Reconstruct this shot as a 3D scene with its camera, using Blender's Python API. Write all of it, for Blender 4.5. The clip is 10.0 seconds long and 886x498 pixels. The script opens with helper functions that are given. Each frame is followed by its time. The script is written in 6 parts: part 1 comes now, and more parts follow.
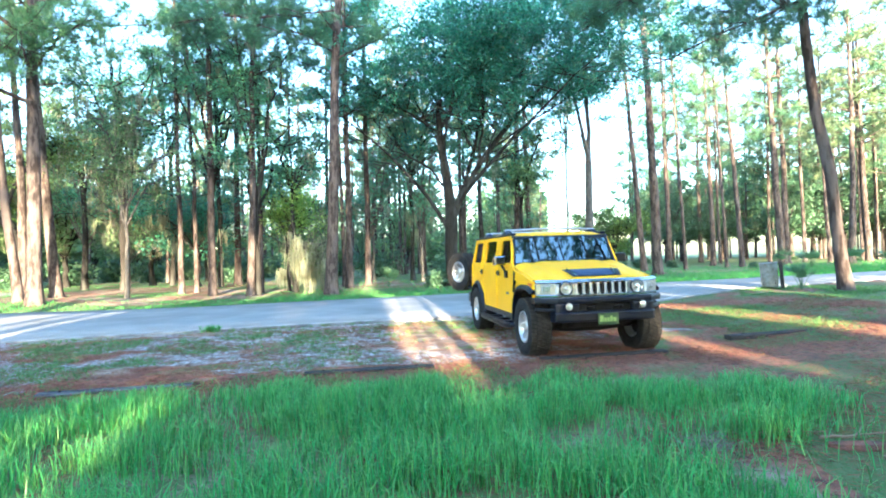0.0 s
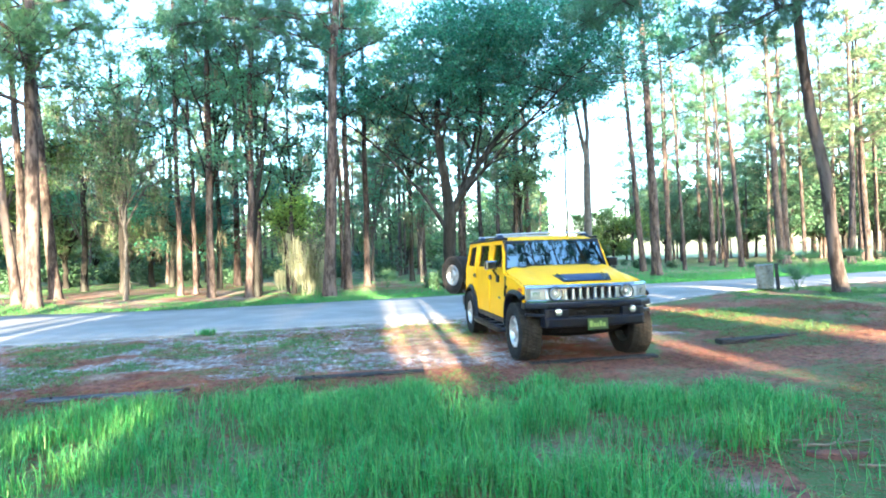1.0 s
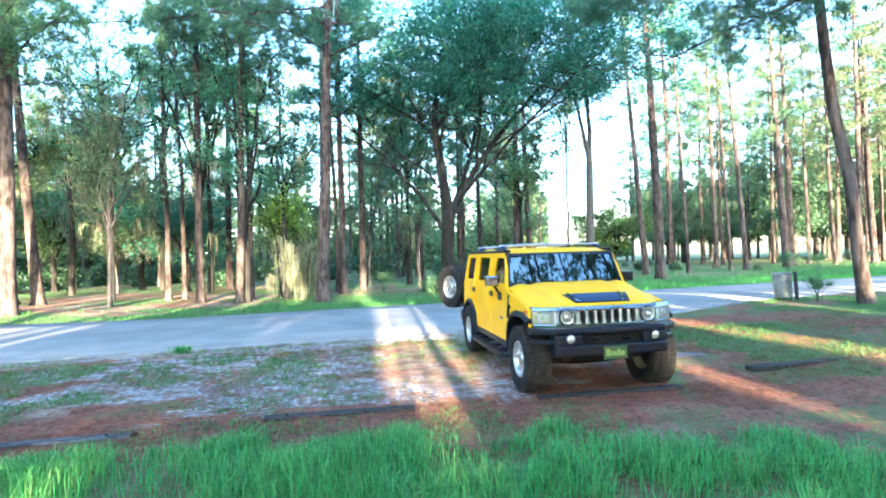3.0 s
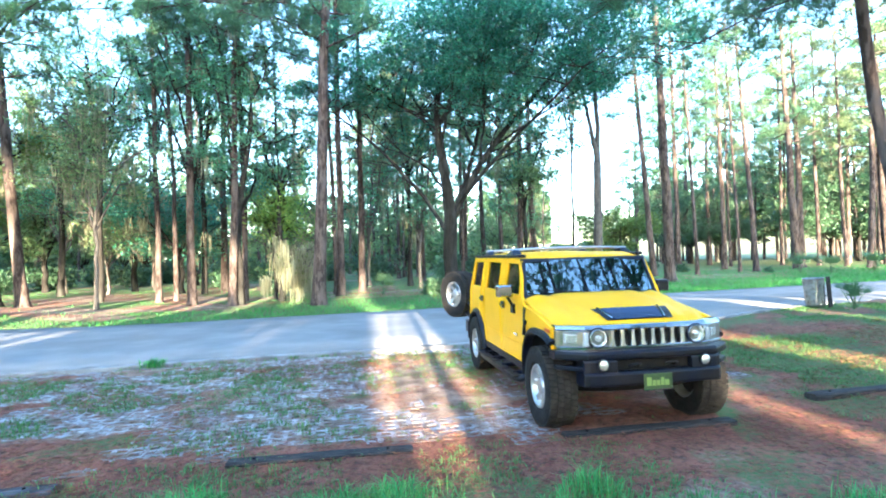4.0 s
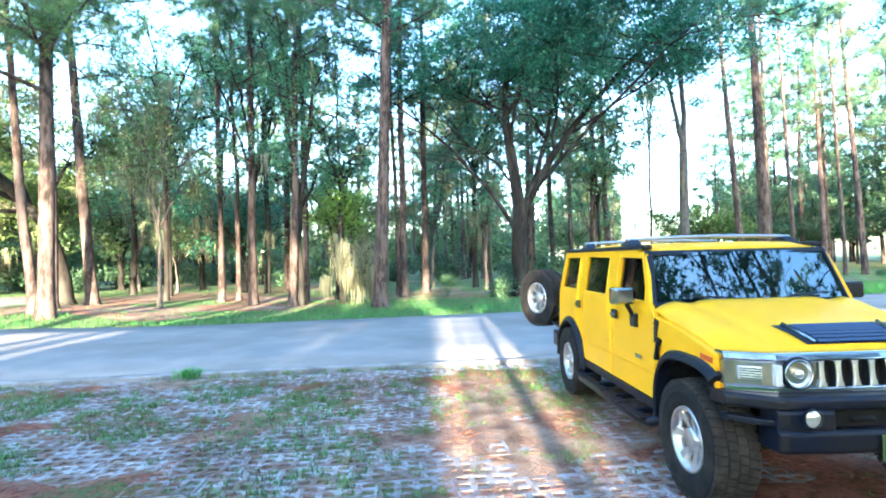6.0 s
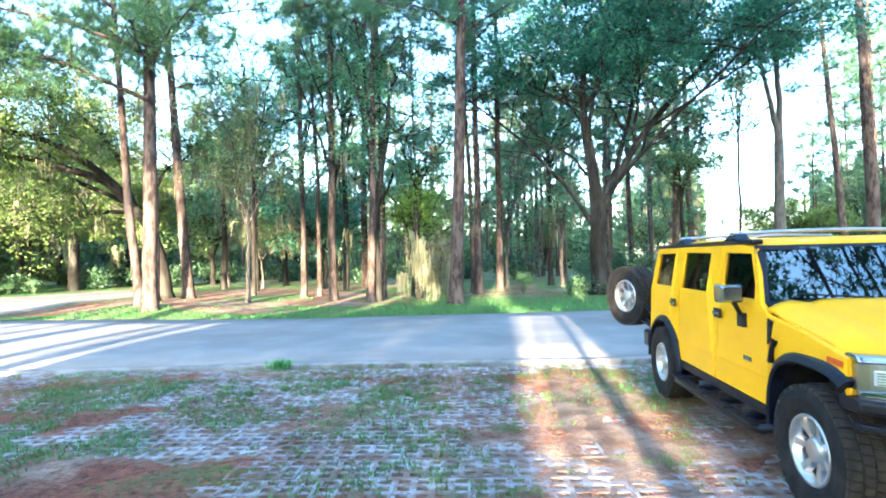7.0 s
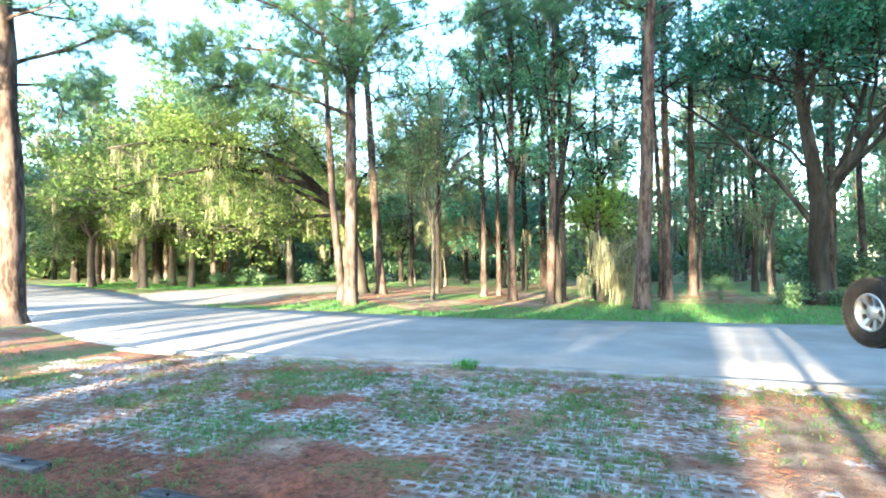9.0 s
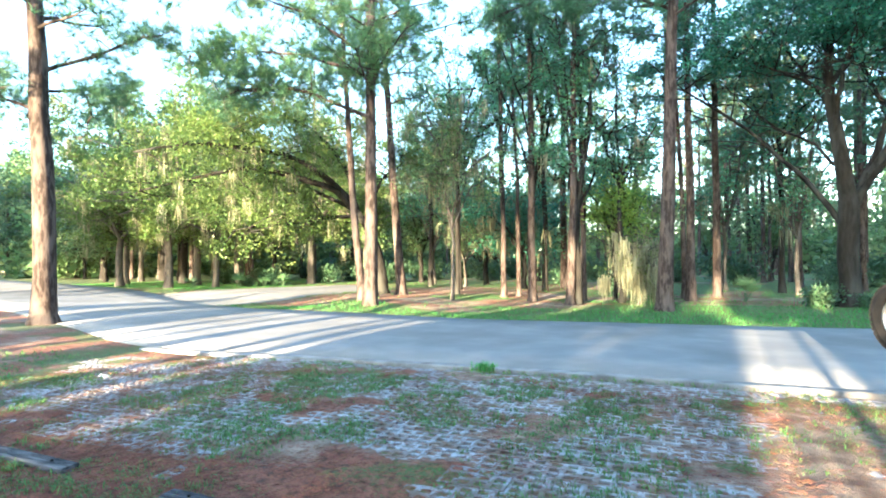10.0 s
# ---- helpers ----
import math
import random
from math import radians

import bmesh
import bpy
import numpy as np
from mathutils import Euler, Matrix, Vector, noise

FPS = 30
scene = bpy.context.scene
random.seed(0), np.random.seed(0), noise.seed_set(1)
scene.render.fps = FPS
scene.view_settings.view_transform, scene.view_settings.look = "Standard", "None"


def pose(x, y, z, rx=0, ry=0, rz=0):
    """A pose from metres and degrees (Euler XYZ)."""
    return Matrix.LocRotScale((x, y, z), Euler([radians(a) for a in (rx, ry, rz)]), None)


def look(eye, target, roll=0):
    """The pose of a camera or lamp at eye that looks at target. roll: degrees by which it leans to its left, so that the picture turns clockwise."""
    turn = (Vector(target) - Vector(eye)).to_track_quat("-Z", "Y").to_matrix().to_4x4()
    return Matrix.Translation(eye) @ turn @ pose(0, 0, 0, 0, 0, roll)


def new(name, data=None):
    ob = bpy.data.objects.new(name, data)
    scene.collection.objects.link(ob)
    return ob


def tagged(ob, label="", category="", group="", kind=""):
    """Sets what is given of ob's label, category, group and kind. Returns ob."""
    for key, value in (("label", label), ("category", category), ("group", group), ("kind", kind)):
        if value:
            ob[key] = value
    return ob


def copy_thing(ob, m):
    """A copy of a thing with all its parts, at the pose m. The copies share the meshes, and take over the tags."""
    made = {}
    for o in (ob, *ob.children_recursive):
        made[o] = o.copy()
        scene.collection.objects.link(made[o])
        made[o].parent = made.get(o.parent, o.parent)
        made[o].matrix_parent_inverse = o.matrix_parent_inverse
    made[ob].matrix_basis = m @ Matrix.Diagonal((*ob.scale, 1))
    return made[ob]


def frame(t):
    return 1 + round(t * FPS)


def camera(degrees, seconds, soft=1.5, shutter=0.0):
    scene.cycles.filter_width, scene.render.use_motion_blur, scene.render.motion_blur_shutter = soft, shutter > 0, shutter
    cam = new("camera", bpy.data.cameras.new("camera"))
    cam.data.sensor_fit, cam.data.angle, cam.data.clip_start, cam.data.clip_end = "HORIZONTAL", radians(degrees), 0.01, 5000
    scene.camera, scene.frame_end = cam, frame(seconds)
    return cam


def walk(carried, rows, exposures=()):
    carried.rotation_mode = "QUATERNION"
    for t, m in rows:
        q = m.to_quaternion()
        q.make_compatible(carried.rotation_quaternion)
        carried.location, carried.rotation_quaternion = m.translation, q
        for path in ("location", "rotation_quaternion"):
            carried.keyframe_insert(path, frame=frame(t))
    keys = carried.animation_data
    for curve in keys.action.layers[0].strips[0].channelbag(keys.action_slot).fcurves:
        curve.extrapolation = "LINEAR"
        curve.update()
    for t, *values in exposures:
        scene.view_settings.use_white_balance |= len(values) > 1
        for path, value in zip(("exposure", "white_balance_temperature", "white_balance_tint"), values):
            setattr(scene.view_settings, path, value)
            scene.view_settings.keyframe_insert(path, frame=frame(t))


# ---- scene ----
cam = camera(78.3, 10.0, 1.9)
PATH = [
    (0, (0.648, 0.836, 1.503), (0.361, 2.815, 1.534), -1.7),
    (0.5, (0.729, 0.832, 1.483), (0.44, 2.81, 1.516), -1.8),
    (1, (0.809, 0.823, 1.581), (0.518, 2.802, 1.611), -1.8),
    (1.5, (0.851, 0.823, 1.761), (0.559, 2.801, 1.792), -1.8),
    (2, (0.894, 0.889, 1.776), (0.6, 2.867, 1.806), -1.8),
    (2.5, (0.851, 1.263, 1.793), (0.559, 3.242, 1.823), -1.7),
    (2.7, (0.797, 1.49, 1.796), (0.51, 3.47, 1.824), -1.8),
    (4, (0.525, 3.007, 1.883), (0.232, 4.985, 1.91), -1.6),
    (4.5, (0.353, 3.678, 1.89), (0.062, 5.657, 1.918), -1.6),
    (5, (0.194, 4.284, 1.874), (-0.139, 6.256, 1.901), -1.7),
    (5.2, (0.151, 4.471, 1.848), (-0.205, 6.439, 1.882), -1.6),
    (6.5, (-0.109, 4.773, 1.784), (-0.755, 6.665, 1.818), -1.4),
    (7, (-0.194, 4.76, 1.77), (-0.961, 6.607, 1.806), -1.3),
    (7.5, (-0.274, 4.78, 1.755), (-1.16, 6.573, 1.795), -1.2),
    (8, (-0.351, 4.786, 1.763), (-1.365, 6.509, 1.806), -1.2),
    (8.5, (-0.359, 4.77, 1.817), (-1.546, 6.38, 1.859), -0.8),
    (9, (-0.373, 4.762, 1.848), (-1.683, 6.273, 1.892), -0.6),
    (9.5, (-0.347, 4.759, 1.891), (-1.739, 6.195, 1.933), -0.6),
    (10, (-0.321, 4.778, 1.908), (-1.687, 6.238, 1.951), -0.6),
]
walk(cam, [(t, look(eye, target, roll)) for t, eye, target, roll in PATH], [(0.0, 3.89, 4940, 4), (4.0, 3.89, 4900, 7), (6.5, 3.89, 4980, 8), (8.5, 3.80, 5200, 5), (9.5, 3.67, 5230, 4), (10.0, 3.62, 5250, 4)])

# ---- light ----
SUN_EL = 8.5
SUN_AZ = 165.0          # degrees clockwise from +y: low behind the camera
world = bpy.data.worlds.new("world")
scene.world = world
world.use_nodes = True
sky = world.node_tree.nodes.new("ShaderNodeTexSky")
sky.sky_type, sky.sun_disc = "NISHITA", False
sky.sun_elevation, sky.sun_rotation = radians(SUN_EL), radians(SUN_AZ)
sky.dust_density, sky.air_density, sky.ozone_density = 1.6, 1.0, 1.0
bg = world.node_tree.nodes["Background"]
bg.inputs["Strength"].default_value = 0.127
world.node_tree.links.new(sky.outputs[0], bg.inputs["Color"])
sun = new("sun", bpy.data.lights.new("sun", "SUN"))
sun.data.energy, sun.data.angle, sun.data.color = 5.0, radians(0.53), (1.0, 0.68, 0.36)
sun_dir = Vector((-math.sin(radians(SUN_AZ)) * math.cos(radians(SUN_EL)), -math.cos(radians(SUN_AZ)) * math.cos(radians(SUN_EL)), -math.sin(radians(SUN_EL))))
sun.matrix_world = Matrix.Translation((0, -20, 30)) @ sun_dir.to_track_quat("-Z", "Y").to_matrix().to_4x4()
tagged(sun, "low warm evening sun", "sun")

# ---- materials ----
def mat(name, color, rough=0.8, metal=0.0, second=None, scale=4.0, detail=6.0, bump=0.0, bump_scale=40.0, stretch=(1, 1, 1), per_island=0.0,
        per_object=0.0, spec=0.5, mix_at=(0.4, 0.65), third=None, third_scale=0.6, translucent=0.0, coat=0.0):
    """A procedural surface: a base colour broken by noise at two scales, fine relief, and variation from piece to piece."""
    m = bpy.data.materials.new(name)
    m.use_nodes = True
    nt = m.node_tree
    n, l = nt.nodes, nt.links
    b = n["Principled BSDF"]
    b.inputs["Roughness"].default_value, b.inputs["Metallic"].default_value = rough, metal
    b.inputs["Specular IOR Level"].default_value = spec
    b.inputs["Coat Weight"].default_value = coat
    b.inputs["Coat Roughness"].default_value = 0.05
    co = n.new("ShaderNodeTexCoord")
    mp = n.new("ShaderNodeMapping")
    mp.inputs["Scale"].default_value = stretch
    l.new(co.outputs["Object"], mp.inputs["Vector"])
    out = n.new("ShaderNodeRGB")
    out.outputs[0].default_value = (*color, 1)
    col = out.outputs[0]

    def blend(col, other, sc, lo, hi, det):
        t = n.new("ShaderNodeTexNoise")
        t.inputs["Scale"].default_value, t.inputs["Detail"].default_value = sc, det
        l.new(mp.outputs[0], t.inputs["Vector"])
        r = n.new("ShaderNodeMapRange")
        r.inputs["From Min"].default_value, r.inputs["From Max"].default_value = lo, hi
        l.new(t.outputs["Fac"], r.inputs["Value"])
        x = n.new("ShaderNodeMix")
        x.data_type = "RGBA"
        l.new(r.outputs[0], x.inputs["Factor"])
        l.new(col, x.inputs["A"])
        x.inputs["B"].default_value = (*other, 1)
        return x.outputs["Result"]
    if second:
        col = blend(col, second, scale, mix_at[0], mix_at[1], detail)
    if third:
        col = blend(col, third, third_scale, 0.48, 0.62, 5.0)
    if per_island or per_object:
        h = n.new("ShaderNodeHueSaturation")
        if per_island:
            src = n.new("ShaderNodeNewGeometry").outputs["Random Per Island"]
        else:
            src = n.new("ShaderNodeObjectInfo").outputs["Random"]
        r = n.new("ShaderNodeMapRange")
        amt = per_island or per_object
        r.inputs["To Min"].default_value, r.inputs["To Max"].default_value = 1 - amt, 1 + amt
        l.new(src, r.inputs["Value"])
        l.new(r.outputs[0], h.inputs["Value"])
        l.new(col, h.inputs["Color"])
        r2 = n.new("ShaderNodeMapRange")
        r2.inputs["To Min"].default_value, r2.inputs["To Max"].default_value = 0.5 - amt * 0.06, 0.5 + amt * 0.06
        w = n.new("ShaderNodeMath")
        w.operation = "FRACT"
        k = n.new("ShaderNodeMath")
        k.operation = "MULTIPLY"
        k.inputs[1].default_value = 17.3
        l.new(src, k.inputs[0])
        l.new(k.outputs[0], w.inputs[0])
        l.new(w.outputs[0], r2.inputs["Value"])
        l.new(r2.outputs[0], h.inputs["Hue"])
        col = h.outputs["Color"]
    l.new(col, b.inputs["Base Color"])
    if bump:
        t = n.new("ShaderNodeTexNoise")
        t.inputs["Scale"].default_value, t.inputs["Detail"].default_value = bump_scale, 8.0
        l.new(mp.outputs[0], t.inputs["Vector"])
        u = n.new("ShaderNodeBump")
        u.inputs["Strength"].default_value, u.inputs["Distance"].default_value = bump, 0.02
        l.new(t.outputs["Fac"], u.inputs["Height"])
        l.new(u.outputs[0], b.inputs["Normal"])
    if translucent:
        tr = n.new("ShaderNodeBsdfTranslucent")
        l.new(col, tr.inputs["Color"])
        mx = n.new("ShaderNodeMixShader")
        mx.inputs[0].default_value = translucent
        l.new(b.outputs[0], mx.inputs[1])
        l.new(tr.outputs[0], mx.inputs[2])
        l.new(mx.outputs[0], n["Material Output"].inputs["Surface"])
    return m


def glass(name, tint, clear=0.5, gloss=(0.8, 0.8, 0.8)):
    """Tinted car glass: a mirror-like coat over a see-through tint."""
    m = bpy.data.materials.new(name)
    m.use_nodes = True
    n, l = m.node_tree.nodes, m.node_tree.links
    n.remove(n["Principled BSDF"])
    g, t = n.new("ShaderNodeBsdfGlossy"), n.new("ShaderNodeBsdfTransparent")
    g.inputs["Roughness"].default_value, g.inputs["Color"].default_value = 0.01, (*gloss, 1)
    t.inputs["Color"].default_value = (*tint, 1)
    f = n.new("ShaderNodeFresnel")
    f.inputs["IOR"].default_value = clear
    mx = n.new("ShaderNodeMixShader")
    l.new(f.outputs[0], mx.inputs[0])
    l.new(t.outputs[0], mx.inputs[1])
    l.new(g.outputs[0], mx.inputs[2])
    l.new(mx.outputs[0], n["Material Output"].inputs["Surface"])
    return m


M = {}
M["asphalt"] = mat("asphalt", (0.225, 0.225, 0.222), 0.9, second=(0.275, 0.27, 0.262), scale=1.2, bump=0.25, bump_scale=120, third=(0.19, 0.187, 0.182), third_scale=0.35)
M["kerb"] = mat("kerb_concrete", (0.30, 0.30, 0.29), 0.9, second=(0.18, 0.17, 0.16), scale=3, bump=0.3, bump_scale=60)
M["soil"] = mat("needle_litter", (0.21, 0.088, 0.05), 0.95, second=(0.30, 0.17, 0.11), scale=5, bump=0.8, bump_scale=60, third=(0.13, 0.07, 0.045), third_scale=1.3)
M["paver"] = mat("concrete_paver", (0.37, 0.375, 0.39), 0.9, second=(0.20, 0.17, 0.135), scale=8, bump=0.35, bump_scale=90, per_object=0.15, mix_at=(0.44, 0.68), third=(0.19, 0.14, 0.105), third_scale=1.9)
M["timber"] = mat("dark_timber", (0.03, 0.028, 0.028), 0.85, spec=0.15, second=(0.075, 0.07, 0.065), scale=6, stretch=(1, 8, 8), bump=0.5, bump_scale=30)
M["timber_worn"] = mat("worn_timber", (0.03, 0.03, 0.032), 0.85, spec=0.2, second=(0.09, 0.09, 0.095), scale=6, stretch=(1, 8, 8), bump=0.5, bump_scale=30, third=(0.17, 0.175, 0.19), third_scale=1.7)
M["bark_pine"] = mat("pine_bark", (0.098, 0.076, 0.067), 0.9, spec=0.15, second=(0.04, 0.03, 0.026), scale=6, stretch=(1.6, 1.6, 0.45), bump=1.0, bump_scale=9, third=(0.125, 0.100, 0.088), third_scale=2.2, mix_at=(0.42, 0.53))
M["bark_oak"] = mat("oak_bark", (0.032, 0.029, 0.026), 0.92, spec=0.1, second=(0.02, 0.018, 0.016), scale=6, stretch=(1.6, 1.6, 0.4), bump=1.0, bump_scale=12, third=(0.055, 0.055, 0.048), third_scale=1.2)
M["bark_pale"] = mat("pale_bark", (0.125, 0.112, 0.095), 0.9, second=(0.07, 0.062, 0.055), scale=6, stretch=(1.5, 1.5, 0.5), bump=0.7, bump_scale=14)
M["leaf_oak"] = mat("oak_leaf", (0.062, 0.212, 0.13), 0.28, per_island=0.5, translucent=0.48)
M["leaf_mid"] = mat("understory_leaf", (0.155, 0.245, 0.10), 0.36, per_island=0.5, translucent=0.45)
M["leaf_light"] = mat("light_leaf", (0.125, 0.195, 0.045), 0.5, per_island=0.4, translucent=0.45)
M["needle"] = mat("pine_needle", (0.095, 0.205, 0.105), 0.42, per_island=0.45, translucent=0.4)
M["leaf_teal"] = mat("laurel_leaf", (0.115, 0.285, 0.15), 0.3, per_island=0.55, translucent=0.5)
# corner pines' needles: a lighter copy with the sunlight put into the colour
M["needle_sunlit"] = mat("sunlit_needle", (0.165, 0.29, 0.115), 0.42, per_island=0.45, translucent=0.5)
# far pine crowns: low sun on the needles painted in as a yellower tone
M["needle_far_sunlit"] = mat("far_sunlit_needle", (0.15, 0.21, 0.10), 0.45, per_island=0.45, translucent=0.45)
M["leaf_lime"] = mat("lime_leaf", (0.22, 0.36, 0.07), 0.45, per_island=0.35, translucent=0.5)
M["shrub_leaf"] = mat("shrub_leaf", (0.058, 0.125, 0.058), 0.5, per_island=0.4, translucent=0.3)
M["moss"] = mat("hanging_moss", (0.28, 0.285, 0.18), 0.9, per_island=0.3, translucent=0.4)
M["grass"] = mat("grass_blade", (0.135, 0.36, 0.085), 0.4, per_island=0.5, translucent=0.45)
M["grass_far"] = mat("verge_grass", (0.085, 0.28, 0.05), 0.5, per_island=0.35, translucent=0.35)
M["grass_dry"] = mat("sparse_grass", (0.12, 0.24, 0.06), 0.6, per_island=0.4, translucent=0.3)
M["palm"] = mat("palmetto_leaf", (0.09, 0.17, 0.075), 0.5, per_island=0.3, translucent=0.3)
M["needle_dry"] = mat("dry_needle", (0.19, 0.08, 0.043), 0.8, per_island=0.75)

# ---- builders ----
class Geo:
    """Gathers vertices and faces for one mesh."""
    def __init__(self):
        self.v, self.f, self.n = [], [], 0

    def add(self, v, f):
        v = np.asarray(v, dtype=np.float64).reshape(-1, 3)
        self.v.append(v)
        self.f.append(np.asarray(f, dtype=np.int64) + self.n)
        self.n += len(v)
        return self

    def mesh(self, name, material=None, smooth=False):
        me = bpy.data.meshes.new(name)
        v = np.concatenate(self.v)
        me.vertices.add(len(v))
        me.vertices.foreach_set("co", v.ravel())
        loops = np.concatenate([f.ravel() for f in self.f])
        sizes = np.concatenate([np.full(len(f), f.shape[1]) for f in self.f])
        me.loops.add(len(loops))
        me.loops.foreach_set("vertex_index", loops)
        me.polygons.add(len(sizes))
        me.polygons.foreach_set("loop_start", np.concatenate([[0], np.cumsum(sizes)[:-1]]))
        if smooth:
            me.polygons.foreach_set("use_smooth", np.ones(len(sizes), dtype=bool))
        me.update(calc_edges=True)
        if material:
            me.materials.append(material)
        return me


def part(name, shape, material, parent=None, label="", smooth=False):
    """Links a Geo, a bmesh or a finished mesh as one object under a thing or a part."""
    if isinstance(shape, Geo):
        me = shape.mesh(name, material, smooth)
    elif isinstance(shape, bmesh.types.BMesh):
        me = bpy.data.meshes.new(name)
        bmesh.ops.recalc_face_normals(shape, faces=shape.faces)
        shape.to_mesh(me)
        shape.free()
        me.materials.append(material)
        if smooth:
            me.polygons.foreach_set("use_smooth", np.ones(len(me.polygons), dtype=bool))
    else:
        me = shape
    ob = new(name, me)
    ob.parent = parent
    return tagged(ob, label) if label else ob


def thing(name, label, category, group="", at=None):
    ob = new(name)
    ob.empty_display_size = 0.2
    if at is not None:
        ob.matrix_world = at
    return tagged(ob, label, category, group)


def tube(geo, pts, radii, sides=8, lump=0.0, rng=None, cap=True):
    """A round limb along points, with its radius at each of them."""
    pts = np.asarray(pts, dtype=float)
    radii = np.asarray(radii, dtype=float)
    k = len(pts)
    tan = np.gradient(pts, axis=0)
    tan /= np.linalg.norm(tan, axis=1)[:, None] + 1e-9
    ref = np.where(np.abs(tan[:, 2:3]) > 0.9, np.array([[1.0, 0, 0]]), np.array([[0, 0, 1.0]]))
    a = np.cross(tan, ref)
    a /= np.linalg.norm(a, axis=1)[:, None] + 1e-9
    b = np.cross(tan, a)
    th = np.linspace(0, 2 * np.pi, sides, endpoint=False)
    r = radii[:, None] * np.ones((k, sides))
    if lump and rng is not None:
        r = r * (1 + lump * rng.standard_normal((k, sides)))
    v = pts[:, None] + r[..., None] * (np.cos(th)[None, :, None] * a[:, None] + np.sin(th)[None, :, None] * b[:, None])
    i = np.arange(k - 1)[:, None] * sides
    j = np.arange(sides)[None]
    jn = (j + 1) % sides
    f = np.stack([i + j, i + jn, i + sides + jn, i + sides + j], -1).reshape(-1, 4)
    geo.add(v.reshape(-1, 3), f)
    if cap:
        geo.f.append(np.array([list(range(geo.n - sides, geo.n))]))
    return geo


def leaves(geo, centres, size, rng, aspect=0.5, flat=0.0):
    """Small leaf blades, folded along the middle, at the centres."""
    c = np.asarray(centres, dtype=float)
    k = len(c)
    d = rng.standard_normal((k, 3))
    d[:, 2] *= 1 - flat
    d /= np.linalg.norm(d, axis=1)[:, None]
    e = np.cross(d, rng.standard_normal((k, 3)))
    e /= np.linalg.norm(e, axis=1)[:, None] + 1e-9
    s = size * rng.uniform(0.6, 1.3, (k, 1))
    v = np.stack([c - d * s, c + e * s * aspect, c + d * s, c - e * s * aspect], 1)
    f = np.arange(k * 4).reshape(k, 4)
    geo.add(v.reshape(-1, 3), f)
    return geo


def spikes(geo, base, way, length, width, rng):
    """Narrow three-cornered needles or blades from base along way."""
    base, way = np.asarray(base, float), np.asarray(way, float)
    k = len(base)
    s = np.cross(way, rng.standard_normal((k, 3)))
    s /= np.linalg.norm(s, axis=1)[:, None] + 1e-9
    w = np.broadcast_to(np.asarray(width, float).reshape(-1, 1), (k, 1))
    ln = np.broadcast_to(np.asarray(length, float).reshape(-1, 1), (k, 1))
    v = np.stack([base - s * w / 2, base + s * w / 2, base + way * ln], 1)
    geo.add(v.reshape(-1, 3), np.arange(k * 3).reshape(k, 3))
    return geo


def blades(geo, base, height, width, rng, lean=0.5):
    """Bent grass blades: two faces each, from a broad foot to a point."""
    base = np.asarray(base, float)
    k = len(base)
    h = np.asarray(height, float).reshape(-1, 1) * np.ones((k, 1))
    az = rng.uniform(0, 2 * np.pi, k)
    side = np.stack([np.cos(az), np.sin(az), 0 * az], 1)
    out = np.stack([-np.sin(az), np.cos(az), 0 * az], 1)
    bend = lean * rng.uniform(0.2, 1.2, (k, 1))
    up = np.array([[0, 0, 1.0]])
    m = base + up * h * 0.6 + out * h * bend * 0.3
    tip = base + up * h * (1 - 0.35 * bend) + out * h * bend
    w = width * rng.uniform(0.7, 1.3, (k, 1))
    v = np.stack([base - side * w / 2, base + side * w / 2, m + side * w * 0.4, m - side * w * 0.4, tip], 1)
    i = np.arange(k)[:, None] * 5
    geo.add(v.reshape(-1, 3), i + np.array([[0, 1, 2, 3]]))
    geo.f.append(geo.n - 5 * k + i + np.array([[3, 2, 4]]))
    return geo


def ease(v):
    v = np.clip(v, 0, 1)
    return v * v * (3 - 2 * v)


def ground_z(x, y):
    """Height of the land: it rises a little past the parking bay, dips behind the road, and swells round the pines in the bend."""
    x, y = np.asarray(x, float), np.asarray(y, float)
    s = y - 0.45 * x
    mound = 0.42 * np.exp(-((x + 18.2) / 3.0) ** 2 - ((y - 20.0) / 2.3) ** 2) + 0.2 * ease((-15 - x) / 5) * ease((y - 0.2 * x - 24) / 4)
    return 0.28 * ease((x - 2.5) / 5.5) * (1 - ease((s - 17) / 7)) - 0.15 * ease((s - 23) / 7) + mound


def value_noise(x, y, cell, seed):
    """Smooth noise from 0 to 1 on a grid of cells."""
    rng = np.random.default_rng(seed)
    tab = rng.random((256, 256))
    u, v = np.asarray(x) / cell, np.asarray(y) / cell
    i, j = np.floor(u).astype(int), np.floor(v).astype(int)
    a, b = ease(u - i), ease(v - j)
    g = lambda p, q: tab[p % 256, q % 256]
    return (g(i, j) * (1 - a) + g(i + 1, j) * a) * (1 - b) + (g(i, j + 1) * (1 - a) + g(i + 1, j + 1) * a) * b


def rough_noise(x, y, cell, seed):
    return (value_noise(x, y, cell, seed) + 0.5 * value_noise(x, y, cell / 2.1, seed + 1) + 0.25 * value_noise(x, y, cell / 4.3, seed + 2)) / 1.75

# ---- the land ----
def bay_line(x):
    """The line of the timber wheel stops, along the front of the parking bay."""
    return 8.62 + 0.31 * np.asarray(x, float)


def meadow_edge(x):
    """Where the tall grass in front of the bay ends."""
    x = np.asarray(x, float)
    e = np.interp(x, [-30, -9, -5, -3, -1, 1, 2.6, 3.4, 4.4, 7], [-2, 3.2, 5.7, 6.5, 7.2, 7.5, 7.7, 7.1, 5.8, 2.0])
    return e + 0.8 * (value_noise(x, 0 * x + 3.0, 0.5, 5) - 0.5)


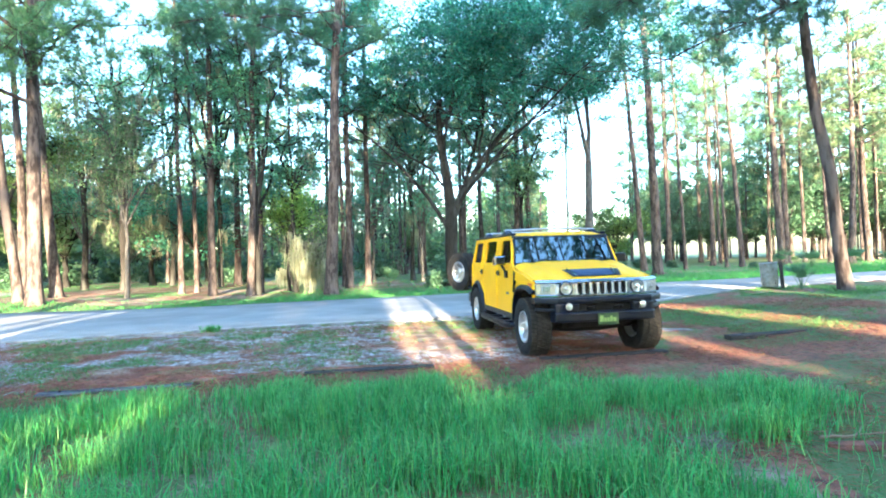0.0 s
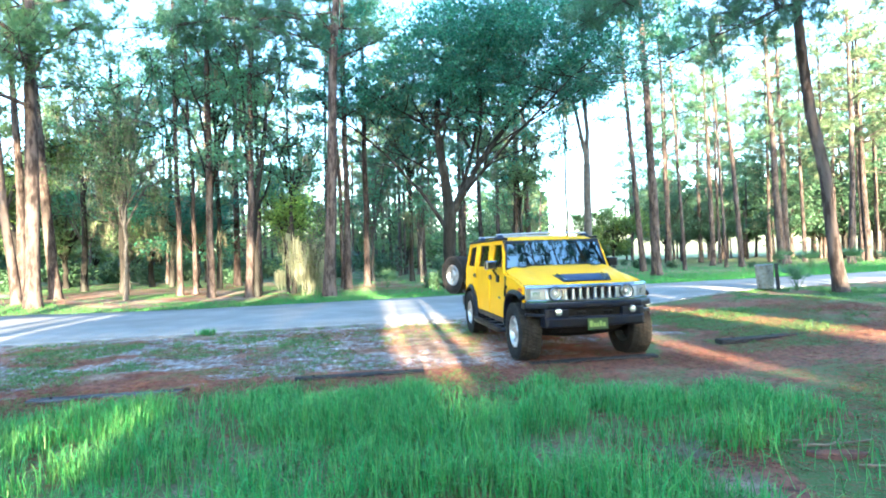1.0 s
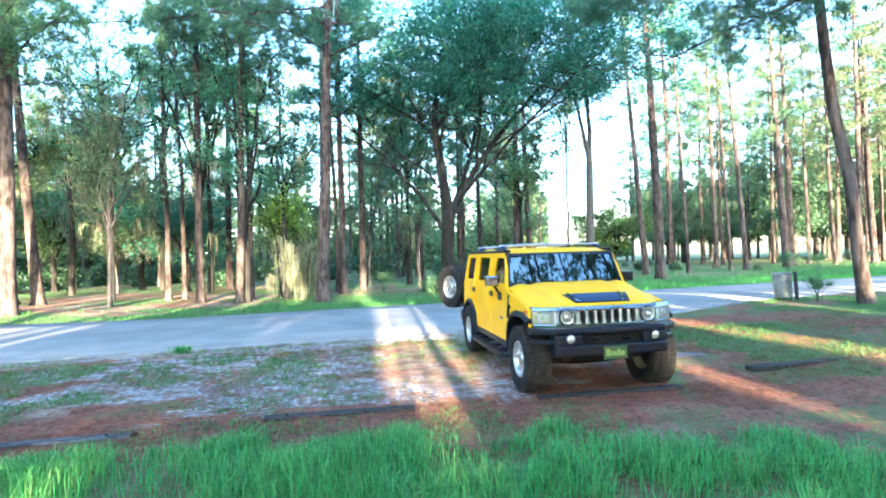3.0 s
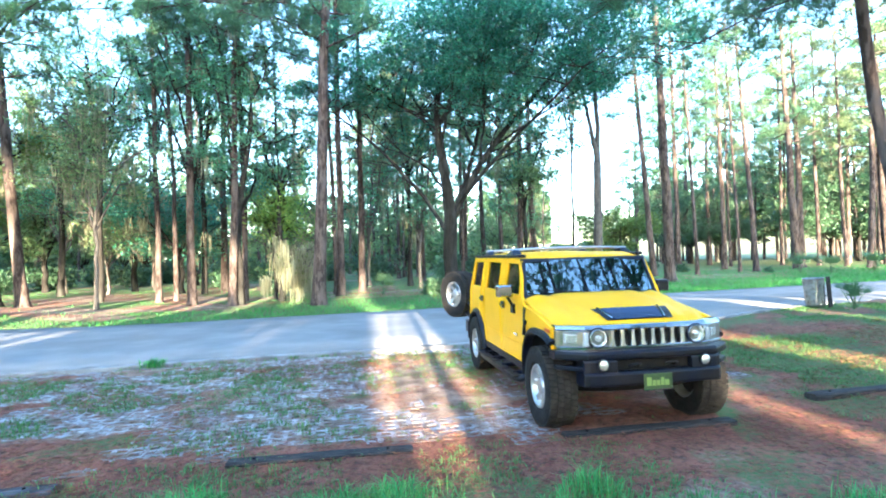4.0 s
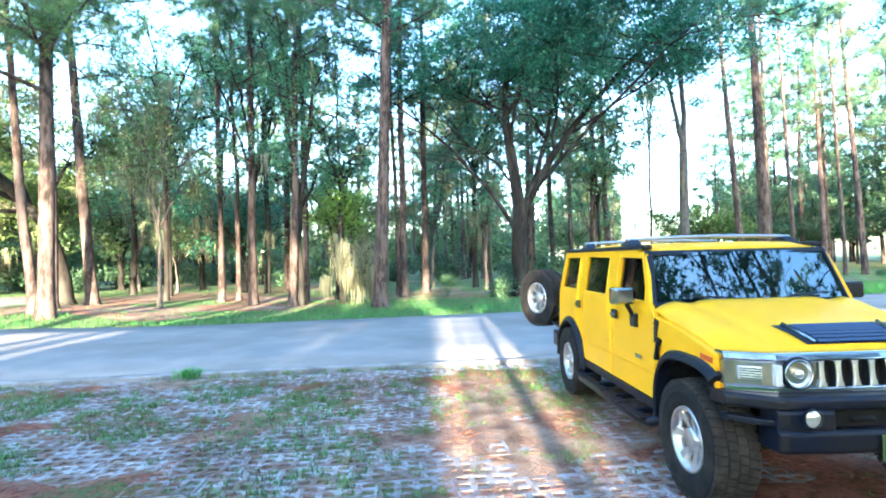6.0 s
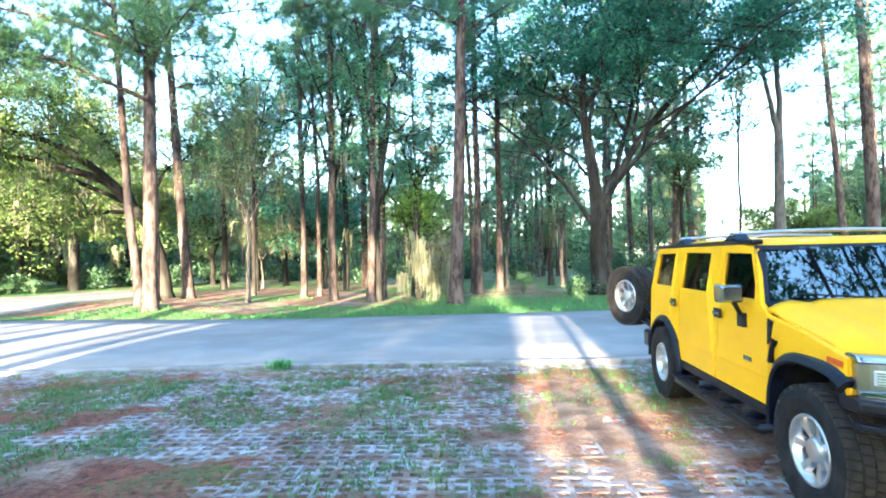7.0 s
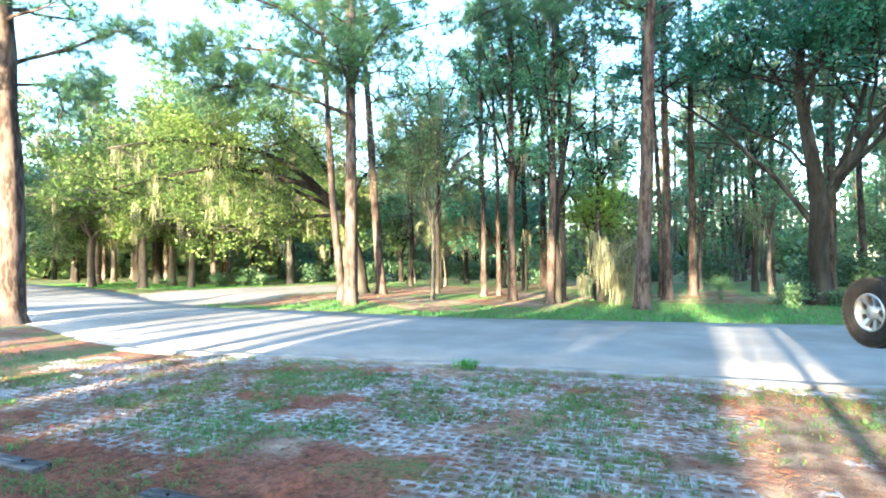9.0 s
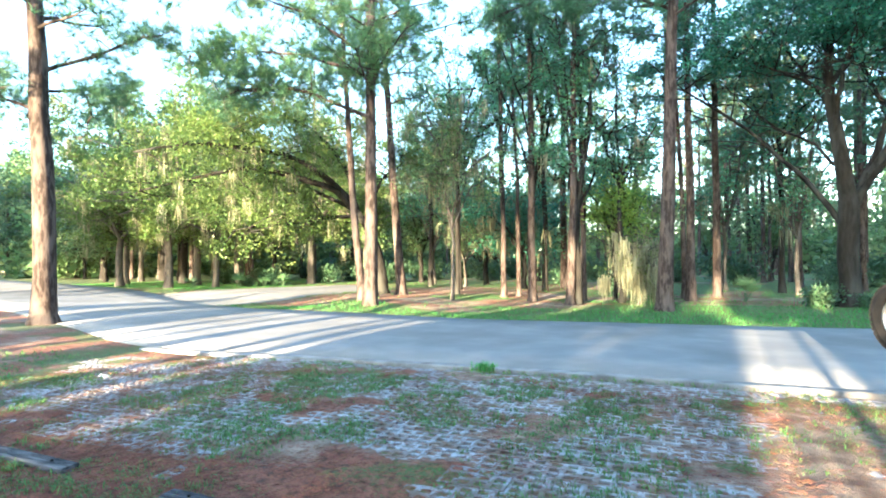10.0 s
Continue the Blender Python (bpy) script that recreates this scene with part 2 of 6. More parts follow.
ROAD_NEAR = [(-160, 4.5), (-90, 6.6), (-45, 8.3), (-27, 9.0), (-19, 9.1), (-15.5, 9.0), (-13.5, 9.25), (-9.94, 10.95), (-5.2, 13.0), (-1, 14.55), (4.7, 17.4), (8.3, 19.2), (14, 22.4), (30, 31), (90, 62)]
ROAD_FAR = [(-160, 13.5), (-90, 16.6), (-54, 18.2), (-45, 18.7), (-37, 18.2), (-27, 16.3), (-21, 16.2), (-16.5, 16.9), (-11.3, 18.4), (-6, 20.8), (-1.9, 22.8), (7.5, 28.6), (14, 32), (21, 35.6), (36, 43.4), (90, 72)]


# the side road that leaves it at the bend
SIDE_Y = [15.0, 16.4, 18.5, 21.5, 25.0, 28.0, 31.0]
SIDE_EAST = [-25.6, -26.4, -26.5, -26.6, -27.4, -28.6, -30.0]
SIDE_WEST = [-38.5, -37.4, -37.6, -38.0, -37.6, -36.6, -35.4]


def on_road(x, y, grow=0.0):
    lo = np.interp(x, [p[0] for p in ROAD_NEAR], [p[1] for p in ROAD_NEAR])
    hi = np.interp(x, [p[0] for p in ROAD_FAR], [p[1] for p in ROAD_FAR])
    side = (y > hi - 1) & (y < 31) & (x > np.interp(y, SIDE_Y, SIDE_WEST) - grow) & (x < np.interp(y, SIDE_Y, SIDE_EAST) + grow)
    return ((y > lo - grow) & (y < hi + grow)) | side


def road_low(x):
    return np.interp(x, [p[0] for p in ROAD_NEAR], [p[1] for p in ROAD_NEAR])


def in_bay(x, y):
    """1 inside the area laid with grid pavers, fading at its rim."""
    return ease((y - bay_line(x) + 0.6) / 0.8) * ease((road_low(x) + 0.05 - y) / 0.1) * ease((x + 13.2) / 1.2) * ease((4.2 - x) / 1.2)


def axis(*runs):
    out = [np.arange(a, b, s) for a, b, s in runs]
    return np.concatenate(out + [np.array([runs[-1][1]])])


gx = axis((-700, -100, 60), (-100, -40, 4), (-40, -14, 0.6), (-14, 7, 0.065), (7, 20, 0.4), (20, 60, 3), (60, 100, 8), (100, 760, 60))
gy = axis((-700, -100, 60), (-100, -10, 5), (-10, 2, 0.6), (2, 16, 0.065), (16, 40, 0.5), (40, 100, 4), (100, 760, 60))
X, Y = np.meshgrid(gx, gy, indexing="ij")
Z = ground_z(X, Y)
BAY = in_bay(X, Y)
Z += 0.05 * (rough_noise(X, Y, 0.9, 11) - 0.5) * (1 - BAY) * (np.abs(Y) < 60) * (1 - 0.8 * on_road(X, Y, 1.2))
Z += BAY * (-0.012 + 0.075 * (rough_noise(X, Y, 1.3, 21) - 0.5) + 0.03 * (value_noise(X, Y, 0.4, 24) - 0.5) + 0.012 * (value_noise(X, Y, 0.15, 25) - 0.5))
Z += BAY * (0.014 * np.exp(-((Y - bay_line(X)) / 0.4) ** 2) + 0.03 * ease((X - 0.5) / 0.8) * ease((bay_line(X) + 1.8 - Y) / 0.7))
# bare sand along the sun streak; its pale colour also paints the streak brighter
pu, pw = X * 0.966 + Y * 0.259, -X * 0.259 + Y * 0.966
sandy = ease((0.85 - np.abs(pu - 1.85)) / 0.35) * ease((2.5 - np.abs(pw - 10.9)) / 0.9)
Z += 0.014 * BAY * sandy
Z -= 0.045 * BAY * ease((Y - road_low(X) + 0.75) / 0.4)
Z -= 0.08 * on_road(X, Y, -0.1)
nx, ny = len(gx), len(gy)
ii = (np.arange(nx - 1)[:, None] * ny + np.arange(ny - 1)[None]).ravel()
land = Geo().add(np.stack([X, Y, Z], -1).reshape(-1, 3), np.stack([ii, ii + ny, ii + ny + 1, ii + 1], 1))
ground = part("ground", land, M["soil"], smooth=True)
tagged(ground, "sandy ground with red pine needles and thin turf", "ground", kind="structure")
# cover of turf and of needles, by zone
far_side = Y > road_low(X) + 3
turf = np.where(far_side, 0.95 - 0.6 * (rough_noise(X, Y, 5.0, 31) > 0.62), 0.0)
turf = np.where((X > -14) & (X < 30) & far_side & (Y - 0.52 * X < 34), 0.98, turf)
bed = ease((-10.5 - X) / 3) * ease((X + 28) / 3) * ease((Y - np.interp(X, [p[0] for p in ROAD_FAR], [p[1] for p in ROAD_FAR]) - 1.2) / 1.5) * ease((34 - Y) / 3)
turf = turf * (1 - 0.75 * bed * ease((rough_noise(X, Y, 2.6, 34) - 0.36) / 0.16))
turf = np.where((X < -24) & (X > -38) & far_side & (Y < 20.5 + 0.8 * rough_noise(X, Y, 2.0, 33)), turf * 0.7, turf)
meadow = ease((meadow_edge(X) - Y) / 0.5)
turf = np.maximum(turf, 0.55 * meadow * ease((2.3 + 1.1 * np.maximum(0, Y - 5) + 1.6 * (rough_noise(X, Y, 1.2, 43) - 0.5) - X) / 0.9))
turf = np.maximum(turf, (0.15 + 0.45 * ease((rough_noise(X, Y, 0.8, 41) - 0.42) / 0.2)) * (~far_side) * (1 - meadow))
needles = np.where(far_side, 0.8, 1.0) * (0.62 + 1.3 * (rough_noise(X, Y, 1.1, 51) - 0.5))
strip = np.exp(-((Y - bay_line(X) + 0.3) / 0.7) ** 2)
needles = np.clip(needles * (1 - 0.5 * BAY * (rough_noise(X, Y, 1.3, 55) < 0.45)) + 0.6 * strip, 0, 1)
needles = np.maximum(needles, np.where((X > 2.4) & ~far_side, 0.55 + 0.5 * rough_noise(X, Y, 1.6, 57), 0))
# fewer needles and less turf in the streak, so its ground colour looks sunlit
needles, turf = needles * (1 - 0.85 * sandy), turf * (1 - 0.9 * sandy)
turf = turf * (1 - 0.8 * strip)
turf = np.maximum(turf, np.where((X > 2.6) & (X < 12) & ~far_side, 0.35 + 0.6 * ease((rough_noise(X, Y, 1.7, 516) - 0.42) / 0.14), 0))
for key, val in (("turf", turf), ("needles", needles)):
    at = ground.data.attributes.new(key, "FLOAT", "POINT")
    at.data.foreach_set("value", np.clip(val, 0, 1).ravel())


def land_material():
    m = bpy.data.materials.new("land")
    m.use_nodes = True
    n, l = m.node_tree.nodes, m.node_tree.links
    b = n["Principled BSDF"]
    b.inputs["Roughness"].default_value = 0.95
    co = n.new("ShaderNodeTexCoord").outputs["Object"]

    def tex(scale, detail=6.0, lo=0.35, hi=0.65):
        t = n.new("ShaderNodeTexNoise")
        t.inputs["Scale"].default_value, t.inputs["Detail"].default_value = scale, detail
        l.new(co, t.inputs["Vector"])
        r = n.new("ShaderNodeMapRange")
        r.inputs["From Min"].default_value, r.inputs["From Max"].default_value = lo, hi
        l.new(t.outputs["Fac"], r.inputs["Value"])
        return r.outputs[0]

    def mix(f, a, c):
        x = n.new("ShaderNodeMix")
        x.data_type = "RGBA"
        l.new(f, x.inputs["Factor"])
        for s, k in ((a, "A"), (c, "B")):
            if isinstance(s, tuple):
                x.inputs[k].default_value = (*s, 1)
            else:
                l.new(s, x.inputs[k])
        return x.outputs["Result"]

    def weight(key, noise_scale, sharp):
        a = n.new("ShaderNodeAttribute")
        a.attribute_name = key
        t = n.new("ShaderNodeTexNoise")
        t.inputs["Scale"].default_value, t.inputs["Detail"].default_value = noise_scale, 8.0
        l.new(co, t.inputs["Vector"])
        s = n.new("ShaderNodeMath")
        s.operation = "ADD"
        l.new(a.outputs["Fac"], s.inputs[0])
        l.new(t.outputs["Fac"], s.inputs[1])
        r = n.new("ShaderNodeMapRange")
        r.inputs["From Min"].default_value, r.inputs["From Max"].default_value = 1.0 - sharp, 1.0 + sharp
        l.new(s.outputs[0], r.inputs["Value"])
        return r.outputs[0]
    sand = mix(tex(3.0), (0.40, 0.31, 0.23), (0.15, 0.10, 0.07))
    red = mix(tex(38.0, 10.0, 0.38, 0.6), (0.30, 0.10, 0.05), (0.10, 0.04, 0.026))
    red = mix(tex(2.2), red, (0.30, 0.125, 0.075))
    red = mix(tex(11.0, 9.0, 0.5, 0.68), red, (0.075, 0.034, 0.022))
    green = mix(tex(30.0, 8.0), (0.065, 0.14, 0.03), (0.13, 0.14, 0.05))
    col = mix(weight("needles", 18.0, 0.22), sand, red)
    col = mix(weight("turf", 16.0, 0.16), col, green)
    l.new(col, b.inputs["Base Color"])
    t = n.new("ShaderNodeTexNoise")
    t.inputs["Scale"].default_value, t.inputs["Detail"].default_value = 55.0, 8.0
    l.new(co, t.inputs["Vector"])
    u = n.new("ShaderNodeBump")
    u.inputs["Strength"].default_value, u.inputs["Distance"].default_value = 1.0, 0.03
    l.new(t.outputs["Fac"], u.inputs["Height"])
    l.new(u.outputs[0], b.inputs["Normal"])
    return m


ground.data.materials[0] = land_material()

# road: one strip between its two edges, a little crowned
xs = np.unique(np.concatenate([np.arange(-160, -30, 5.0), np.arange(-30, 20, 0.5), np.arange(20, 91, 3.0)]))
lo = np.interp(xs, [p[0] for p in ROAD_NEAR], [p[1] for p in ROAD_NEAR])
hi = np.interp(xs, [p[0] for p in ROAD_FAR], [p[1] for p in ROAD_FAR])
soft = np.ones(5) / 5
lo[4:-4], hi[4:-4] = np.convolve(lo, soft, "same")[4:-4], np.convolve(hi, soft, "same")[4:-4]
w = np.linspace(0, 1, 11)
w[0], w[1], w[-2], w[-1] = 0.001, 0.003, 1.0, 1.012
RX = np.repeat(xs[:, None], 11, 1)
RY = lo[:, None] + (hi - lo)[:, None] * w
RY[:, -2:] += 0.12 * (value_noise(xs, 0 * xs, 0.7, 61) - 0.5)[:, None]
RZ = ground_z(RX, RY) + 0.02 + 0.05 * (1 - (2 * w - 1) ** 2)
RZ[:, (0, -1)] -= 0.09
k = len(xs)
ii = (np.arange(k - 1)[:, None] * 11 + np.arange(10)[None]).ravel()
road = Geo().add(np.stack([RX, RY, RZ], -1).reshape(-1, 3), np.stack([ii, ii + 11, ii + 12, ii + 1], 1))
road_ob = part("road", road, M["asphalt"], smooth=True)
tagged(road_ob, "worn grey asphalt road through the woods", "road", kind="structure")

ys = np.linspace(15.0, 31.0, 33)
w = np.linspace(0, 1, 13)
west, east = np.interp(ys, SIDE_Y, SIDE_WEST), np.interp(ys, SIDE_Y, SIDE_EAST)
SX = west[:, None] + (east - west)[:, None] * w + 0.25 * (value_noise(ys, 0 * ys, 1.1, 63) - 0.5)[:, None]
SY = np.repeat(ys[:, None], 13, 1)
SZ = ground_z(SX, SY) + 0.014 + 0.02 * (1 - (2 * w - 1) ** 2)
SZ[:, (0, -1)] -= 0.06
ii = (np.arange(32)[:, None] * 13 + np.arange(12)[None]).ravel()
side_road = part("road", Geo().add(np.stack([SX, SY, SZ], -1).reshape(-1, 3), np.stack([ii, ii + 1, ii + 14, ii + 13], 1)), M["asphalt"], smooth=True)
tagged(side_road, "sunlit worn asphalt side road into the woods", "road", kind="structure")

# concrete ribbon kerb along the parking bay: a real step
kx = xs[(xs > -14) & (xs < 8.5)]
ky = np.interp(kx, xs, lo)
prof = [(-0.33, -0.08), (-0.33, 0.022), (-0.32, 0.034), (-0.12, 0.034), (-0.11, 0.024), (-0.105, -0.07), (0.03, -0.07), (0.035, -0.09)]
kv = np.stack([np.stack([kx, ky + dy - 0.035, ground_z(kx, ky) + dz + 0.012], -1) for dy, dz in prof], 1)
k, c = len(kx), len(prof)
ii = (np.arange(k - 1)[:, None] * c + np.arange(c - 1)[None]).ravel()
kerb = part("kerb", Geo().add(kv.reshape(-1, 3), np.stack([ii, ii + 1, ii + c + 1, ii + c], 1)), M["kerb"])
tagged(kerb, "low weathered concrete edge strip beside the road", "kerb", kind="structure")

# ---- trees ----
def wander(p0, p1, k, amount, rng):
    """A bent way from p0 to p1."""
    t = np.linspace(0, 1, k)[:, None]
    off = np.cumsum(rng.standard_normal((k, 3)), 0) * amount / math.sqrt(k)
    off -= off[:1] + (off[-1:] - off[:1]) * t
    return np.asarray(p0) + (np.asarray(p1) - np.asarray(p0)) * t + off


def tuft_needles(geo, centres, rng, per=22, length=0.38, width=0.034):
    c = np.repeat(np.asarray(centres, float), per, 0)
    d = rng.standard_normal((len(c), 3))
    d[:, 2] += 0.5
    d /= np.linalg.norm(d, axis=1)[:, None]
    spikes(geo, c, d, length * rng.uniform(0.6, 1.2, len(c)), width, rng)


def pine(x, y, height, r, seed, lean=(0.0, 0.0), bare=0.5, label="tall pine with reddish plated bark and a high thin crown", limbs=20, reach=3.0, name="pine_tree", tufts=32, per=20,
         group="pines beside the road", curve=0.25, width=0.034, needle=0.38, foliage="needle"):
    rng = np.random.default_rng(seed)
    ob = thing(name, label, "tree", group, pose(x, y, float(ground_z(x, y)) - 0.05))
    k = 16
    h = np.concatenate([[0, 0.12, 0.35, 0.8], np.linspace(1.6, height, k - 4)])
    t = h / height
    way = np.stack([lean[0] * t, lean[1] * t, h], 1)
    b = np.cumsum(rng.standard_normal((k, 2)), 0) * curve * 0.12
    b -= b[:1]
    way[:, :2] += b * np.minimum(1, h / 4)[:, None]
    rad = r * (1 - 0.62 * t) * np.interp(h, [0, 0.35, 1.2], [1.45, 1.15, 1.0])
    wood, crown = tube(Geo(), way, rad, 12, 0.05, rng), Geo()
    for i in range(limbs):
        f = bare + (1 - bare) * ((i + rng.random()) / limbs)
        p = np.array([np.interp(f * height, h, way[:, a]) for a in range(3)])
        az = i * 2.4 + rng.uniform(-0.5, 0.5)
        ln = reach * (1.15 - 0.75 * ((f - bare) / (1 - bare))) * rng.uniform(0.6, 1.2)
        rise = rng.uniform(-0.1, 0.45)
        q = p + ln * np.array([math.cos(az), math.sin(az), rise])
        lp = wander(p, q, 6, 0.18 * ln / 3, rng)
        tube(wood, lp, np.linspace(r * 0.22, 0.018, 6), 4)
        pts = []
        for j in range(3):
            u = rng.uniform(0.35, 0.9)
            a = lp[int(u * 5)]
            e = a + rng.uniform(0.5, 1.1) * np.array([math.cos(az + rng.choice([-1, 1]) * 0.8), math.sin(az + rng.choice([-1, 1]) * 0.8), rng.uniform(-0.1, 0.5)])
            tube(wood, wander(a, e, 3, 0.05, rng), [0.022, 0.016, 0.008], 3)
            pts += [a + (e - a) * s for s in (0.6, 1.0)]
        pts += [lp[-1], lp[-2], lp[-1] + 0.2]
        pts = np.array(pts)
        c = pts[rng.integers(0, len(pts), tufts)] + rng.standard_normal((tufts, 3)) * 0.22
        tuft_needles(crown, c, rng, per, needle, width)
    part("trunk", wood, M["bark_pine"], ob, smooth=True)
    part("crown", crown, M[foliage], ob)
    return ob


def broadleaf(x, y, height, r, seed, fork=0.35, spread=3.5, count=14000, leaf=0.13, label="slender woodland tree with a loose green crown", bark="bark_oak", foliage="leaf_mid", limbs=6, moss=0,
              name="woodland_tree", lean=(0, 0), group="", low=0.3, clump=0.75, steep=1.0, strand=(1.2, 0.05)):
    rng = np.random.default_rng(seed)
    ob = thing(name, label, "tree", group, pose(x, y, float(ground_z(x, y)) - 0.05))
    fz = height * fork
    trunk = wander((0, 0, 0), (lean[0] * fork, lean[1] * fork, fz), 8, 0.12, rng)
    rad = np.interp(np.linspace(0, 1, 8), [0, 0.12, 1], [1.5, 1.05, 0.8]) * r
    g = tube(Geo(), trunk, rad, 12, 0.05, rng)
    tips = []
    for i in range(limbs):
        az = i * 2.4 + rng.uniform(-0.4, 0.4)
        f = rng.uniform(0.7, 1.0)
        a = trunk[-1 - (i % 2)] * 1.0
        out = spread * rng.uniform(0.5, 1.0)
        top = np.array([lean[0] + out * math.cos(az), lean[1] + out * math.sin(az), fz + (height - fz) * f * rng.uniform(low, 1.0) * steep])
        mid = a + (top - a) * 0.5 + np.array([0, 0, 0.12 * (height - fz)])
        lp = np.concatenate([wander(a, mid, 5, 0.2, rng), wander(mid, top, 5, 0.25, rng)[1:]])
        tube(g, lp, np.linspace(r * 0.55, 0.035, len(lp)), 7)
        for j in range(6):
            s = lp[rng.integers(3, len(lp))]
            e = s + rng.standard_normal(3) * np.array([1, 1, 0.55]) * spread * 0.32 + np.array([0, 0, 0.3])
            bp = wander(s, e, 4, 0.12, rng)
            tube(g, bp, np.linspace(0.05, 0.012, 4), 4)
            for m in range(3):
                tips.append(bp[rng.integers(1, 4)])
                q = e + rng.standard_normal(3) * 0.45
                tube(g, np.stack([bp[2], q]), [0.018, 0.008], 3)
                tips.append(q)
    part("trunk", g, M[bark], ob, smooth=True)
    tips = np.array(tips)
    weight = rng.uniform(0.3, 1.2, len(tips)) * (rng.random(len(tips)) < 0.55)
    pick = rng.choice(len(tips), count, p=weight ** 2 / (weight ** 2).sum())
    c = tips[pick] + rng.standard_normal((count, 3)) * (clump * weight[pick])[:, None] * np.array([0.6, 0.6, 0.36])
    part("crown", leaves(Geo(), c, leaf, rng, 0.5, 0.25), M[foliage], ob)
    if moss:
        hang_moss(ob, tips[rng.integers(0, len(tips), moss)], rng, *strand)
    return ob


def hang_moss(ob, points, rng, length=1.2, width=0.05):
    g = Geo()
    for p in points:
        k = 26
        base = p + rng.standard_normal((k, 3)) * np.array([0.14, 0.14, 0.12])
        d = np.array([[0, 0, -1.0]]) + rng.standard_normal((k, 3)) * 0.07
        spikes(g, base, d, length * rng.uniform(0.25, 1.0, k), width, rng)
    tagged(part("hanging_moss", g, M["moss"], ob, "grey-green hanging moss"), kind="stuff")


def shrub(x, y, size, seed, foliage="leaf_mid", count=3500, leaf=0.09, label="dense low shrub under the trees", name="shrub", group=""):
    rng = np.random.default_rng(seed)
    ob = thing(name, label, "shrub", group, pose(x, y, float(ground_z(x, y)) - 0.03))
    g = Geo()
    tips = []
    for i in range(9):
        e = rng.standard_normal(3) * np.array([0.45, 0.45, 0.2]) * size + np.array([0, 0, size * rng.uniform(0.4, 1.0)])
        e[2] = max(e[2], 0.12)
        p = wander((0, 0, 0), e, 5, 0.1 * size, rng)
        tube(g, p, np.linspace(0.03, 0.008, 5), 4)
        tips += [p[2], p[3], p[4]]
    part("stems", g, M["bark_oak"], ob)
    tips = np.array(tips)
    c = tips[rng.integers(0, len(tips), count)] + rng.standard_normal((count, 3)) * 0.24 * size * np.array([1, 1, 0.8])
    c = c[c[:, 2] > 0.02]
    part("foliage", leaves(Geo(), c, leaf, rng, 0.45), M[foliage], ob)
    return ob


# pines past the road, one by one
NEAR_PINE = "tall pine with reddish plated bark, lower trunk bare"
bend_pine = pine(-21.85, 8.85, 21, 0.35, 101, (-0.3, -0.7), 0.44, "lone tall pine on a bed of needles in the road bend", 22, 3.4, tufts=30)
corner_pine = pine(-17.25, 18.6, 20, 0.26, 102, (-0.5, 0.6), 0.5, NEAR_PINE, 22, 3.6, tufts=26, foliage="needle_sunlit")
pine(-18.75, 19.4, 18, 0.17, 103, (-1.9, 0.2), 0.55, NEAR_PINE, 17, 2.7, foliage="needle_sunlit")
pine(-22.7, 25.3, 20, 0.27, 104, (-2.6, 0.4), 0.55, "thick leaning pine with rough dark bark", 19, 3.3)
pine(-22.2, 22.9, 19, 0.2, 105, (-0.6, 0.2), 0.55, NEAR_PINE, 19, 3.2)
pine(-15.5, 27.4, 20, 0.2, 106, (0.1, 0.1), 0.55, NEAR_PINE, 17, 2.9)
pine(-17.6, 27.9, 19, 0.15, 107, (-0.2, 0.1), 0.55, NEAR_PINE, 15, 2.7)
pine(-17.4, 29.0, 19, 0.12, 108, (-0.6, 0.0), 0.55, NEAR_PINE, 15, 2.5)
pine(-18.9, 36.2, 21, 0.23, 109, (0.1, 0.2), 0.5, NEAR_PINE, 19, 3.1)
pine(-13.1, 26.9, 18, 0.19, 110, (0.5, 0.2), 0.6, NEAR_PINE, 15, 2.8)
pine(-13.8, 29.4, 20, 0.15, 111, (0.1, 0.1), 0.55, NEAR_PINE, 15, 2.7)
verge_pine = pine(-8.6, 26.3, 22, 0.3, 112, (1.1, 0.5), 0.52, "tall straight pine standing alone on the grass verge", 18, 3.2)
pine(-9.5, 31.9, 21, 0.22, 113, (0.0, 0.2), 0.5, NEAR_PINE, 19, 3.1)
pine(-10.3, 33.4, 20, 0.14, 126, (-0.3, 0.2), 0.55, NEAR_PINE, 15, 2.7)
pine(-9.3, 35.2, 21, 0.21, 114, (0.2, 0.2), 0.5, NEAR_PINE, 19, 3.1)
pine(9.3, 17.0, 20, 0.155, 115, (-1.35, 0.6), 0.5, "leaning pine with a flared foot beside the bin", 18, 4.2, curve=0.5, tufts=30)
pine(9.86, 39.95, 24, 0.34, 116, (-0.7, 0.3), 0.62, NEAR_PINE, 14, 2.8)
pine(10.59, 47.64, 23, 0.26, 117, (-1.0, 0.3), 0.5, NEAR_PINE, 14, 2.8)
pine(13.96, 48.13, 23, 0.15, 118, (-0.6, 0.3), 0.55, NEAR_PINE, 14, 3.0)
pine(18.44, 51.83, 22, 0.14, 119, (-0.5, 0.3), 0.5, NEAR_PINE, 14, 3.0)
pine(20.0, 52.56, 23, 0.24, 120, (-0.9, 0.2), 0.5, NEAR_PINE, 14, 3.0, foliage="needle_far_sunlit")
pine(19.7, 59.09, 23, 0.26, 121, (-0.3, 0.2), 0.5, NEAR_PINE, 14, 3.0, foliage="needle_far_sunlit")
pine(25.23, 56.87, 23, 0.37, 122, (-0.7, 0.2), 0.5, NEAR_PINE, 14, 3.0)
pine(27.0, 60.0, 24, 0.33, 123, (-0.3, 0.2), 0.5, NEAR_PINE, 16, 3.2, foliage="needle_far_sunlit")
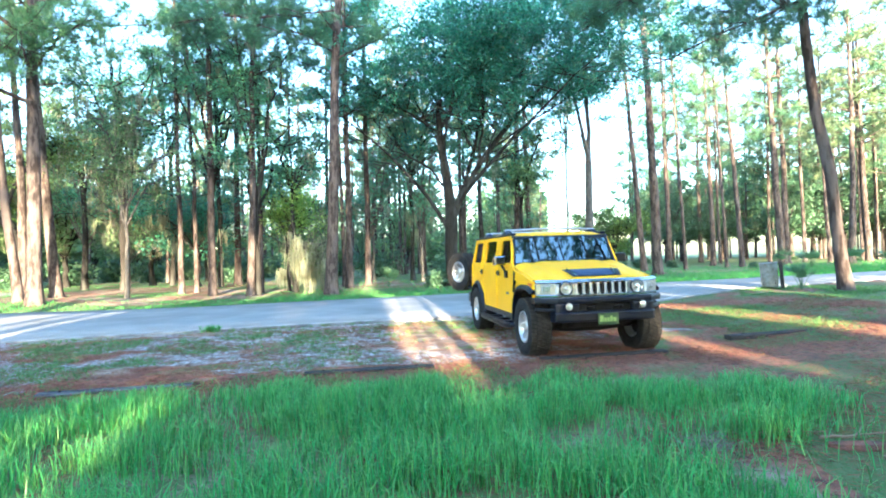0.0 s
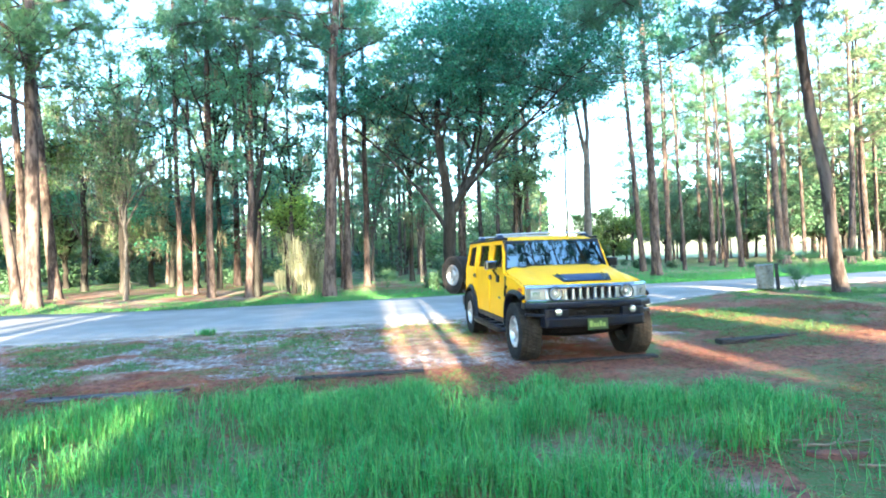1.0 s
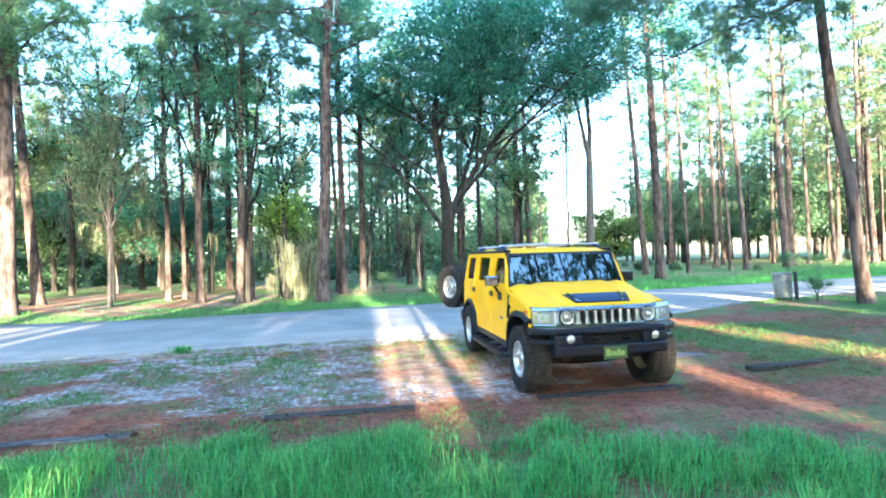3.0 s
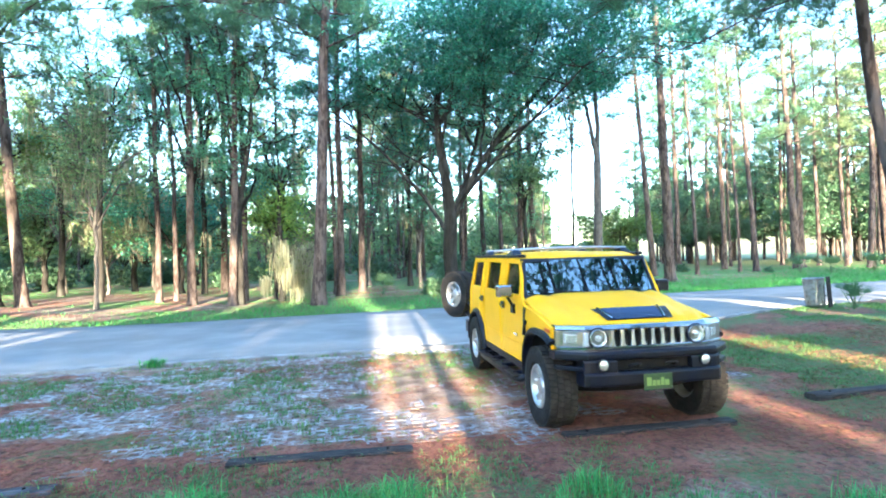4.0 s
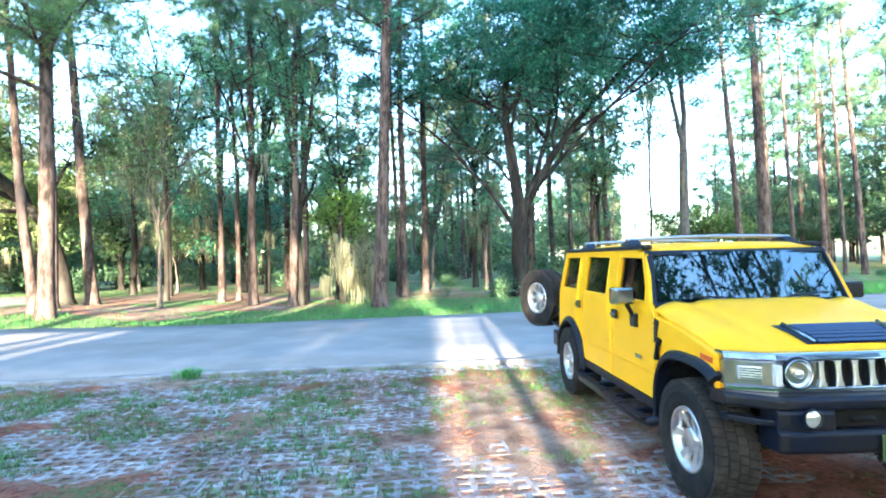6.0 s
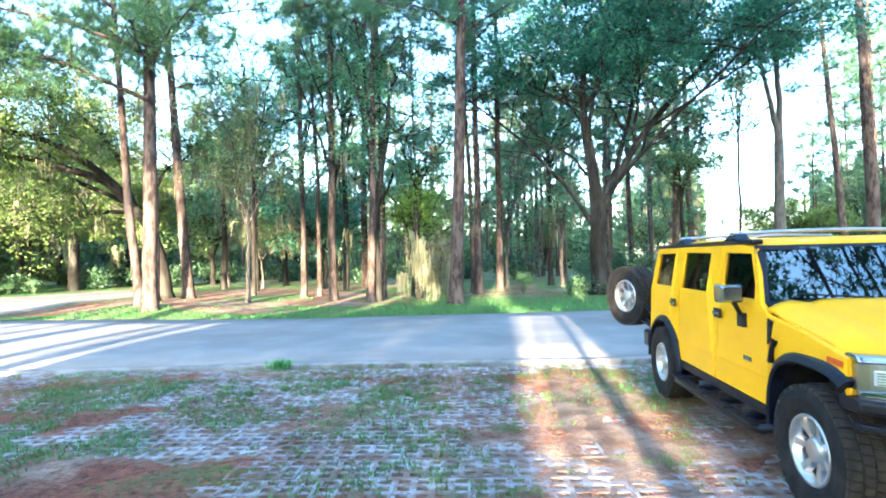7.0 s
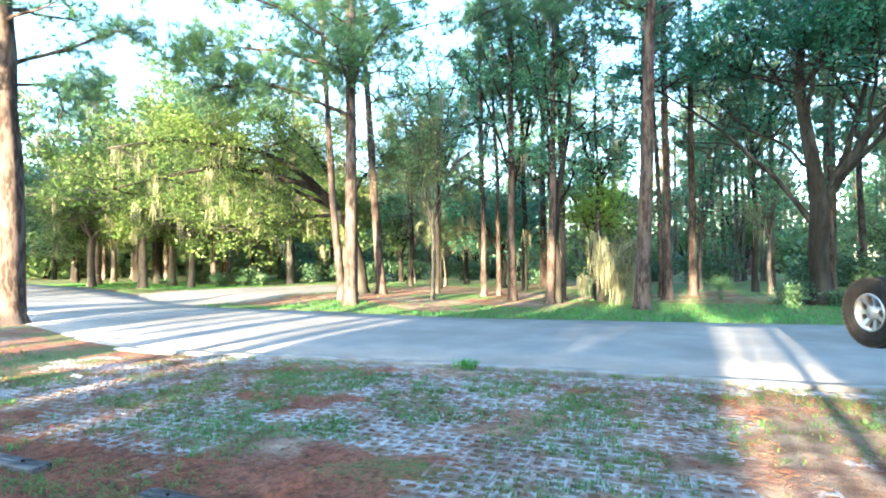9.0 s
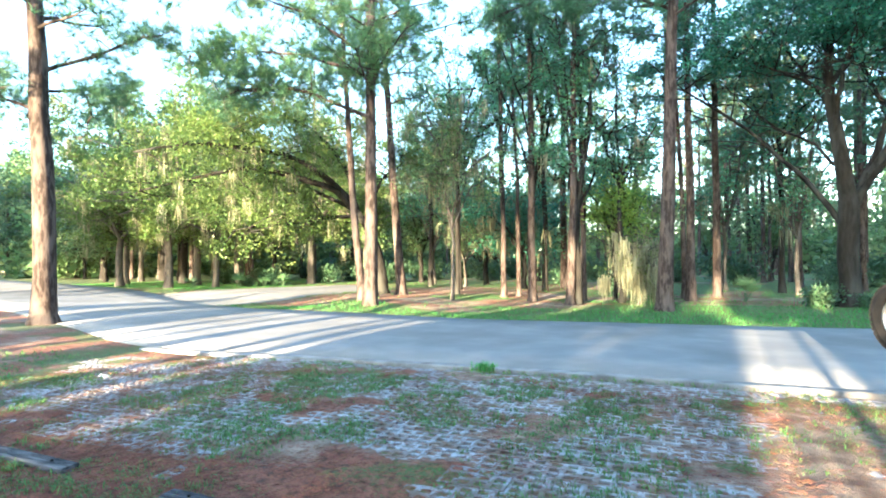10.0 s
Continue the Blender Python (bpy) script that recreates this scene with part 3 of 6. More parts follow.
pine(31.0, 60.0, 23, 0.2, 124, (-0.2, 0.2), 0.5, NEAR_PINE, 14, 3.0, foliage="needle_far_sunlit")
pine(34.8, 60.5, 23, 0.28, 125, (-0.2, 0.2), 0.5, NEAR_PINE, 14, 3.0, foliage="needle_far_sunlit")

# the big live oak behind the road
def limbed_oak(name, label, x, y, trunk, radii, limbs, seed, foliage, leaf, count, twigs=15, reach=(1.5, 1.5, 0.8), lift=1.0, keep=None, clumps=None, moss=0, bark="bark_oak"):
    """An oak from the ways of its trunk and main limbs, with twigs, and leaves in separate clumps at their tips."""
    rng = np.random.default_rng(seed)
    ob = thing(name, label, "tree", "", pose(x, y, float(ground_z(x, y)) - 0.05))
    g = tube(Geo(), trunk, radii, 14, 0.05, rng)
    tips = []
    for pts, r in limbs:
        pts = np.array(pts)
        t, s = np.linspace(0, 1, 14), np.linspace(0, 1, len(pts))
        lp = np.stack([np.interp(t, s, pts[:, q]) for q in range(3)], 1)
        lp[1:-1] = (lp[:-2] + 2 * lp[1:-1] + lp[2:]) / 4
        lp[2:] += np.cumsum(rng.standard_normal((12, 3)) * 0.05, 0)
        tube(g, lp, r * (1 - 0.82 * t) ** 0.9, 9, 0.04, rng)
        for j in range(twigs):
            a = lp[rng.integers(5, 14)]
            o = rng.standard_normal(3) * np.array(reach) + np.array([0, 0, lift])
            bp = wander(a, a + o, 5, 0.22, rng)
            tube(g, bp, np.linspace(0.04, 0.011, 5), 5)
            for m in range(5):
                q = bp[rng.integers(2, 5)] + rng.standard_normal(3) * 0.5
                tube(g, np.stack([bp[3], q]), [0.015, 0.006], 3)
                tips.append(q)
    part("trunk", g, M[bark], ob, smooth=True)
    tips = np.array(tips)
    hung = tips[rng.integers(0, len(tips), moss)]
    if keep:
        tips = tips[keep(tips) | (rng.random(len(tips)) < 0.14)]
    if clumps is not None:
        k, mid, size, low = clumps
        c = rng.standard_normal((k, 3)) * np.array(size) + np.array(mid)
        c = np.repeat(c[c[:, 2] > low], 5, 0)
        tips = np.concatenate([tips, c + rng.standard_normal(c.shape) * np.array([0.7, 0.7, 0.4])])
    size = rng.uniform(0.14, 0.5, len(tips)) * (rng.random(len(tips)) < 0.7)
    pick = rng.choice(len(tips), count, p=size ** 2 / (size ** 2).sum())
    c = tips[pick] + rng.standard_normal((count, 3)) * size[pick][:, None] * np.array([1.0, 1.0, 0.55])
    part("crown", leaves(Geo(), c, leaf, rng, 0.5, 0.2), M[foliage], ob)
    if moss:
        hang_moss(ob, hung, rng)
    return ob


limbed_oak("live_oak", "large dark oak with forked rising limbs and a broad crown", -3.4, 32.4,
           [(0, 0, 0), (0, 0, 0.4), (0, 0, 1.2), (-0.05, 0, 2.1), (0, 0, 3.3), (0.05, 0, 4.3), (-0.1, 0, 5.6), (-0.3, 0, 7.2), (-0.5, -0.05, 8.7), (-0.55, -0.1, 9.9), (-0.4, 0, 11.6), (0, 0.2, 14)],
           [0.64, 0.45, 0.39, 0.37, 0.37, 0.35, 0.28, 0.26, 0.22, 0.18, 0.12, 0.05],
           [([(0.1, 0, 4.0), (0.7, 0.1, 5.4), (1.5, 0.2, 6.7), (2.6, 0.3, 8.1), (4.0, 0.4, 9.7), (5.6, 0.5, 11.4), (7.6, 0.3, 13.0), (9.6, 0.0, 14.2)], 0.22),
            ([(0.2, 0, 4.3), (1.0, -0.3, 5.4), (2.0, -0.8, 6.4), (3.4, -1.4, 7.6), (5.2, -2.0, 9.2), (7.0, -2.2, 10.8), (8.8, -2.0, 12.4)], 0.13),
            ([(0.2, 0.1, 4.4), (0.8, 0.5, 6.0), (1.4, 0.9, 8.0), (2.0, 1.3, 10.4), (2.4, 1.7, 13.5)], 0.17),
            ([(-0.2, 0, 3.4), (-0.9, -0.1, 4.7), (-1.8, -0.3, 6.0), (-3.0, -0.5, 7.6), (-4.4, -0.9, 8.9), (-5.8, -1.2, 9.9), (-7.2, -1.3, 10.6)], 0.13),
            ([(-0.4, 0, 5.9), (-1.1, -0.1, 6.8), (-2.1, -0.3, 7.4), (-3.4, -0.6, 8.0), (-4.9, -1.0, 8.3)], 0.07),
            ([(-0.5, -0.1, 8.9), (-1.3, -0.2, 9.5), (-2.2, -0.3, 10.3), (-3.8, -0.5, 11.4)], 0.10),
            ([(-0.4, 0, 9.4), (0.4, 0, 10.7), (1.1, 0.1, 11.6), (2.2, 0.1, 13.2)], 0.11),
            ([(-0.5, 0, 8.3), (-1.1, 0.4, 9.6), (-2.0, 0.9, 11.2), (-3.0, 1.2, 14.0)], 0.11),
            ([(-0.4, 0, 7.0), (-0.2, -0.9, 8.6), (0.3, -1.9, 10.4), (0.8, -2.8, 12.6)], 0.12),
            ([(1.8, 0.2, 7.0), (1.9, -0.4, 8.6), (2.0, -0.7, 10.6), (1.8, -0.8, 13.0)], 0.09),
            ([(2.1, -0.8, 6.5), (2.6, -1.0, 8.0), (3.4, -1.2, 9.6), (4.6, -1.5, 11.8)], 0.08),
            ([(2.6, 0.3, 8.1), (4.4, 0.0, 9.0), (6.6, -0.4, 10.4), (9.2, -0.6, 12.0), (11.0, -0.6, 13.0)], 0.07),
            ([(1.4, 0.9, 8.0), (0.6, 1.8, 10.0), (-0.4, 2.6, 12.6)], 0.1)],
           7, "leaf_oak", 0.088, 108000, 13, keep=lambda p: p[:, 2] > np.where(p[:, 0] > 2.8, 9.0, 10.4), clumps=(430, (2.6, 0, 14.0), (5.0, 2.8, 1.7), 10.9))

wide_limbs = [[(-25.5, 24.4, 4.8), (-25.9, 23.3, 6.0), (-26.3, 22.1, 6.4), (-26.8, 20.7, 6.7), (-27.3, 19.0, 7.2), (-27.5, 18.2, 6.8), (-28.2, 15.9, 6.2), (-28.8, 14.0, 5.6)],
              [(-25.6, 24.3, 5.2), (-26.0, 22.8, 6.6), (-26.2, 21.4, 7.7), (-26.5, 19.8, 8.1), (-26.9, 17.9, 8.3), (-27.4, 15.6, 8.2), (-27.8, 13.4, 7.4)],
              [(-25.4, 24.5, 4.6), (-25.6, 23.1, 4.4), (-25.9, 21.5, 4.0), (-26.2, 19.6, 3.8), (-26.6, 17.5, 3.4)],
              [(-25.5, 24.5, 4.8), (-26.0, 23.8, 7.5), (-26.9, 22.5, 9.4), (-28.2, 20.8, 10.3)],
              [(-25.2, 24.8, 4.4), (-25.3, 26.1, 7.0), (-24.5, 28.2, 8.8)],
              [(-25.5, 24.4, 4.8), (-28.0, 23.6, 6.2), (-31.0, 21.6, 7.0), (-34.0, 19.4, 6.6)],
              [(-25.6, 24.3, 5.2), (-29.0, 24.4, 7.4), (-32.5, 23.6, 8.8), (-36.0, 22.0, 8.8)]]
WIDE = np.array((-24.6, 25.5, float(ground_z(-24.6, 25.5)) - 0.05))
limbed_oak("spreading_oak", "wide-spreading oak with long low limbs and moss", -24.6, 25.5,
           [(0, 0, 0), (0, 0, 0.3), (-0.05, -0.05, 1.2), (-0.2, -0.2, 2.3), (-0.5, -0.5, 3.8), (-0.9, -1.1, 4.7)], [0.52, 0.4, 0.34, 0.31, 0.28, 0.22],
           [(np.array(p) - WIDE, r) for p, r in zip(wide_limbs, (0.22, 0.2, 0.13, 0.15, 0.13, 0.14, 0.14))],
           8, "leaf_light", 0.075, 52000, 20, (1.2, 1.2, 0.75), 0.1, clumps=(80, (-2.6, -6.0, 9.2), (1.7, 3.2, 1.2), 6.0), moss=70)

# mixed trees between and behind the pines
MID = "slender woodland tree with a loose green crown"
LAUREL = "leafy young oak with a dense blue-green crown"
broadleaf(-18.0, 24.3, 11, 0.085, 201, 0.36, 2.3, 7000, 0.07, "pale-barked young tree forking low", "bark_pale", "leaf_mid", 6, 26)
broadleaf(-20.6, 27.6, 16, 0.11, 218, 0.45, 3.0, 5500, 0.07, MID, "bark_oak", "leaf_teal", 7, 14, low=0.15, clump=0.6)
broadleaf(-15.7, 27.9, 15, 0.14, 202, 0.4, 2.4, 6500, 0.07, LAUREL, "bark_oak", "leaf_teal", 7, 8, low=0.05, clump=0.6)
broadleaf(-12.9, 27.3, 15.5, 0.15, 203, 0.33, 2.5, 9500, 0.07, LAUREL, "bark_oak", "leaf_teal", 8, 4, low=0.0, clump=0.6)
broadleaf(-11.7, 29.2, 14, 0.12, 219, 0.4, 2.4, 4500, 0.075, LAUREL, "bark_oak", "leaf_teal", 7, 4, low=0.0, clump=0.6)
broadleaf(-23.5, 31.0, 18, 0.17, 204, 0.42, 3.6, 7000, 0.085, MID, "bark_oak", "leaf_teal", 7, 14)
broadleaf(-28.0, 33.0, 18, 0.18, 205, 0.4, 4.0, 7000, 0.09, MID, "bark_oak", "leaf_mid", 7, 12)
broadleaf(-15.0, 36.0, 13, 0.16, 206, 0.25, 3.8, 8000, 0.09, MID, "bark_oak", "leaf_oak", 7, 22, low=0.0)
broadleaf(-20.5, 34.0, 9, 0.18, 207, 0.25, 3.6, 9000, 0.09, "dark spreading understory tree hung with moss", "bark_oak", "leaf_oak", 8, 40, low=0.0)
broadleaf(-26.0, 37.0, 11, 0.2, 208, 0.2, 4.4, 9000, 0.1, "dark spreading understory tree hung with moss", "bark_oak", "leaf_oak", 8, 40, low=0.0)
broadleaf(-10.5, 28.3, 2.9, 0.09, 210, 0.3, 0.75, 700, 0.07, "small tree smothered in pale hanging moss", "bark_pale", "leaf_light", 8, 110, low=0.4, clump=0.5)
broadleaf(-12.4, 30.0, 5.8, 0.09, 211, 0.55, 1.3, 6000, 0.07, "young tree with bright yellow-green leaves", "bark_oak", "leaf_lime", 6, 0, low=0.3)
broadleaf(-7.5, 41.0, 16, 0.16, 212, 0.55, 3.0, 6000, 0.12, MID, "bark_oak", "leaf_mid", 7, 16)
broadleaf(0.7, 46.0, 13, 0.14, 213, 0.5, 2.6, 4000, 0.14, MID, "bark_oak", "leaf_mid", 7, 4)
limbed_oak("woodland_tree", "tall tree forking into two bare upright limbs", 4.76, 35.66,
           [(0, 0, 0), (0, 0, 0.3), (0.02, 0, 1.5), (0.1, 0, 3.5), (0.12, 0, 5.4), (0.16, 0, 7.3)], [0.42, 0.3, 0.26, 0.24, 0.23, 0.22],
           [([(0.14, 0, 6.9), (0.1, 0, 7.6), (-0.08, -0.1, 8.6), (-0.3, -0.2, 10.2), (-0.5, -0.2, 11.9), (-0.9, -0.2, 14.0), (-1.6, 0.2, 17.0)], 0.17),
            ([(0.16, 0, 7.1), (0.24, 0, 8.0), (0.32, 0, 10.5), (0.36, 0, 13.0), (0.46, 0, 15.6), (0.6, 0, 18.0)], 0.19),
            ([(-0.42, -0.2, 11.4), (-0.1, -0.3, 12.2), (0.1, -0.4, 13.2)], 0.06)],
           215, "leaf_oak", 0.085, 9000, 12, (1.1, 1.1, 0.6), 0.4, keep=lambda p: p[:, 2] > 11.5, bark="bark_pale")
broadleaf(4.81, 50.83, 17, 0.1, 228, 0.75, 1.0, 900, 0.1, MID, "bark_oak", "leaf_mid", 6, 6)
broadleaf(-18.6, 33.4, 19, 0.15, 216, 0.55, 3.4, 6000, 0.09, MID, "bark_oak", "leaf_teal", 7, 6)
broadleaf(-24.4, 37.0, 19, 0.16, 217, 0.55, 3.6, 6000, 0.1, MID, "bark_oak", "leaf_teal", 7, 6)
broadleaf(10.5, 62.0, 8, 0.16, 214, 0.25, 4.0, 9000, 0.15, MID, "bark_oak", "leaf_light", 7, 4)

# a pine just past the view, whose long limb hangs over the parking
edge_pine = pine(12.6, 13.2, 21, 0.27, 131, (0.3, 0.2), 0.5, "tall pine with a long limb reaching over the parking", 16, 3.2)


def add_limb(tree, pts, radius, twigs, spread, seed, per=34, length=0.34, width=0.016, foliage="needle"):
    """A long limb with needle tufts on a tree, along points of the world."""
    rng = np.random.default_rng(seed)
    pts = np.array(pts, float) - np.array(tree.matrix_world.translation)
    t = np.linspace(0, 1, 9)
    s = np.linspace(0, 1, len(pts))
    way = np.stack([np.interp(t, s, pts[:, a]) for a in range(3)], 1) + rng.standard_normal((9, 3)) * 0.05
    way[0] = pts[0]
    wood, crown = tube(Geo(), way, np.linspace(radius, 0.015, 9), 7), Geo()
    for i in range(twigs):
        a = way[rng.integers(3, 9)] + rng.standard_normal(3) * 0.05
        e = a + rng.standard_normal(3) * spread * np.array([1, 1, 0.6]) + np.array([0, 0, 0.05])
        tube(wood, wander(a, e, 4, 0.12, rng), [0.02, 0.016, 0.011, 0.006], 5)
        tuft_needles(crown, np.concatenate([e + rng.standard_normal((6, 3)) * 0.2, [(a + e) / 2]]), rng, per, length, width)
    part("limb", wood, M["bark_pine"], tree, smooth=True)
    part("limb_needles", crown, M[foliage], tree)


MOSSY = "slim woodland tree draped in long grey moss"
mossy = broadleaf(-6.4, 39.4, 12, 0.12, 226, 0.3, 2.8, 5000, 0.085, MOSSY, "bark_pale", "leaf_teal", 8, 26, low=0.0, clump=0.6, name="mossy_tree", group="moss-hung trees in the woods", strand=(1.3, 0.03))
mossy_low = broadleaf(-13.0, 34.0, 7.5, 0.1, 227, 0.25, 2.4, 3500, 0.08, MOSSY, "bark_pale", "leaf_mid", 8, 22, low=0.0, clump=0.55, name="mossy_tree", group="moss-hung trees in the woods", strand=(1.1, 0.03))
bpy.context.view_layer.update()
add_limb(edge_pine, [(12.6, 13.2, 10.2), (9.4, 15.8, 10.6), (6.0, 18.6, 10.4), (3.4, 21.0, 9.9)], 0.1, 78, 0.8, 133)
add_limb(edge_pine, [(12.6, 13.2, 11.6), (9.8, 16.6, 12.4), (7.2, 20.4, 12.6), (5.0, 23.6, 12.2)], 0.09, 120, 0.95, 143)
add_limb(edge_pine, [(12.6, 13.2, 10.8), (11.6, 17.2, 11.4), (10.4, 21.0, 11.6), (9.6, 24.0, 11.0)], 0.09, 130, 1.1, 144)
add_limb(edge_pine, [(12.6, 13.2, 8.95), (8.8, 15.7, 8.05), (6.9, 17.0, 7.8), (4.4, 18.8, 7.2)], 0.05, 44, 0.75, 134)
add_limb(verge_pine, [(-8.6, 27.6, 13.6), (-10.6, 26.6, 13.9), (-13.6, 25.2, 13.4), (-15.4, 24.4, 12.8)], 0.1, 44, 0.9, 135, 28, 0.38, 0.026)
add_limb(verge_pine, [(-8.6, 27.6, 12.2), (-9.8, 26.2, 12.8), (-11.6, 24.6, 12.6)], 0.08, 26, 0.8, 136, 28, 0.38, 0.026)
add_limb(corner_pine, [(-17.3, 18.7, 7.7), (-18.8, 17.2, 8.7), (-20.4, 15.9, 9.0), (-21.8, 14.7, 8.7)], 0.085, 62, 0.8, 137, 28, 0.36, 0.024)
# most of these limbs take the needle colour with sunlight in it
add_limb(corner_pine, [(-17.4, 18.8, 9.4), (-18.9, 17.0, 10.2), (-20.4, 15.2, 10.3), (-21.6, 13.8, 9.9)], 0.08, 60, 0.85, 138, 28, 0.36, 0.024, "needle_sunlit")
add_limb(corner_pine, [(-17.4, 18.8, 8.6), (-16.9, 18.0, 9.4), (-16.4, 17.3, 9.9)], 0.06, 20, 0.9, 141, 28, 0.36, 0.024, "needle_sunlit")
add_limb(corner_pine, [(-17.4, 18.8, 9.0), (-16.0, 18.6, 10.0), (-14.4, 18.2, 10.6)], 0.07, 24, 0.8, 142, 28, 0.36, 0.024, "needle_sunlit")
add_limb(corner_pine, [(-17.4, 18.8, 10.2), (-18.8, 16.6, 11.8), (-20.2, 14.6, 12.4)], 0.08, 34, 1.0, 145, 28, 0.36, 0.024, "needle_sunlit")
add_limb(bend_pine, [(-22.0, 8.7, 8.2), (-21.8, 10.0, 9.0), (-21.4, 11.3, 9.8), (-21.0, 12.5, 10.4)], 0.08, 26, 0.5, 139)
add_limb(bend_pine, [(-22.0, 8.7, 7.6), (-21.8, 9.9, 7.9), (-21.75, 10.15, 7.3), (-21.8, 10.0, 6.4)], 0.06, 16, 0.4, 146)
add_limb(bend_pine, [(-21.85, 9.7, 7.85), (-21.7, 10.6, 8.0), (-21.4, 11.5, 8.1)], 0.03, 14, 0.4, 147)
add_limb(bend_pine, [(-22.1, 8.5, 7.0), (-22.4, 7.4, 7.6), (-22.9, 6.2, 7.5)], 0.06, 40, 0.75, 148)

# ---- woods further off: copies of a few trees ----
def copies(proto, spots, seed, lo=0.85, hi=1.15):
    rng = np.random.default_rng(seed)
    for x, y in spots:
        s = rng.uniform(lo, hi)
        copy_thing(proto, pose(x, y, float(ground_z(x, y)) - 0.05, 0, 0, rng.uniform(0, 360)) @ Matrix.Diagonal((s, s, s * rng.uniform(0.95, 1.05), 1)))


def scatter(x0, x1, y0, y1, k, seed, gap=1.6):
    """Random spots with some room between them, off the road."""
    rng = np.random.default_rng(seed)
    out = []
    while len(out) < k:
        x, y = rng.uniform(x0, x1), rng.uniform(y0, y1)
        if not on_road(x, y, 2.0) and all((x - a) ** 2 + (y - b) ** 2 > gap * gap for a, b in out):
            out.append((x, y))
    return out


def clear_of_glade(spots):
    """Leaves out spots in the open glade that runs down to the lake."""
    return [(x, y) for x, y in spots if not 0.045 < (x - 0.1) / (y - 4.2) < 0.18]


copies(mossy, [(-10.8, 42.0), (0.4, 49.0), (-30.5, 36.0)], 271, 0.85, 1.2)
copies(mossy_low, [(-25.6, 34.0)], 272, 0.85, 1.2)
WOODS = "pines of the far woods"
far_pines = [pine(-7.8 + 3.1 * i, 48 + 4 * (i % 3), 22 + i % 3, 0.17 + 0.03 * i, 140 + i, (0.3 - 0.15 * i, 0.2), 0.42, "tall thin pine of the far woods", 20, 3.5, tufts=21, per=9, width=0.1, needle=0.5, group=WOODS, foliage="needle_far_sunlit" if i % 2 else "needle") for i in range(4)]
for i, p in enumerate(far_pines):
    copies(p, clear_of_glade(scatter(6, 85, 52, 112, 21, 150 + i)), 160 + i, 0.8, 1.15)
    copies(p, clear_of_glade(scatter(-30, 4, 40, 95, 8, 170 + i)), 180 + i, 0.75, 1.1)
    copies(p, scatter(-95, -34, 24, 80, 8, 190 + i, 3), 200 + i, 0.75, 1.1)
MIXED = "leafy trees of the far woods"
far_leafy = [broadleaf(-41.5, 23.3, 11.5, 0.22, 221, 0.32, 4.6, 16000, 0.105, "broad leafy tree at the wood's edge", "bark_pale", "leaf_light", 10, 40, low=0.0, group=MIXED, clump=0.8),
             broadleaf(-50, 33, 13, 0.22, 222, 0.22, 4.6, 8500, 0.165, "broad leafy tree at the wood's edge", "bark_oak", "leaf_mid", 8, 22, low=0.0, group=MIXED, clump=1.0),
             broadleaf(-35, 50, 10, 0.2, 223, 0.15, 4.4, 6000, 0.165, "low-branched tree in the woods", "bark_oak", "leaf_mid", 8, 12, low=0.0, group=MIXED, clump=1.0)]
copies(far_leafy[0], [(-43.5, 20.6), (-50.0, 19.2), (-46.6, 24.0), (-56, 21.5), (-63, 25), (-41, 31.5), (-72, 30), (-45, 40), (-49.5, 29), (-57, 33), (-39, 36)], 231, 1.1, 1.5)
copies(far_leafy[1], [(-56, 40), (-66, 22.5), (-80, 24), (-34, 38), (-26, 44), (-62, 52), (-78, 44)], 232, 0.85, 1.1)
copies(far_leafy[2], [(-44, 58), (-12, 60), (-2, 66), (-56, 66), (-70, 62), (-90, 40), (-22, 76)], 233, 0.75, 0.95)
# the dark leaf colour stands in for shade lying on these far trees
shaded_leafy = broadleaf(30, 92, 13, 0.24, 224, 0.24, 4.6, 9000, 0.165, "broad-crowned tree of the far woods, shade in its leaf colour", "bark_oak", "shrub_leaf", 8, 10, low=0.1, group=MIXED, clump=1.0)
copies(shaded_leafy, [(19.5, 76), (26, 78), (36, 80), (46, 72), (57, 66), (32, 72), (41, 76), (24, 84), (51, 74)], 235, 0.8, 1.1)
copies(shaded_leafy, [(-62, 27), (-74, 24.5), (-88, 25), (-102, 22), (-70, 36), (-95, 32), (-53, 25.5)], 236, 1.35, 1.7)
copies(shaded_leafy, [(-48, 4.5), (-60, 3.5), (-74, 2.0), (-90, 2.0)], 237, 1.2, 1.5)
copies(shaded_leafy, [(30, 108), (40, 104), (50, 100), (60, 95), (70, 88), (80, 80), (92, 70), (46, 84), (66, 74)], 234, 0.8, 1.1)

# low growth at the foot of the woods
low_bushes = [shrub(-15.6, 38.5, 1.3, 241, "shrub_leaf", 1200, 0.14, group="shrubs under the trees"), shrub(-20.5, 40.0, 1.7, 242, "shrub_leaf", 1200, 0.15, group="shrubs under the trees"), shrub(12.0, 57.0, 0.6, 243, "shrub_leaf", 1200, 0.10, group="shrubs under the trees"),
              shrub(-4.3, 31.6, 0.8, 244, "shrub_leaf", 1800, 0.09, "dark leafy sprouts round the foot of the oak", group="shrubs under the trees")]
copies(low_bushes[0], scatter(-60, -24, 30, 52, 26, 251, 2.0), 261, 0.7, 1.6)
copies(low_bushes[0], [(-41.2, 27.5), (-47.0, 26.6), (-40.4, 25.2)], 265, 0.5, 0.8)
copies(low_bushes[1], scatter(-34, 4, 42, 58, 12, 252, 1.6), 262, 0.7, 1.5)
copies(low_bushes[2], clear_of_glade(scatter(2, 60, 50, 80, 22, 253, 2.0)), 263, 0.5, 1.0)
copies(low_bushes[3], [(-2.7, 31.9), (-3.0, 33.6)], 264, 0.6, 0.8)

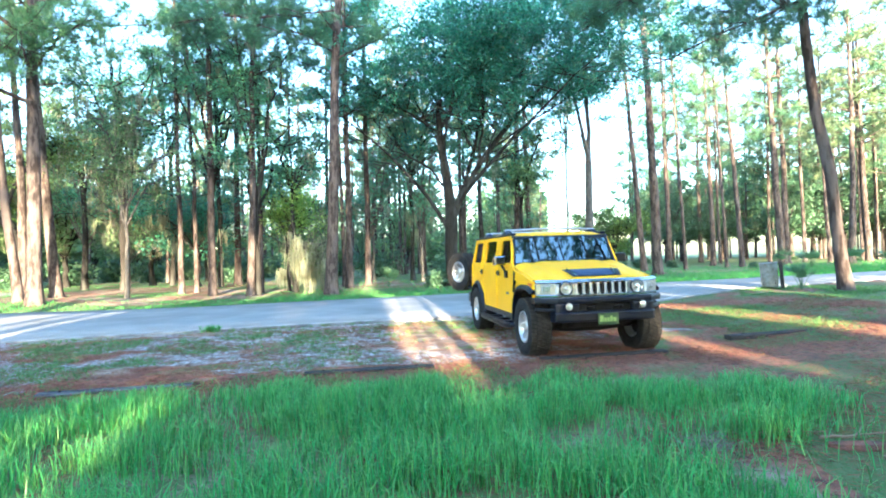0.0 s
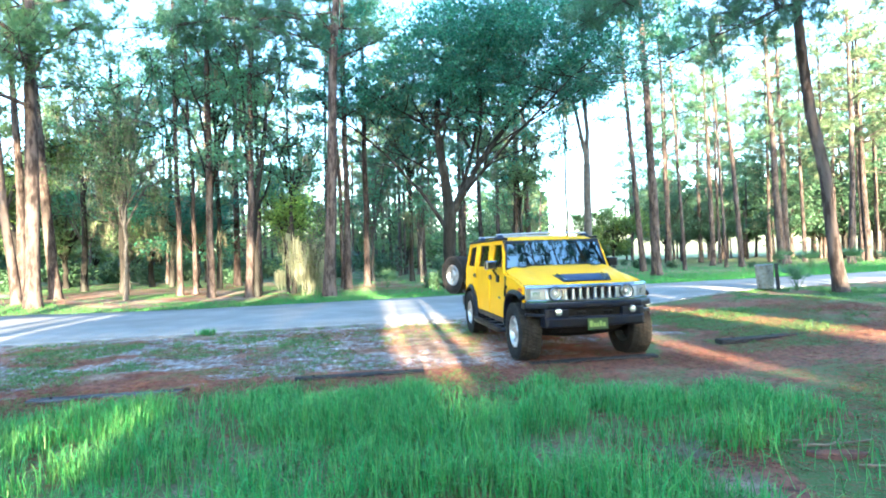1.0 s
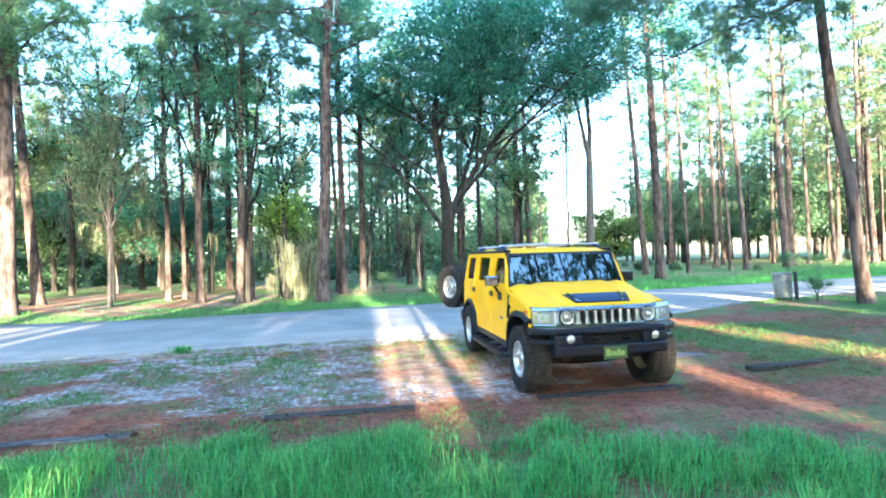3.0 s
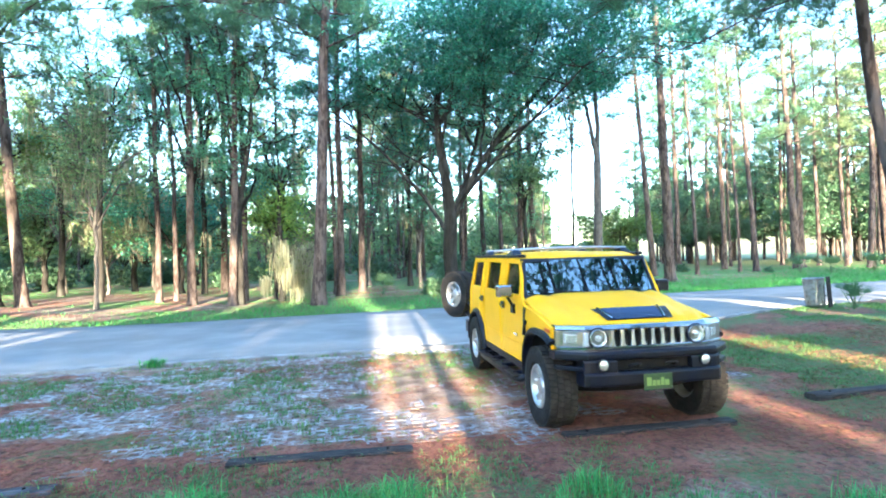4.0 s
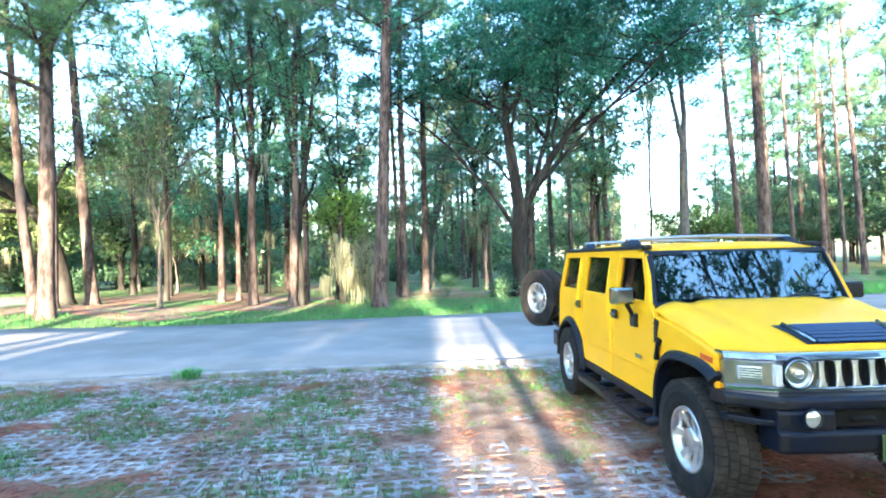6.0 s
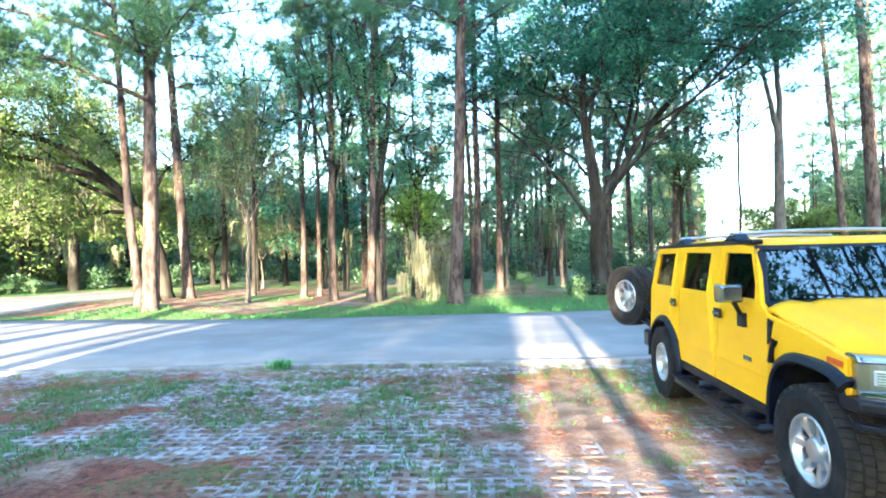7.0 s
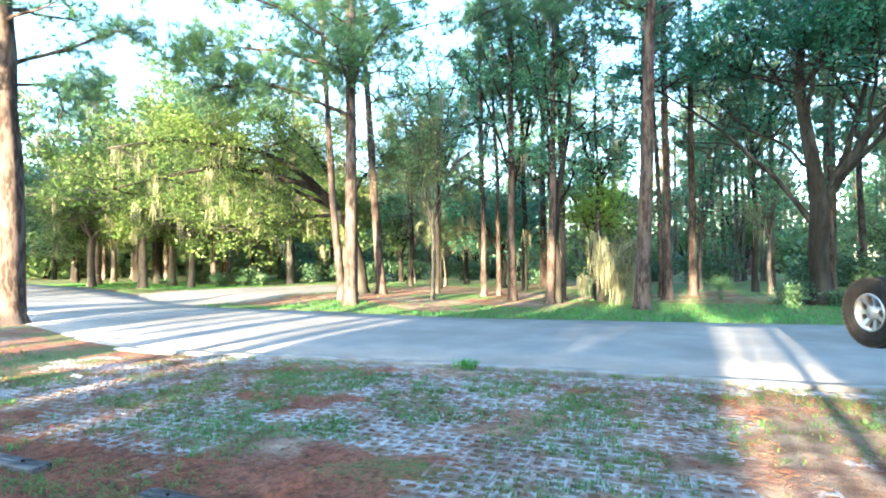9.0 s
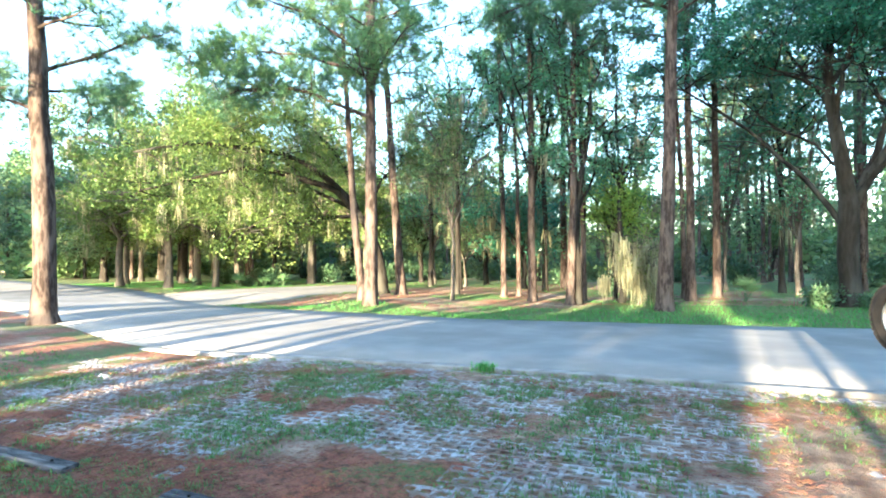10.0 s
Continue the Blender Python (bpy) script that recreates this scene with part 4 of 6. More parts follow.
# ---- woods behind the parking: they shade it, and let streaks of low sun through ----
su, sv = (math.cos(radians(180 - SUN_AZ)), math.sin(radians(180 - SUN_AZ))), (-math.sin(radians(180 - SUN_AZ)), math.cos(radians(180 - SUN_AZ)))


def rear(u, back):
    """A spot behind the camera: u across the sun's way, back metres against it."""
    return (u * su[0] - back * sv[0], u * su[1] - back * sv[1])


def thicket(u, back, half, height, seed, base=0.0):
    rng = np.random.default_rng(seed)
    x, y = rear(u, back)
    ob = thing("thicket_tree", "dense leafy tree in the woods behind the parking", "tree", "trees behind the parking", pose(x, y, -0.05))
    g = Geo()
    tube(g, wander((0, 0, 0), (0, 0, height * 0.8), 7, 0.2, rng), np.linspace(0.16, 0.03, 7), 8)
    for i in range(8):
        z = height * rng.uniform(0.15, 0.7)
        a = rng.uniform(0, 6.28)
        tube(g, [(0, 0, z), (half * 0.7 * math.cos(a), half * 0.7 * math.sin(a), z + 0.8)], [0.05, 0.015], 5)
    part("trunk", g, M["bark_oak"], ob, smooth=True)
    k = int(400 * half * (height - base))
    d = rng.standard_normal((k, 3))
    d /= np.linalg.norm(d, axis=1)[:, None]
    d *= rng.uniform(0.35, 1.0, (k, 1)) ** 0.5
    c = np.stack([d[:, 0] * half, d[:, 1] * half, base + (height - base) * (0.5 + 0.5 * np.sign(d[:, 2]) * np.abs(d[:, 2]) ** 0.6)], 1)
    c += rng.standard_normal((k, 3)) * 0.12
    part("crown", leaves(Geo(), c[c[:, 2] > 0.05], 0.21, rng, 0.55), M["leaf_mid"], ob)


for i, (u0, u1, top) in enumerate(((-7.4, -5.0, 8.9), (-5.2, -2.2, 8.6), (-1.25, 1.15, 8.8), (2.6, 4.0, 8.6), (3.8, 4.85, 8.8), (5.85, 8.15, 7.2), (9.35, 11.8, 7.4), (11.2, 14.6, 7.0), (14.2, 18.0, 7.6), (18.5, 22.5, 7.2), (23.5, 27, 7.2), (29, 33, 7.5), (-11.6, -10.6, 6.0), (-17.5, -14.7, 8.6), (-28, -26, 6.2), (-21.5, -18.7, 8.4), (-25.6, -22.6, 8.2), (-32.5, -30.5, 6.5), (-37, -34.5, 6.5), (-8.7, -8.1, 5.0))):
    thicket((u0 + u1) / 2, 26 + 3 * (i % 3), (u1 - u0) / 2, top, 300 + i)
thicket(-1.75, 27, 0.9, 8.6, 318, 5.3)
thicket(-1.9, 23, 1.0, 4.15, 320)
thicket(1.1, 21, 0.85, 4.44, 316)
thicket(2.35, 22, 0.85, 4.62, 317)
thicket(5.3, 23, 0.85, 4.72, 319)
thicket(5.3, 28, 1.1, 19.0, 312, 6.0)
thicket(8.7, 28, 1.1, 17.0, 313, 6.4)
thicket(-1.75, 31, 1.3, 20.0, 315, 8.8)
for i in range(6):
    thicket(-8.6 - 1.55 * i, 20 + (i % 2), 0.95, 4.5 + 0.25 * (i % 3), 330 + i)
thicket(1.8, 29, 1.4, 13.0, 314, 7.9)


def tall_tree(u, back, seed):
    """A tall tree with a bare stem and a dense high crown."""
    rng = np.random.default_rng(seed)
    x, y = rear(u, back)
    ob = thing("tall_tree", "tall dense-crowned tree in the woods behind the parking", "tree", "trees behind the parking", pose(x, y, -0.05))
    g = tube(Geo(), wander((0, 0, 0), (0, 0, 20), 9, 0.25, rng), np.linspace(0.22, 0.05, 9), 9)
    for i in range(12):
        z, a = rng.uniform(11, 18), rng.uniform(0, 6.28)
        tube(g, wander((0, 0, z), (2.4 * math.cos(a), 2.4 * math.sin(a), z + 1.4), 4, 0.15, rng), np.linspace(0.08, 0.02, 4), 5)
    part("trunk", g, M["bark_oak"], ob, smooth=True)
    k = 6500
    d = rng.standard_normal((k, 3))
    d /= np.linalg.norm(d, axis=1)[:, None]
    clump = rng.standard_normal((60, 3))
    clump /= np.linalg.norm(clump, axis=1)[:, None]
    c = clump[rng.integers(0, 60, k)] * np.array([2.7, 2.7, 4.8]) * rng.uniform(0.3, 1, (60, 1))[rng.integers(0, 60, k)] + rng.standard_normal((k, 3)) * 0.55 + np.array([0, 0, 17.0])
    part("crown", leaves(Geo(), c[c[:, 2] > 11.2], 0.24, rng, 0.55), M["leaf_mid"], ob)
    return ob


talls = [tall_tree(-4.0, 31, 360), tall_tree(3.0, 34, 361)]
copies(talls[0], [rear(-44, 26), rear(-48, 30), rear(-52, 26)], 362)
copies(talls[1], [rear(5.4, 33), rear(6.9, 37), rear(4.4, 41)], 363)
copies(talls[1], [rear(-56 - 5.5 * i, 8 + 5 * (i % 3)) for i in range(11)], 364, 0.9, 1.1)
copies(talls[0], [rear(-8, 52), rear(-2.5, 50), rear(7, 53), rear(14, 50)], 366, 1.35, 1.5)
copies(talls[0], [rear(15.5 + 3.3 * i, 27 + 2 * (i % 2)) for i in range(8)], 368, 0.58, 0.68)
copies(talls[1], [rear(-33, 27), rear(-38, 28), rear(-42, 26), rear(-47, 27)], 369, 0.6, 0.66)
copies(talls[1], [rear(15 + 3.6 * i, 30 + 3 * (i % 3)) for i in range(8)], 367, 0.74, 0.84)
rng = np.random.default_rng(365)
for j in range(1, 13):
    copies(talls[j % 2], [rear(-9 + 4.3 * j + rng.uniform(-0.6, 0.6), rng.choice([30, 35, 40]))], 370 + j, 0.95, 1.1)
rear_pines = [pine(*rear(-9.0, 20), 23, 0.24, 320, (0.2, 0.1), 0.5, "tall pine in the woods behind the parking", 20, 3.6, tufts=14, per=12, width=0.08, group="trees behind the parking"),
              pine(*rear(13.0, 24), 24, 0.22, 321, (0.2, 0.1), 0.5, "tall pine in the woods behind the parking", 20, 3.6, tufts=14, per=12, width=0.08, group="trees behind the parking")]
for i, u in enumerate((2.19, 1.52)):
    pine(*rear(u, 11 + 2 * i), 20, (0.14, 0.06)[i], 325 + i, (0.0, 0.0), 0.55, "slim pine in the woods behind the parking", 14, 2.4, tufts=14, group="trees behind the parking", curve=0.05)
rng = np.random.default_rng(330)
for j in range(46):
    u = -42 + 2.0 * j + rng.uniform(-0.8, 0.8)
    back = rng.choice([19, 34, 41, 48, 56] if u > -9 else [19, 26]) + rng.uniform(-2, 2)
    if 0.5 < u < 3.1 or 4.7 < u < 6.0 or 8.0 < u < 9.4 or -2.8 < u < -0.9 or (-31 < u < -17 and j % 3):
        continue
    copies(rear_pines[j % 2], [rear(u, back)], 340 + j, 0.9, 1.15)
# trees close behind the camera, high-crowned
for j, (u, back) in enumerate(((-11, 12), (-6.2, 11), (3.6, 14), (10.6, 11), (14.5, 8), (7.2, 18))):
    copies((talls[0], rear_pines[0], rear_pines[1])[j % 3], [rear(u, back)], 400 + j, 0.72, 0.88)

copies(rear_pines[0], [rear(-4.5, 9), rear(3.5, 8)], 406, 0.9, 1.0)
copies(rear_pines[1], [rear(6.9, 8)], 407, 0.85, 0.95)
copies(rear_pines[0], [(11.4, 1.6), (9.6, -1.4)], 409, 0.82, 0.9)
copies(rear_pines[1], [(13.6, 3.6)], 410, 0.8, 0.85)
copies(rear_pines[0], [(10.5, -3.0)], 414, 0.95, 1.0)
copies(rear_pines[1], [(16.0, 3.5), (13.5, -6.5)], 413, 0.86, 0.95)
for j, (x, y) in enumerate(((15, 2), (18, -4), (22, -12), (21, 1), (27, -14), (24, -6), (19, 7), (28, 2), (14, -22), (14.5, -6), (11, -13), (18, -9))):
    copies((rear_pines[1], rear_pines[0])[j % 2], [(x, y)], 415 + j, 0.8, 1.0)

# the far wall of the woods
rng = np.random.default_rng(430)
k = 76000
a = np.where(np.arange(k) % 4 == 0, rng.uniform(radians(150), radians(182), k), rng.uniform(radians(94), radians(182), k))
r = rng.uniform(88, 125, k)
x, y = r * np.cos(a), r * np.sin(a)
thin = (a > radians(125)) | (rng.random(k) < 0.34)
top = 9 + 7 * value_noise(a * 40, 0 * a, 1.0, 431) + 3 * value_noise(a * 140, 0 * a, 1.0, 432)
c = np.stack([x, y, top * rng.uniform(0.02, 1, k) ** 0.8], 1)[thin]
x, y = x[thin], y[thin]
k2 = 42000
a2 = rng.uniform(radians(35), radians(94), k2)
r2 = rng.uniform(105, 128, k2)
low2 = np.where((a2 > radians(79)) & (a2 < radians(87)), 0.25, 1.0)
c2 = np.stack([r2 * np.cos(a2), r2 * np.sin(a2), 4.0 * low2 + low2 * (8 + 5 * value_noise(a2 * 50, 0 * a2, 1.0, 433)) * rng.random(k2)], 1)
keep = ~on_road(np.concatenate([x, c2[:, 0]]), np.concatenate([y, c2[:, 1]]), 3)
far_leaf = leaves(Geo(), np.concatenate([c, c2])[keep], 0.52, rng, 0.6, 0.3)
a3, r3 = np.where(np.arange(24000) < 15000, rng.uniform(radians(132), radians(180), 24000), rng.uniform(radians(94), radians(132), 24000)), rng.uniform(84, 120, 24000)
c3 = np.stack([r3 * np.cos(a3), r3 * np.sin(a3), 5.5 * rng.random(24000)], 1)
leaves(far_leaf, c3[~on_road(c3[:, 0], c3[:, 1], 3)], 0.6, rng, 0.6, 0.3)
tagged(part("far_woods", far_leaf, M["leaf_mid"]), "far wall of mixed green woods", "woods", kind="stuff")
stems = Geo()
for i in range(170):
    a1, r1 = rng.uniform(radians(35), radians(182)), rng.uniform(90, 126)
    px, py = r1 * math.cos(a1), r1 * math.sin(a1)
    if not on_road(px, py, 3) and not radians(79) < a1 < radians(87):
        tube(stems, [(px, py, -0.3), (px + rng.uniform(-0.3, 0.3), py, 7), (px + rng.uniform(-0.6, 0.6), py, 14)], [0.24, 0.18, 0.1], 6)
tagged(part("far_stems", stems, M["bark_pine"], smooth=True), "far tree stems at the end of the woods", "woods", kind="stuff")

# ---- the yellow off-road car ----
M["paint"] = mat("yellow_paint", (0.93, 0.485, 0.0), 0.42, second=(0.88, 0.455, 0.0), scale=2.5, coat=0.09, spec=0.1)
M["black_plastic"] = mat("black_plastic", (0.004, 0.007, 0.018), 0.34, spec=0.26, second=(0.011, 0.011, 0.013), scale=5, bump=0.15, bump_scale=200)
M["rubber"] = mat("tyre_rubber", (0.012, 0.012, 0.012), 0.85, spec=0.25, second=(0.032, 0.028, 0.025), scale=7, mix_at=(0.45, 0.75), bump=0.2, bump_scale=150)
M["tread"] = mat("dusty_tread", (0.026, 0.024, 0.021), 0.9, spec=0.2, second=(0.052, 0.045, 0.037), scale=9, bump=0.3, bump_scale=120)
M["chrome"] = mat("chrome", (0.44, 0.46, 0.48), 0.08, 1.0, second=(0.38, 0.40, 0.42), scale=12)
M["satin"] = mat("satin_chrome", (0.31, 0.33, 0.35), 0.3, 1.0, second=(0.36, 0.38, 0.40), scale=12)
M["alloy"] = mat("wheel_alloy", (0.60, 0.60, 0.61), 0.36, 0.85, second=(0.48, 0.48, 0.47), scale=9)
M["dark_in"] = mat("dark_trim", (0.008, 0.008, 0.008), 0.8, spec=0.2, second=(0.016, 0.015, 0.014), scale=8)
M["seat"] = mat("seat_leather", (0.05, 0.045, 0.04), 0.55, second=(0.075, 0.07, 0.06), scale=10)
M["amber"] = mat("amber_lens", (0.62, 0.10, 0.004), 0.3, second=(0.5, 0.08, 0.004), scale=30, coat=0.1, spec=0.3)
M["clear_lens"] = mat("clear_lens", (0.72, 0.73, 0.72), 0.15, 0.15, second=(0.6, 0.62, 0.62), scale=60, coat=0.8)
M["bulb"] = mat("lamp_bowl", (0.9, 0.9, 0.88), 0.15, 0.7, second=(0.75, 0.75, 0.72), scale=30, coat=0.8)
M["plate"] = mat("plate_green", (0.06, 0.095, 0.028), 0.45, second=(0.05, 0.08, 0.025), scale=20)
M["slat"] = mat("vent_slat", (0.03, 0.05, 0.11), 0.3, second=(0.04, 0.06, 0.12), scale=20)
M["plate_dark"] = mat("plate_print", (0.27, 0.36, 0.09), 0.5)
M["glass"] = glass("tinted_glass", (0.10, 0.115, 0.12), 1.8)
M["windscreen"] = glass("windscreen_glass", (0.10, 0.12, 0.125), 2.7, (0.72, 0.9, 0.98))


def side_x(z):
    """Half width of the body at a height."""
    return float(np.interp(z, [0.4, 0.56, 1.0, 1.26, 1.36, 1.60, 1.86], [0.93, 0.955, 0.965, 0.95, 0.925, 0.885, 0.845]))


def bevel(ob, width=0.008, segments=2):
    b = ob.modifiers.new("bevel", "BEVEL")
    b.width, b.segments, b.limit_method, b.angle_limit = width, segments, "ANGLE", radians(35)
    return ob


def slab(outline, s, thick=0.03, hole=None, xf=side_x, proud=0.0):
    """A body panel on one side of the car (s: +1 left, -1 right) from its outline (y, z), with a window opening."""
    bm = bmesh.new()
    pts = list(outline)
    n_out = len(pts)
    if hole:
        pts = pts + [pts[0]] + list(hole) + [hole[0]]
    vo = [bm.verts.new((s * (xf(z) + proud), y, z)) for y, z in pts]
    vi = [bm.verts.new((s * (xf(z) + proud - thick), y, z)) for y, z in pts]
    bm.faces.new(vo)
    bm.faces.new(vi[::-1])
    k = len(pts)
    skip = {n_out, k - 1} if hole else set()
    for i in range(k):
        if i not in skip:
            j = (i + 1) % k
            bm.faces.new((vo[i], vi[i], vi[j], vo[j]))
    return bm


def loft(rows, close=True, cap=True):
    """A skin through rows of points that have the same count."""
    bm = bmesh.new()
    vs = [[bm.verts.new(p) for p in r] for r in rows]
    for a, b in zip(vs, vs[1:]):
        k = len(a)
        for i in range(k if close else k - 1):
            bm.faces.new((a[i], a[(i + 1) % k], b[(i + 1) % k], b[i]))
    if cap and close:
        bm.faces.new(vs[0][::-1])
        bm.faces.new(vs[-1])
    return bm


def block(x0, x1, y0, y1, z0, z1, taper=0.0):
    bm = bmesh.new()
    v = [bm.verts.new((x * (1 - taper * (z == z1)), y, z)) for z in (z0, z1) for y in (y0, y1) for x in (x0, x1)]
    for f in ((0, 2, 3, 1), (4, 5, 7, 6), (0, 1, 5, 4), (2, 6, 7, 3), (0, 4, 6, 2), (1, 3, 7, 5)):
        bm.faces.new([v[i] for i in f])
    return bm


def ring(profile, steps, axis="x"):
    """A lathe round the x axis from (x, radius) points."""
    rows = []
    for i in range(steps):
        a = 2 * math.pi * i / steps
        rows.append([(x, r * math.cos(a), r * math.sin(a)) for x, r in profile])
    bm = bmesh.new()
    vs = [[bm.verts.new(p) for p in r] for r in rows]
    for i in range(steps):
        a, b = vs[i], vs[(i + 1) % steps]
        for j in range(len(profile) - 1):
            bm.faces.new((a[j], a[j + 1], b[j + 1], b[j]))
    return bm


def squared(a):
    """How far a squared, flat-topped wheel opening goes past a round one, by the angle."""
    return 1 / (abs(math.cos(a)) ** 3 + abs(math.sin(a) / 1.08) ** 3) ** (1 / 3)


def arch(cy, cz, r, a0, a1, k=12):
    return [(cy + r * math.cos(radians(a0 + (a1 - a0) * i / (k - 1))), cz + r * math.sin(radians(a0 + (a1 - a0) * i / (k - 1)))) for i in range(k)]


def wheel_parts(wheel, out):
    """Tyre with tread blocks, rim with spokes and cap, round the local x axis; out: the way its face looks."""
    R = 0.438
    prof = [(-0.13, 0.235), (-0.155, 0.27), (-0.165, 0.34), (-0.155, 0.395), (-0.135, 0.422), (-0.06, R - 0.012), (0.06, R - 0.012), (0.135, 0.422), (0.155, 0.395), (0.165, 0.34), (0.155, 0.27), (0.13, 0.235)]
    part("tyre", ring(prof, 48), M["rubber"], wheel, "black all-terrain tyre with dusty tread")
    bm = bmesh.new()
    for i in range(44):
        a = 2 * math.pi * i / 44
        for x0, x1, sh in ((-0.15, -0.075, 0.0), (-0.062, -0.004, 0.5), (0.004, 0.062, 0.0), (0.075, 0.15, 0.5)):
            t = a + sh * 2 * math.pi / 44
            w = 0.048
            top, low = R + 0.002, R - 0.03
            if abs(x0) > 0.07:
                top -= 0.008
            vs = []
            for rr in (low, top):
                for x, d in ((x0, -w / 2), (x1, -w / 2 + 0.012), (x1, w / 2 + 0.012), (x0, w / 2)):
                    b = t + d / R
                    vs.append(bm.verts.new((x, rr * math.cos(b), rr * math.sin(b))))
            for f in ((4, 5, 6, 7), (0, 1, 5, 4), (1, 2, 6, 5), (2, 3, 7, 6), (3, 0, 4, 7)):
                bm.faces.new([vs[q] for q in f])
    tagged(part("tread", bm, M["tread"], wheel), kind="stuff")
    f = out
    bm = ring([(f * 0.13, 0.238), (f * 0.145, 0.232), (f * 0.14, 0.215), (f * 0.06, 0.20), (-f * 0.10, 0.20), (-f * 0.13, 0.236)], 40)
    part("rim", bm, M["alloy"], wheel, smooth=True)
    part("wheel_back", ring([(-f * 0.02, 0.20), (-f * 0.02, 0.0)], 24), M["dark_in"], wheel)
    for i in range(7):
        a = 2 * math.pi * i / 7
        bm = bmesh.new()
        rows = []
        for r, w, x in ((0.05, 0.04, 0.08), (0.12, 0.028, 0.094), (0.205, 0.04, 0.118)):
            rows.append([(f * (x - 0.045), r, -w), (f * x, r, -w * 0.7), (f * x, r, w * 0.7), (f * (x - 0.045), r, w)])
        vs = [[bm.verts.new(p) for p in r] for r in rows]
        for p, q in zip(vs, vs[1:]):
            for j in range(4):
                bm.faces.new((p[j], p[(j + 1) % 4], q[(j + 1) % 4], q[j]))
        bmesh.ops.rotate(bm, verts=bm.verts, cent=(0, 0, 0), matrix=Matrix.Rotation(a, 3, "X"))
        part("spoke", bm, M["alloy"], wheel)
    part("hub_cap", ring([(f * 0.04, 0.086), (f * 0.105, 0.084), (f * 0.12, 0.07), (f * 0.116, 0.055), (f * 0.122, 0.045), (f * 0.122, 0.0)], 24), M["alloy"], wheel, smooth=True)


def empty_part(name, parent, m, label=""):
    ob = new(name)
    ob.empty_display_size = 0.1
    ob.parent = parent
    ob.matrix_local = m
    return tagged(ob, label) if label else ob


def build_car():
    car = thing("off_road_car", "yellow off-road car with chrome grille, parked with spare wheel swung out", "car", at=pose(1.109, 10.877, 0.0, 0, 0, 17.66))
    P, K = M["paint"], M["black_plastic"]
    FY, RY, HZ = -1.56, 1.56, 0.43

    # side panels, right and left
    for s in (-1, 1):
        fender = [(-1.925, 0.90)] + [(-1.925, 1.06), (-1.92, 1.11), (-1.5, 1.20), (-0.98, 1.27), (-0.98, 0.56)] + [(FY + (y - FY) * squared(math.atan2(z - HZ, y - FY)), HZ + (z - HZ) * squared(math.atan2(z - HZ, y - FY))) for y, z in arch(FY, HZ, 0.54, 14, 120, 14)] + [(-1.925, 0.86)]
        bevel(part("front_wing", slab(fender, s, 0.05), P, car))
        door_f = [(-0.965, 0.56), (-0.965, 1.27), (-0.83, 1.35), (-0.72, 1.60), (-0.60, 1.815), (0.06, 1.835), (0.06, 0.56)]
        win_f = [(-0.05, 1.375), (-0.05, 1.765), (-0.55, 1.755), (-0.69, 1.50), (-0.71, 1.375)]
        d = bevel(part("front_door", slab(door_f, s, 0.045, win_f), P, car))
        door_r = [(0.075, 0.56), (0.075, 1.835), (1.30, 1.85), (1.32, 1.30), (1.30, 0.92)] + arch(RY, HZ, 0.54, 117, 166, 6) + [(0.95, 0.56)]
        win_r = [(1.03, 1.375), (1.03, 1.775), (0.30, 1.765), (0.30, 1.375)]
        d2 = bevel(part("rear_door", slab(door_r, s, 0.045, win_r), P, car))
        quarter = [(1.335, 0.925), (1.335, 1.30), (1.315, 1.85), (2.04, 1.84), (2.10, 1.60), (2.13, 1.30), (2.14, 0.72)] + arch(RY, HZ, 0.535, 30, 112, 9)
        win_q = [(2.0, 1.375), (1.96, 1.765), (1.36, 1.77), (1.36, 1.375)]
        bevel(part("rear_quarter", slab(quarter, s, 0.045, win_q), P, car))
        for nm, w, par in (("front_window", win_f, d), ("rear_window", win_r, d2), ("quarter_window", win_q, car)):
            big = [(y + (0.012 if y > (w[0][0] + w[2][0]) / 2 else -0.012), z + (0.012 if z > 1.5 else -0.012)) for y, z in w]
            gl = part(nm, slab(big, s, 0.006, proud=-0.022), M["glass"], par, "dark tinted glass")
            gl.visible_shadow = False
        # handles, in black recesses
        for y, par in ((-0.05, d), (1.19, d2)):
            bevel(part("handle", block(s * (side_x(1.2) - 0.002), s * (side_x(1.2) + 0.012), y - 0.075, y + 0.075, 1.155, 1.245), K, par, "black pull handle"), 0.006)
            bevel(part("grip", block(s * (side_x(1.2) + 0.013), s * (side_x(1.2) + 0.03), y - 0.06, y + 0.06, 1.185, 1.212), M["chrome"], par), 0.004)
        # flares round the wheel openings
        for cy, a0, a1 in ((FY, 2, 126), (RY, 0, 180)):
            rows = []
            for i in range(22):
                a = radians(a0 + (a1 - a0) * i / 21)
                row, k = [], squared(a) if cy == FY else 1.0
                for r, x in ((0.515, 0.90), (0.515, 0.995), (0.53, 1.01), (0.57, 0.985), (0.582, 0.965), (0.582, 0.93)):
                    row.append((s * x, cy + k * r * math.cos(a), HZ + k * r * math.sin(a)))
                rows.append(row)
            part("wheel_flare", loft(rows), K, car, "black plastic arch flare", smooth=False)
        # inner wheel wells
        for cy in (FY, RY):
            rows = []
            for i in range(15):
                a = radians(-5 + (142 if cy == FY else 190) * i / 14)
                k = 0.52 * (squared(a) if cy == FY else 1.0)
                rows.append([(s * x, cy + k * math.cos(a), HZ + k * math.sin(a)) for x in (0.55, 0.92)])
            part("wheel_well", loft(rows, close=False), M["dark_in"], car)
        # sill, step tube and its brackets
        bevel(part("sill", block(s * 0.80, s * 0.955, -0.99, 1.0, 0.47, 0.555), K, car))
        g = Geo()
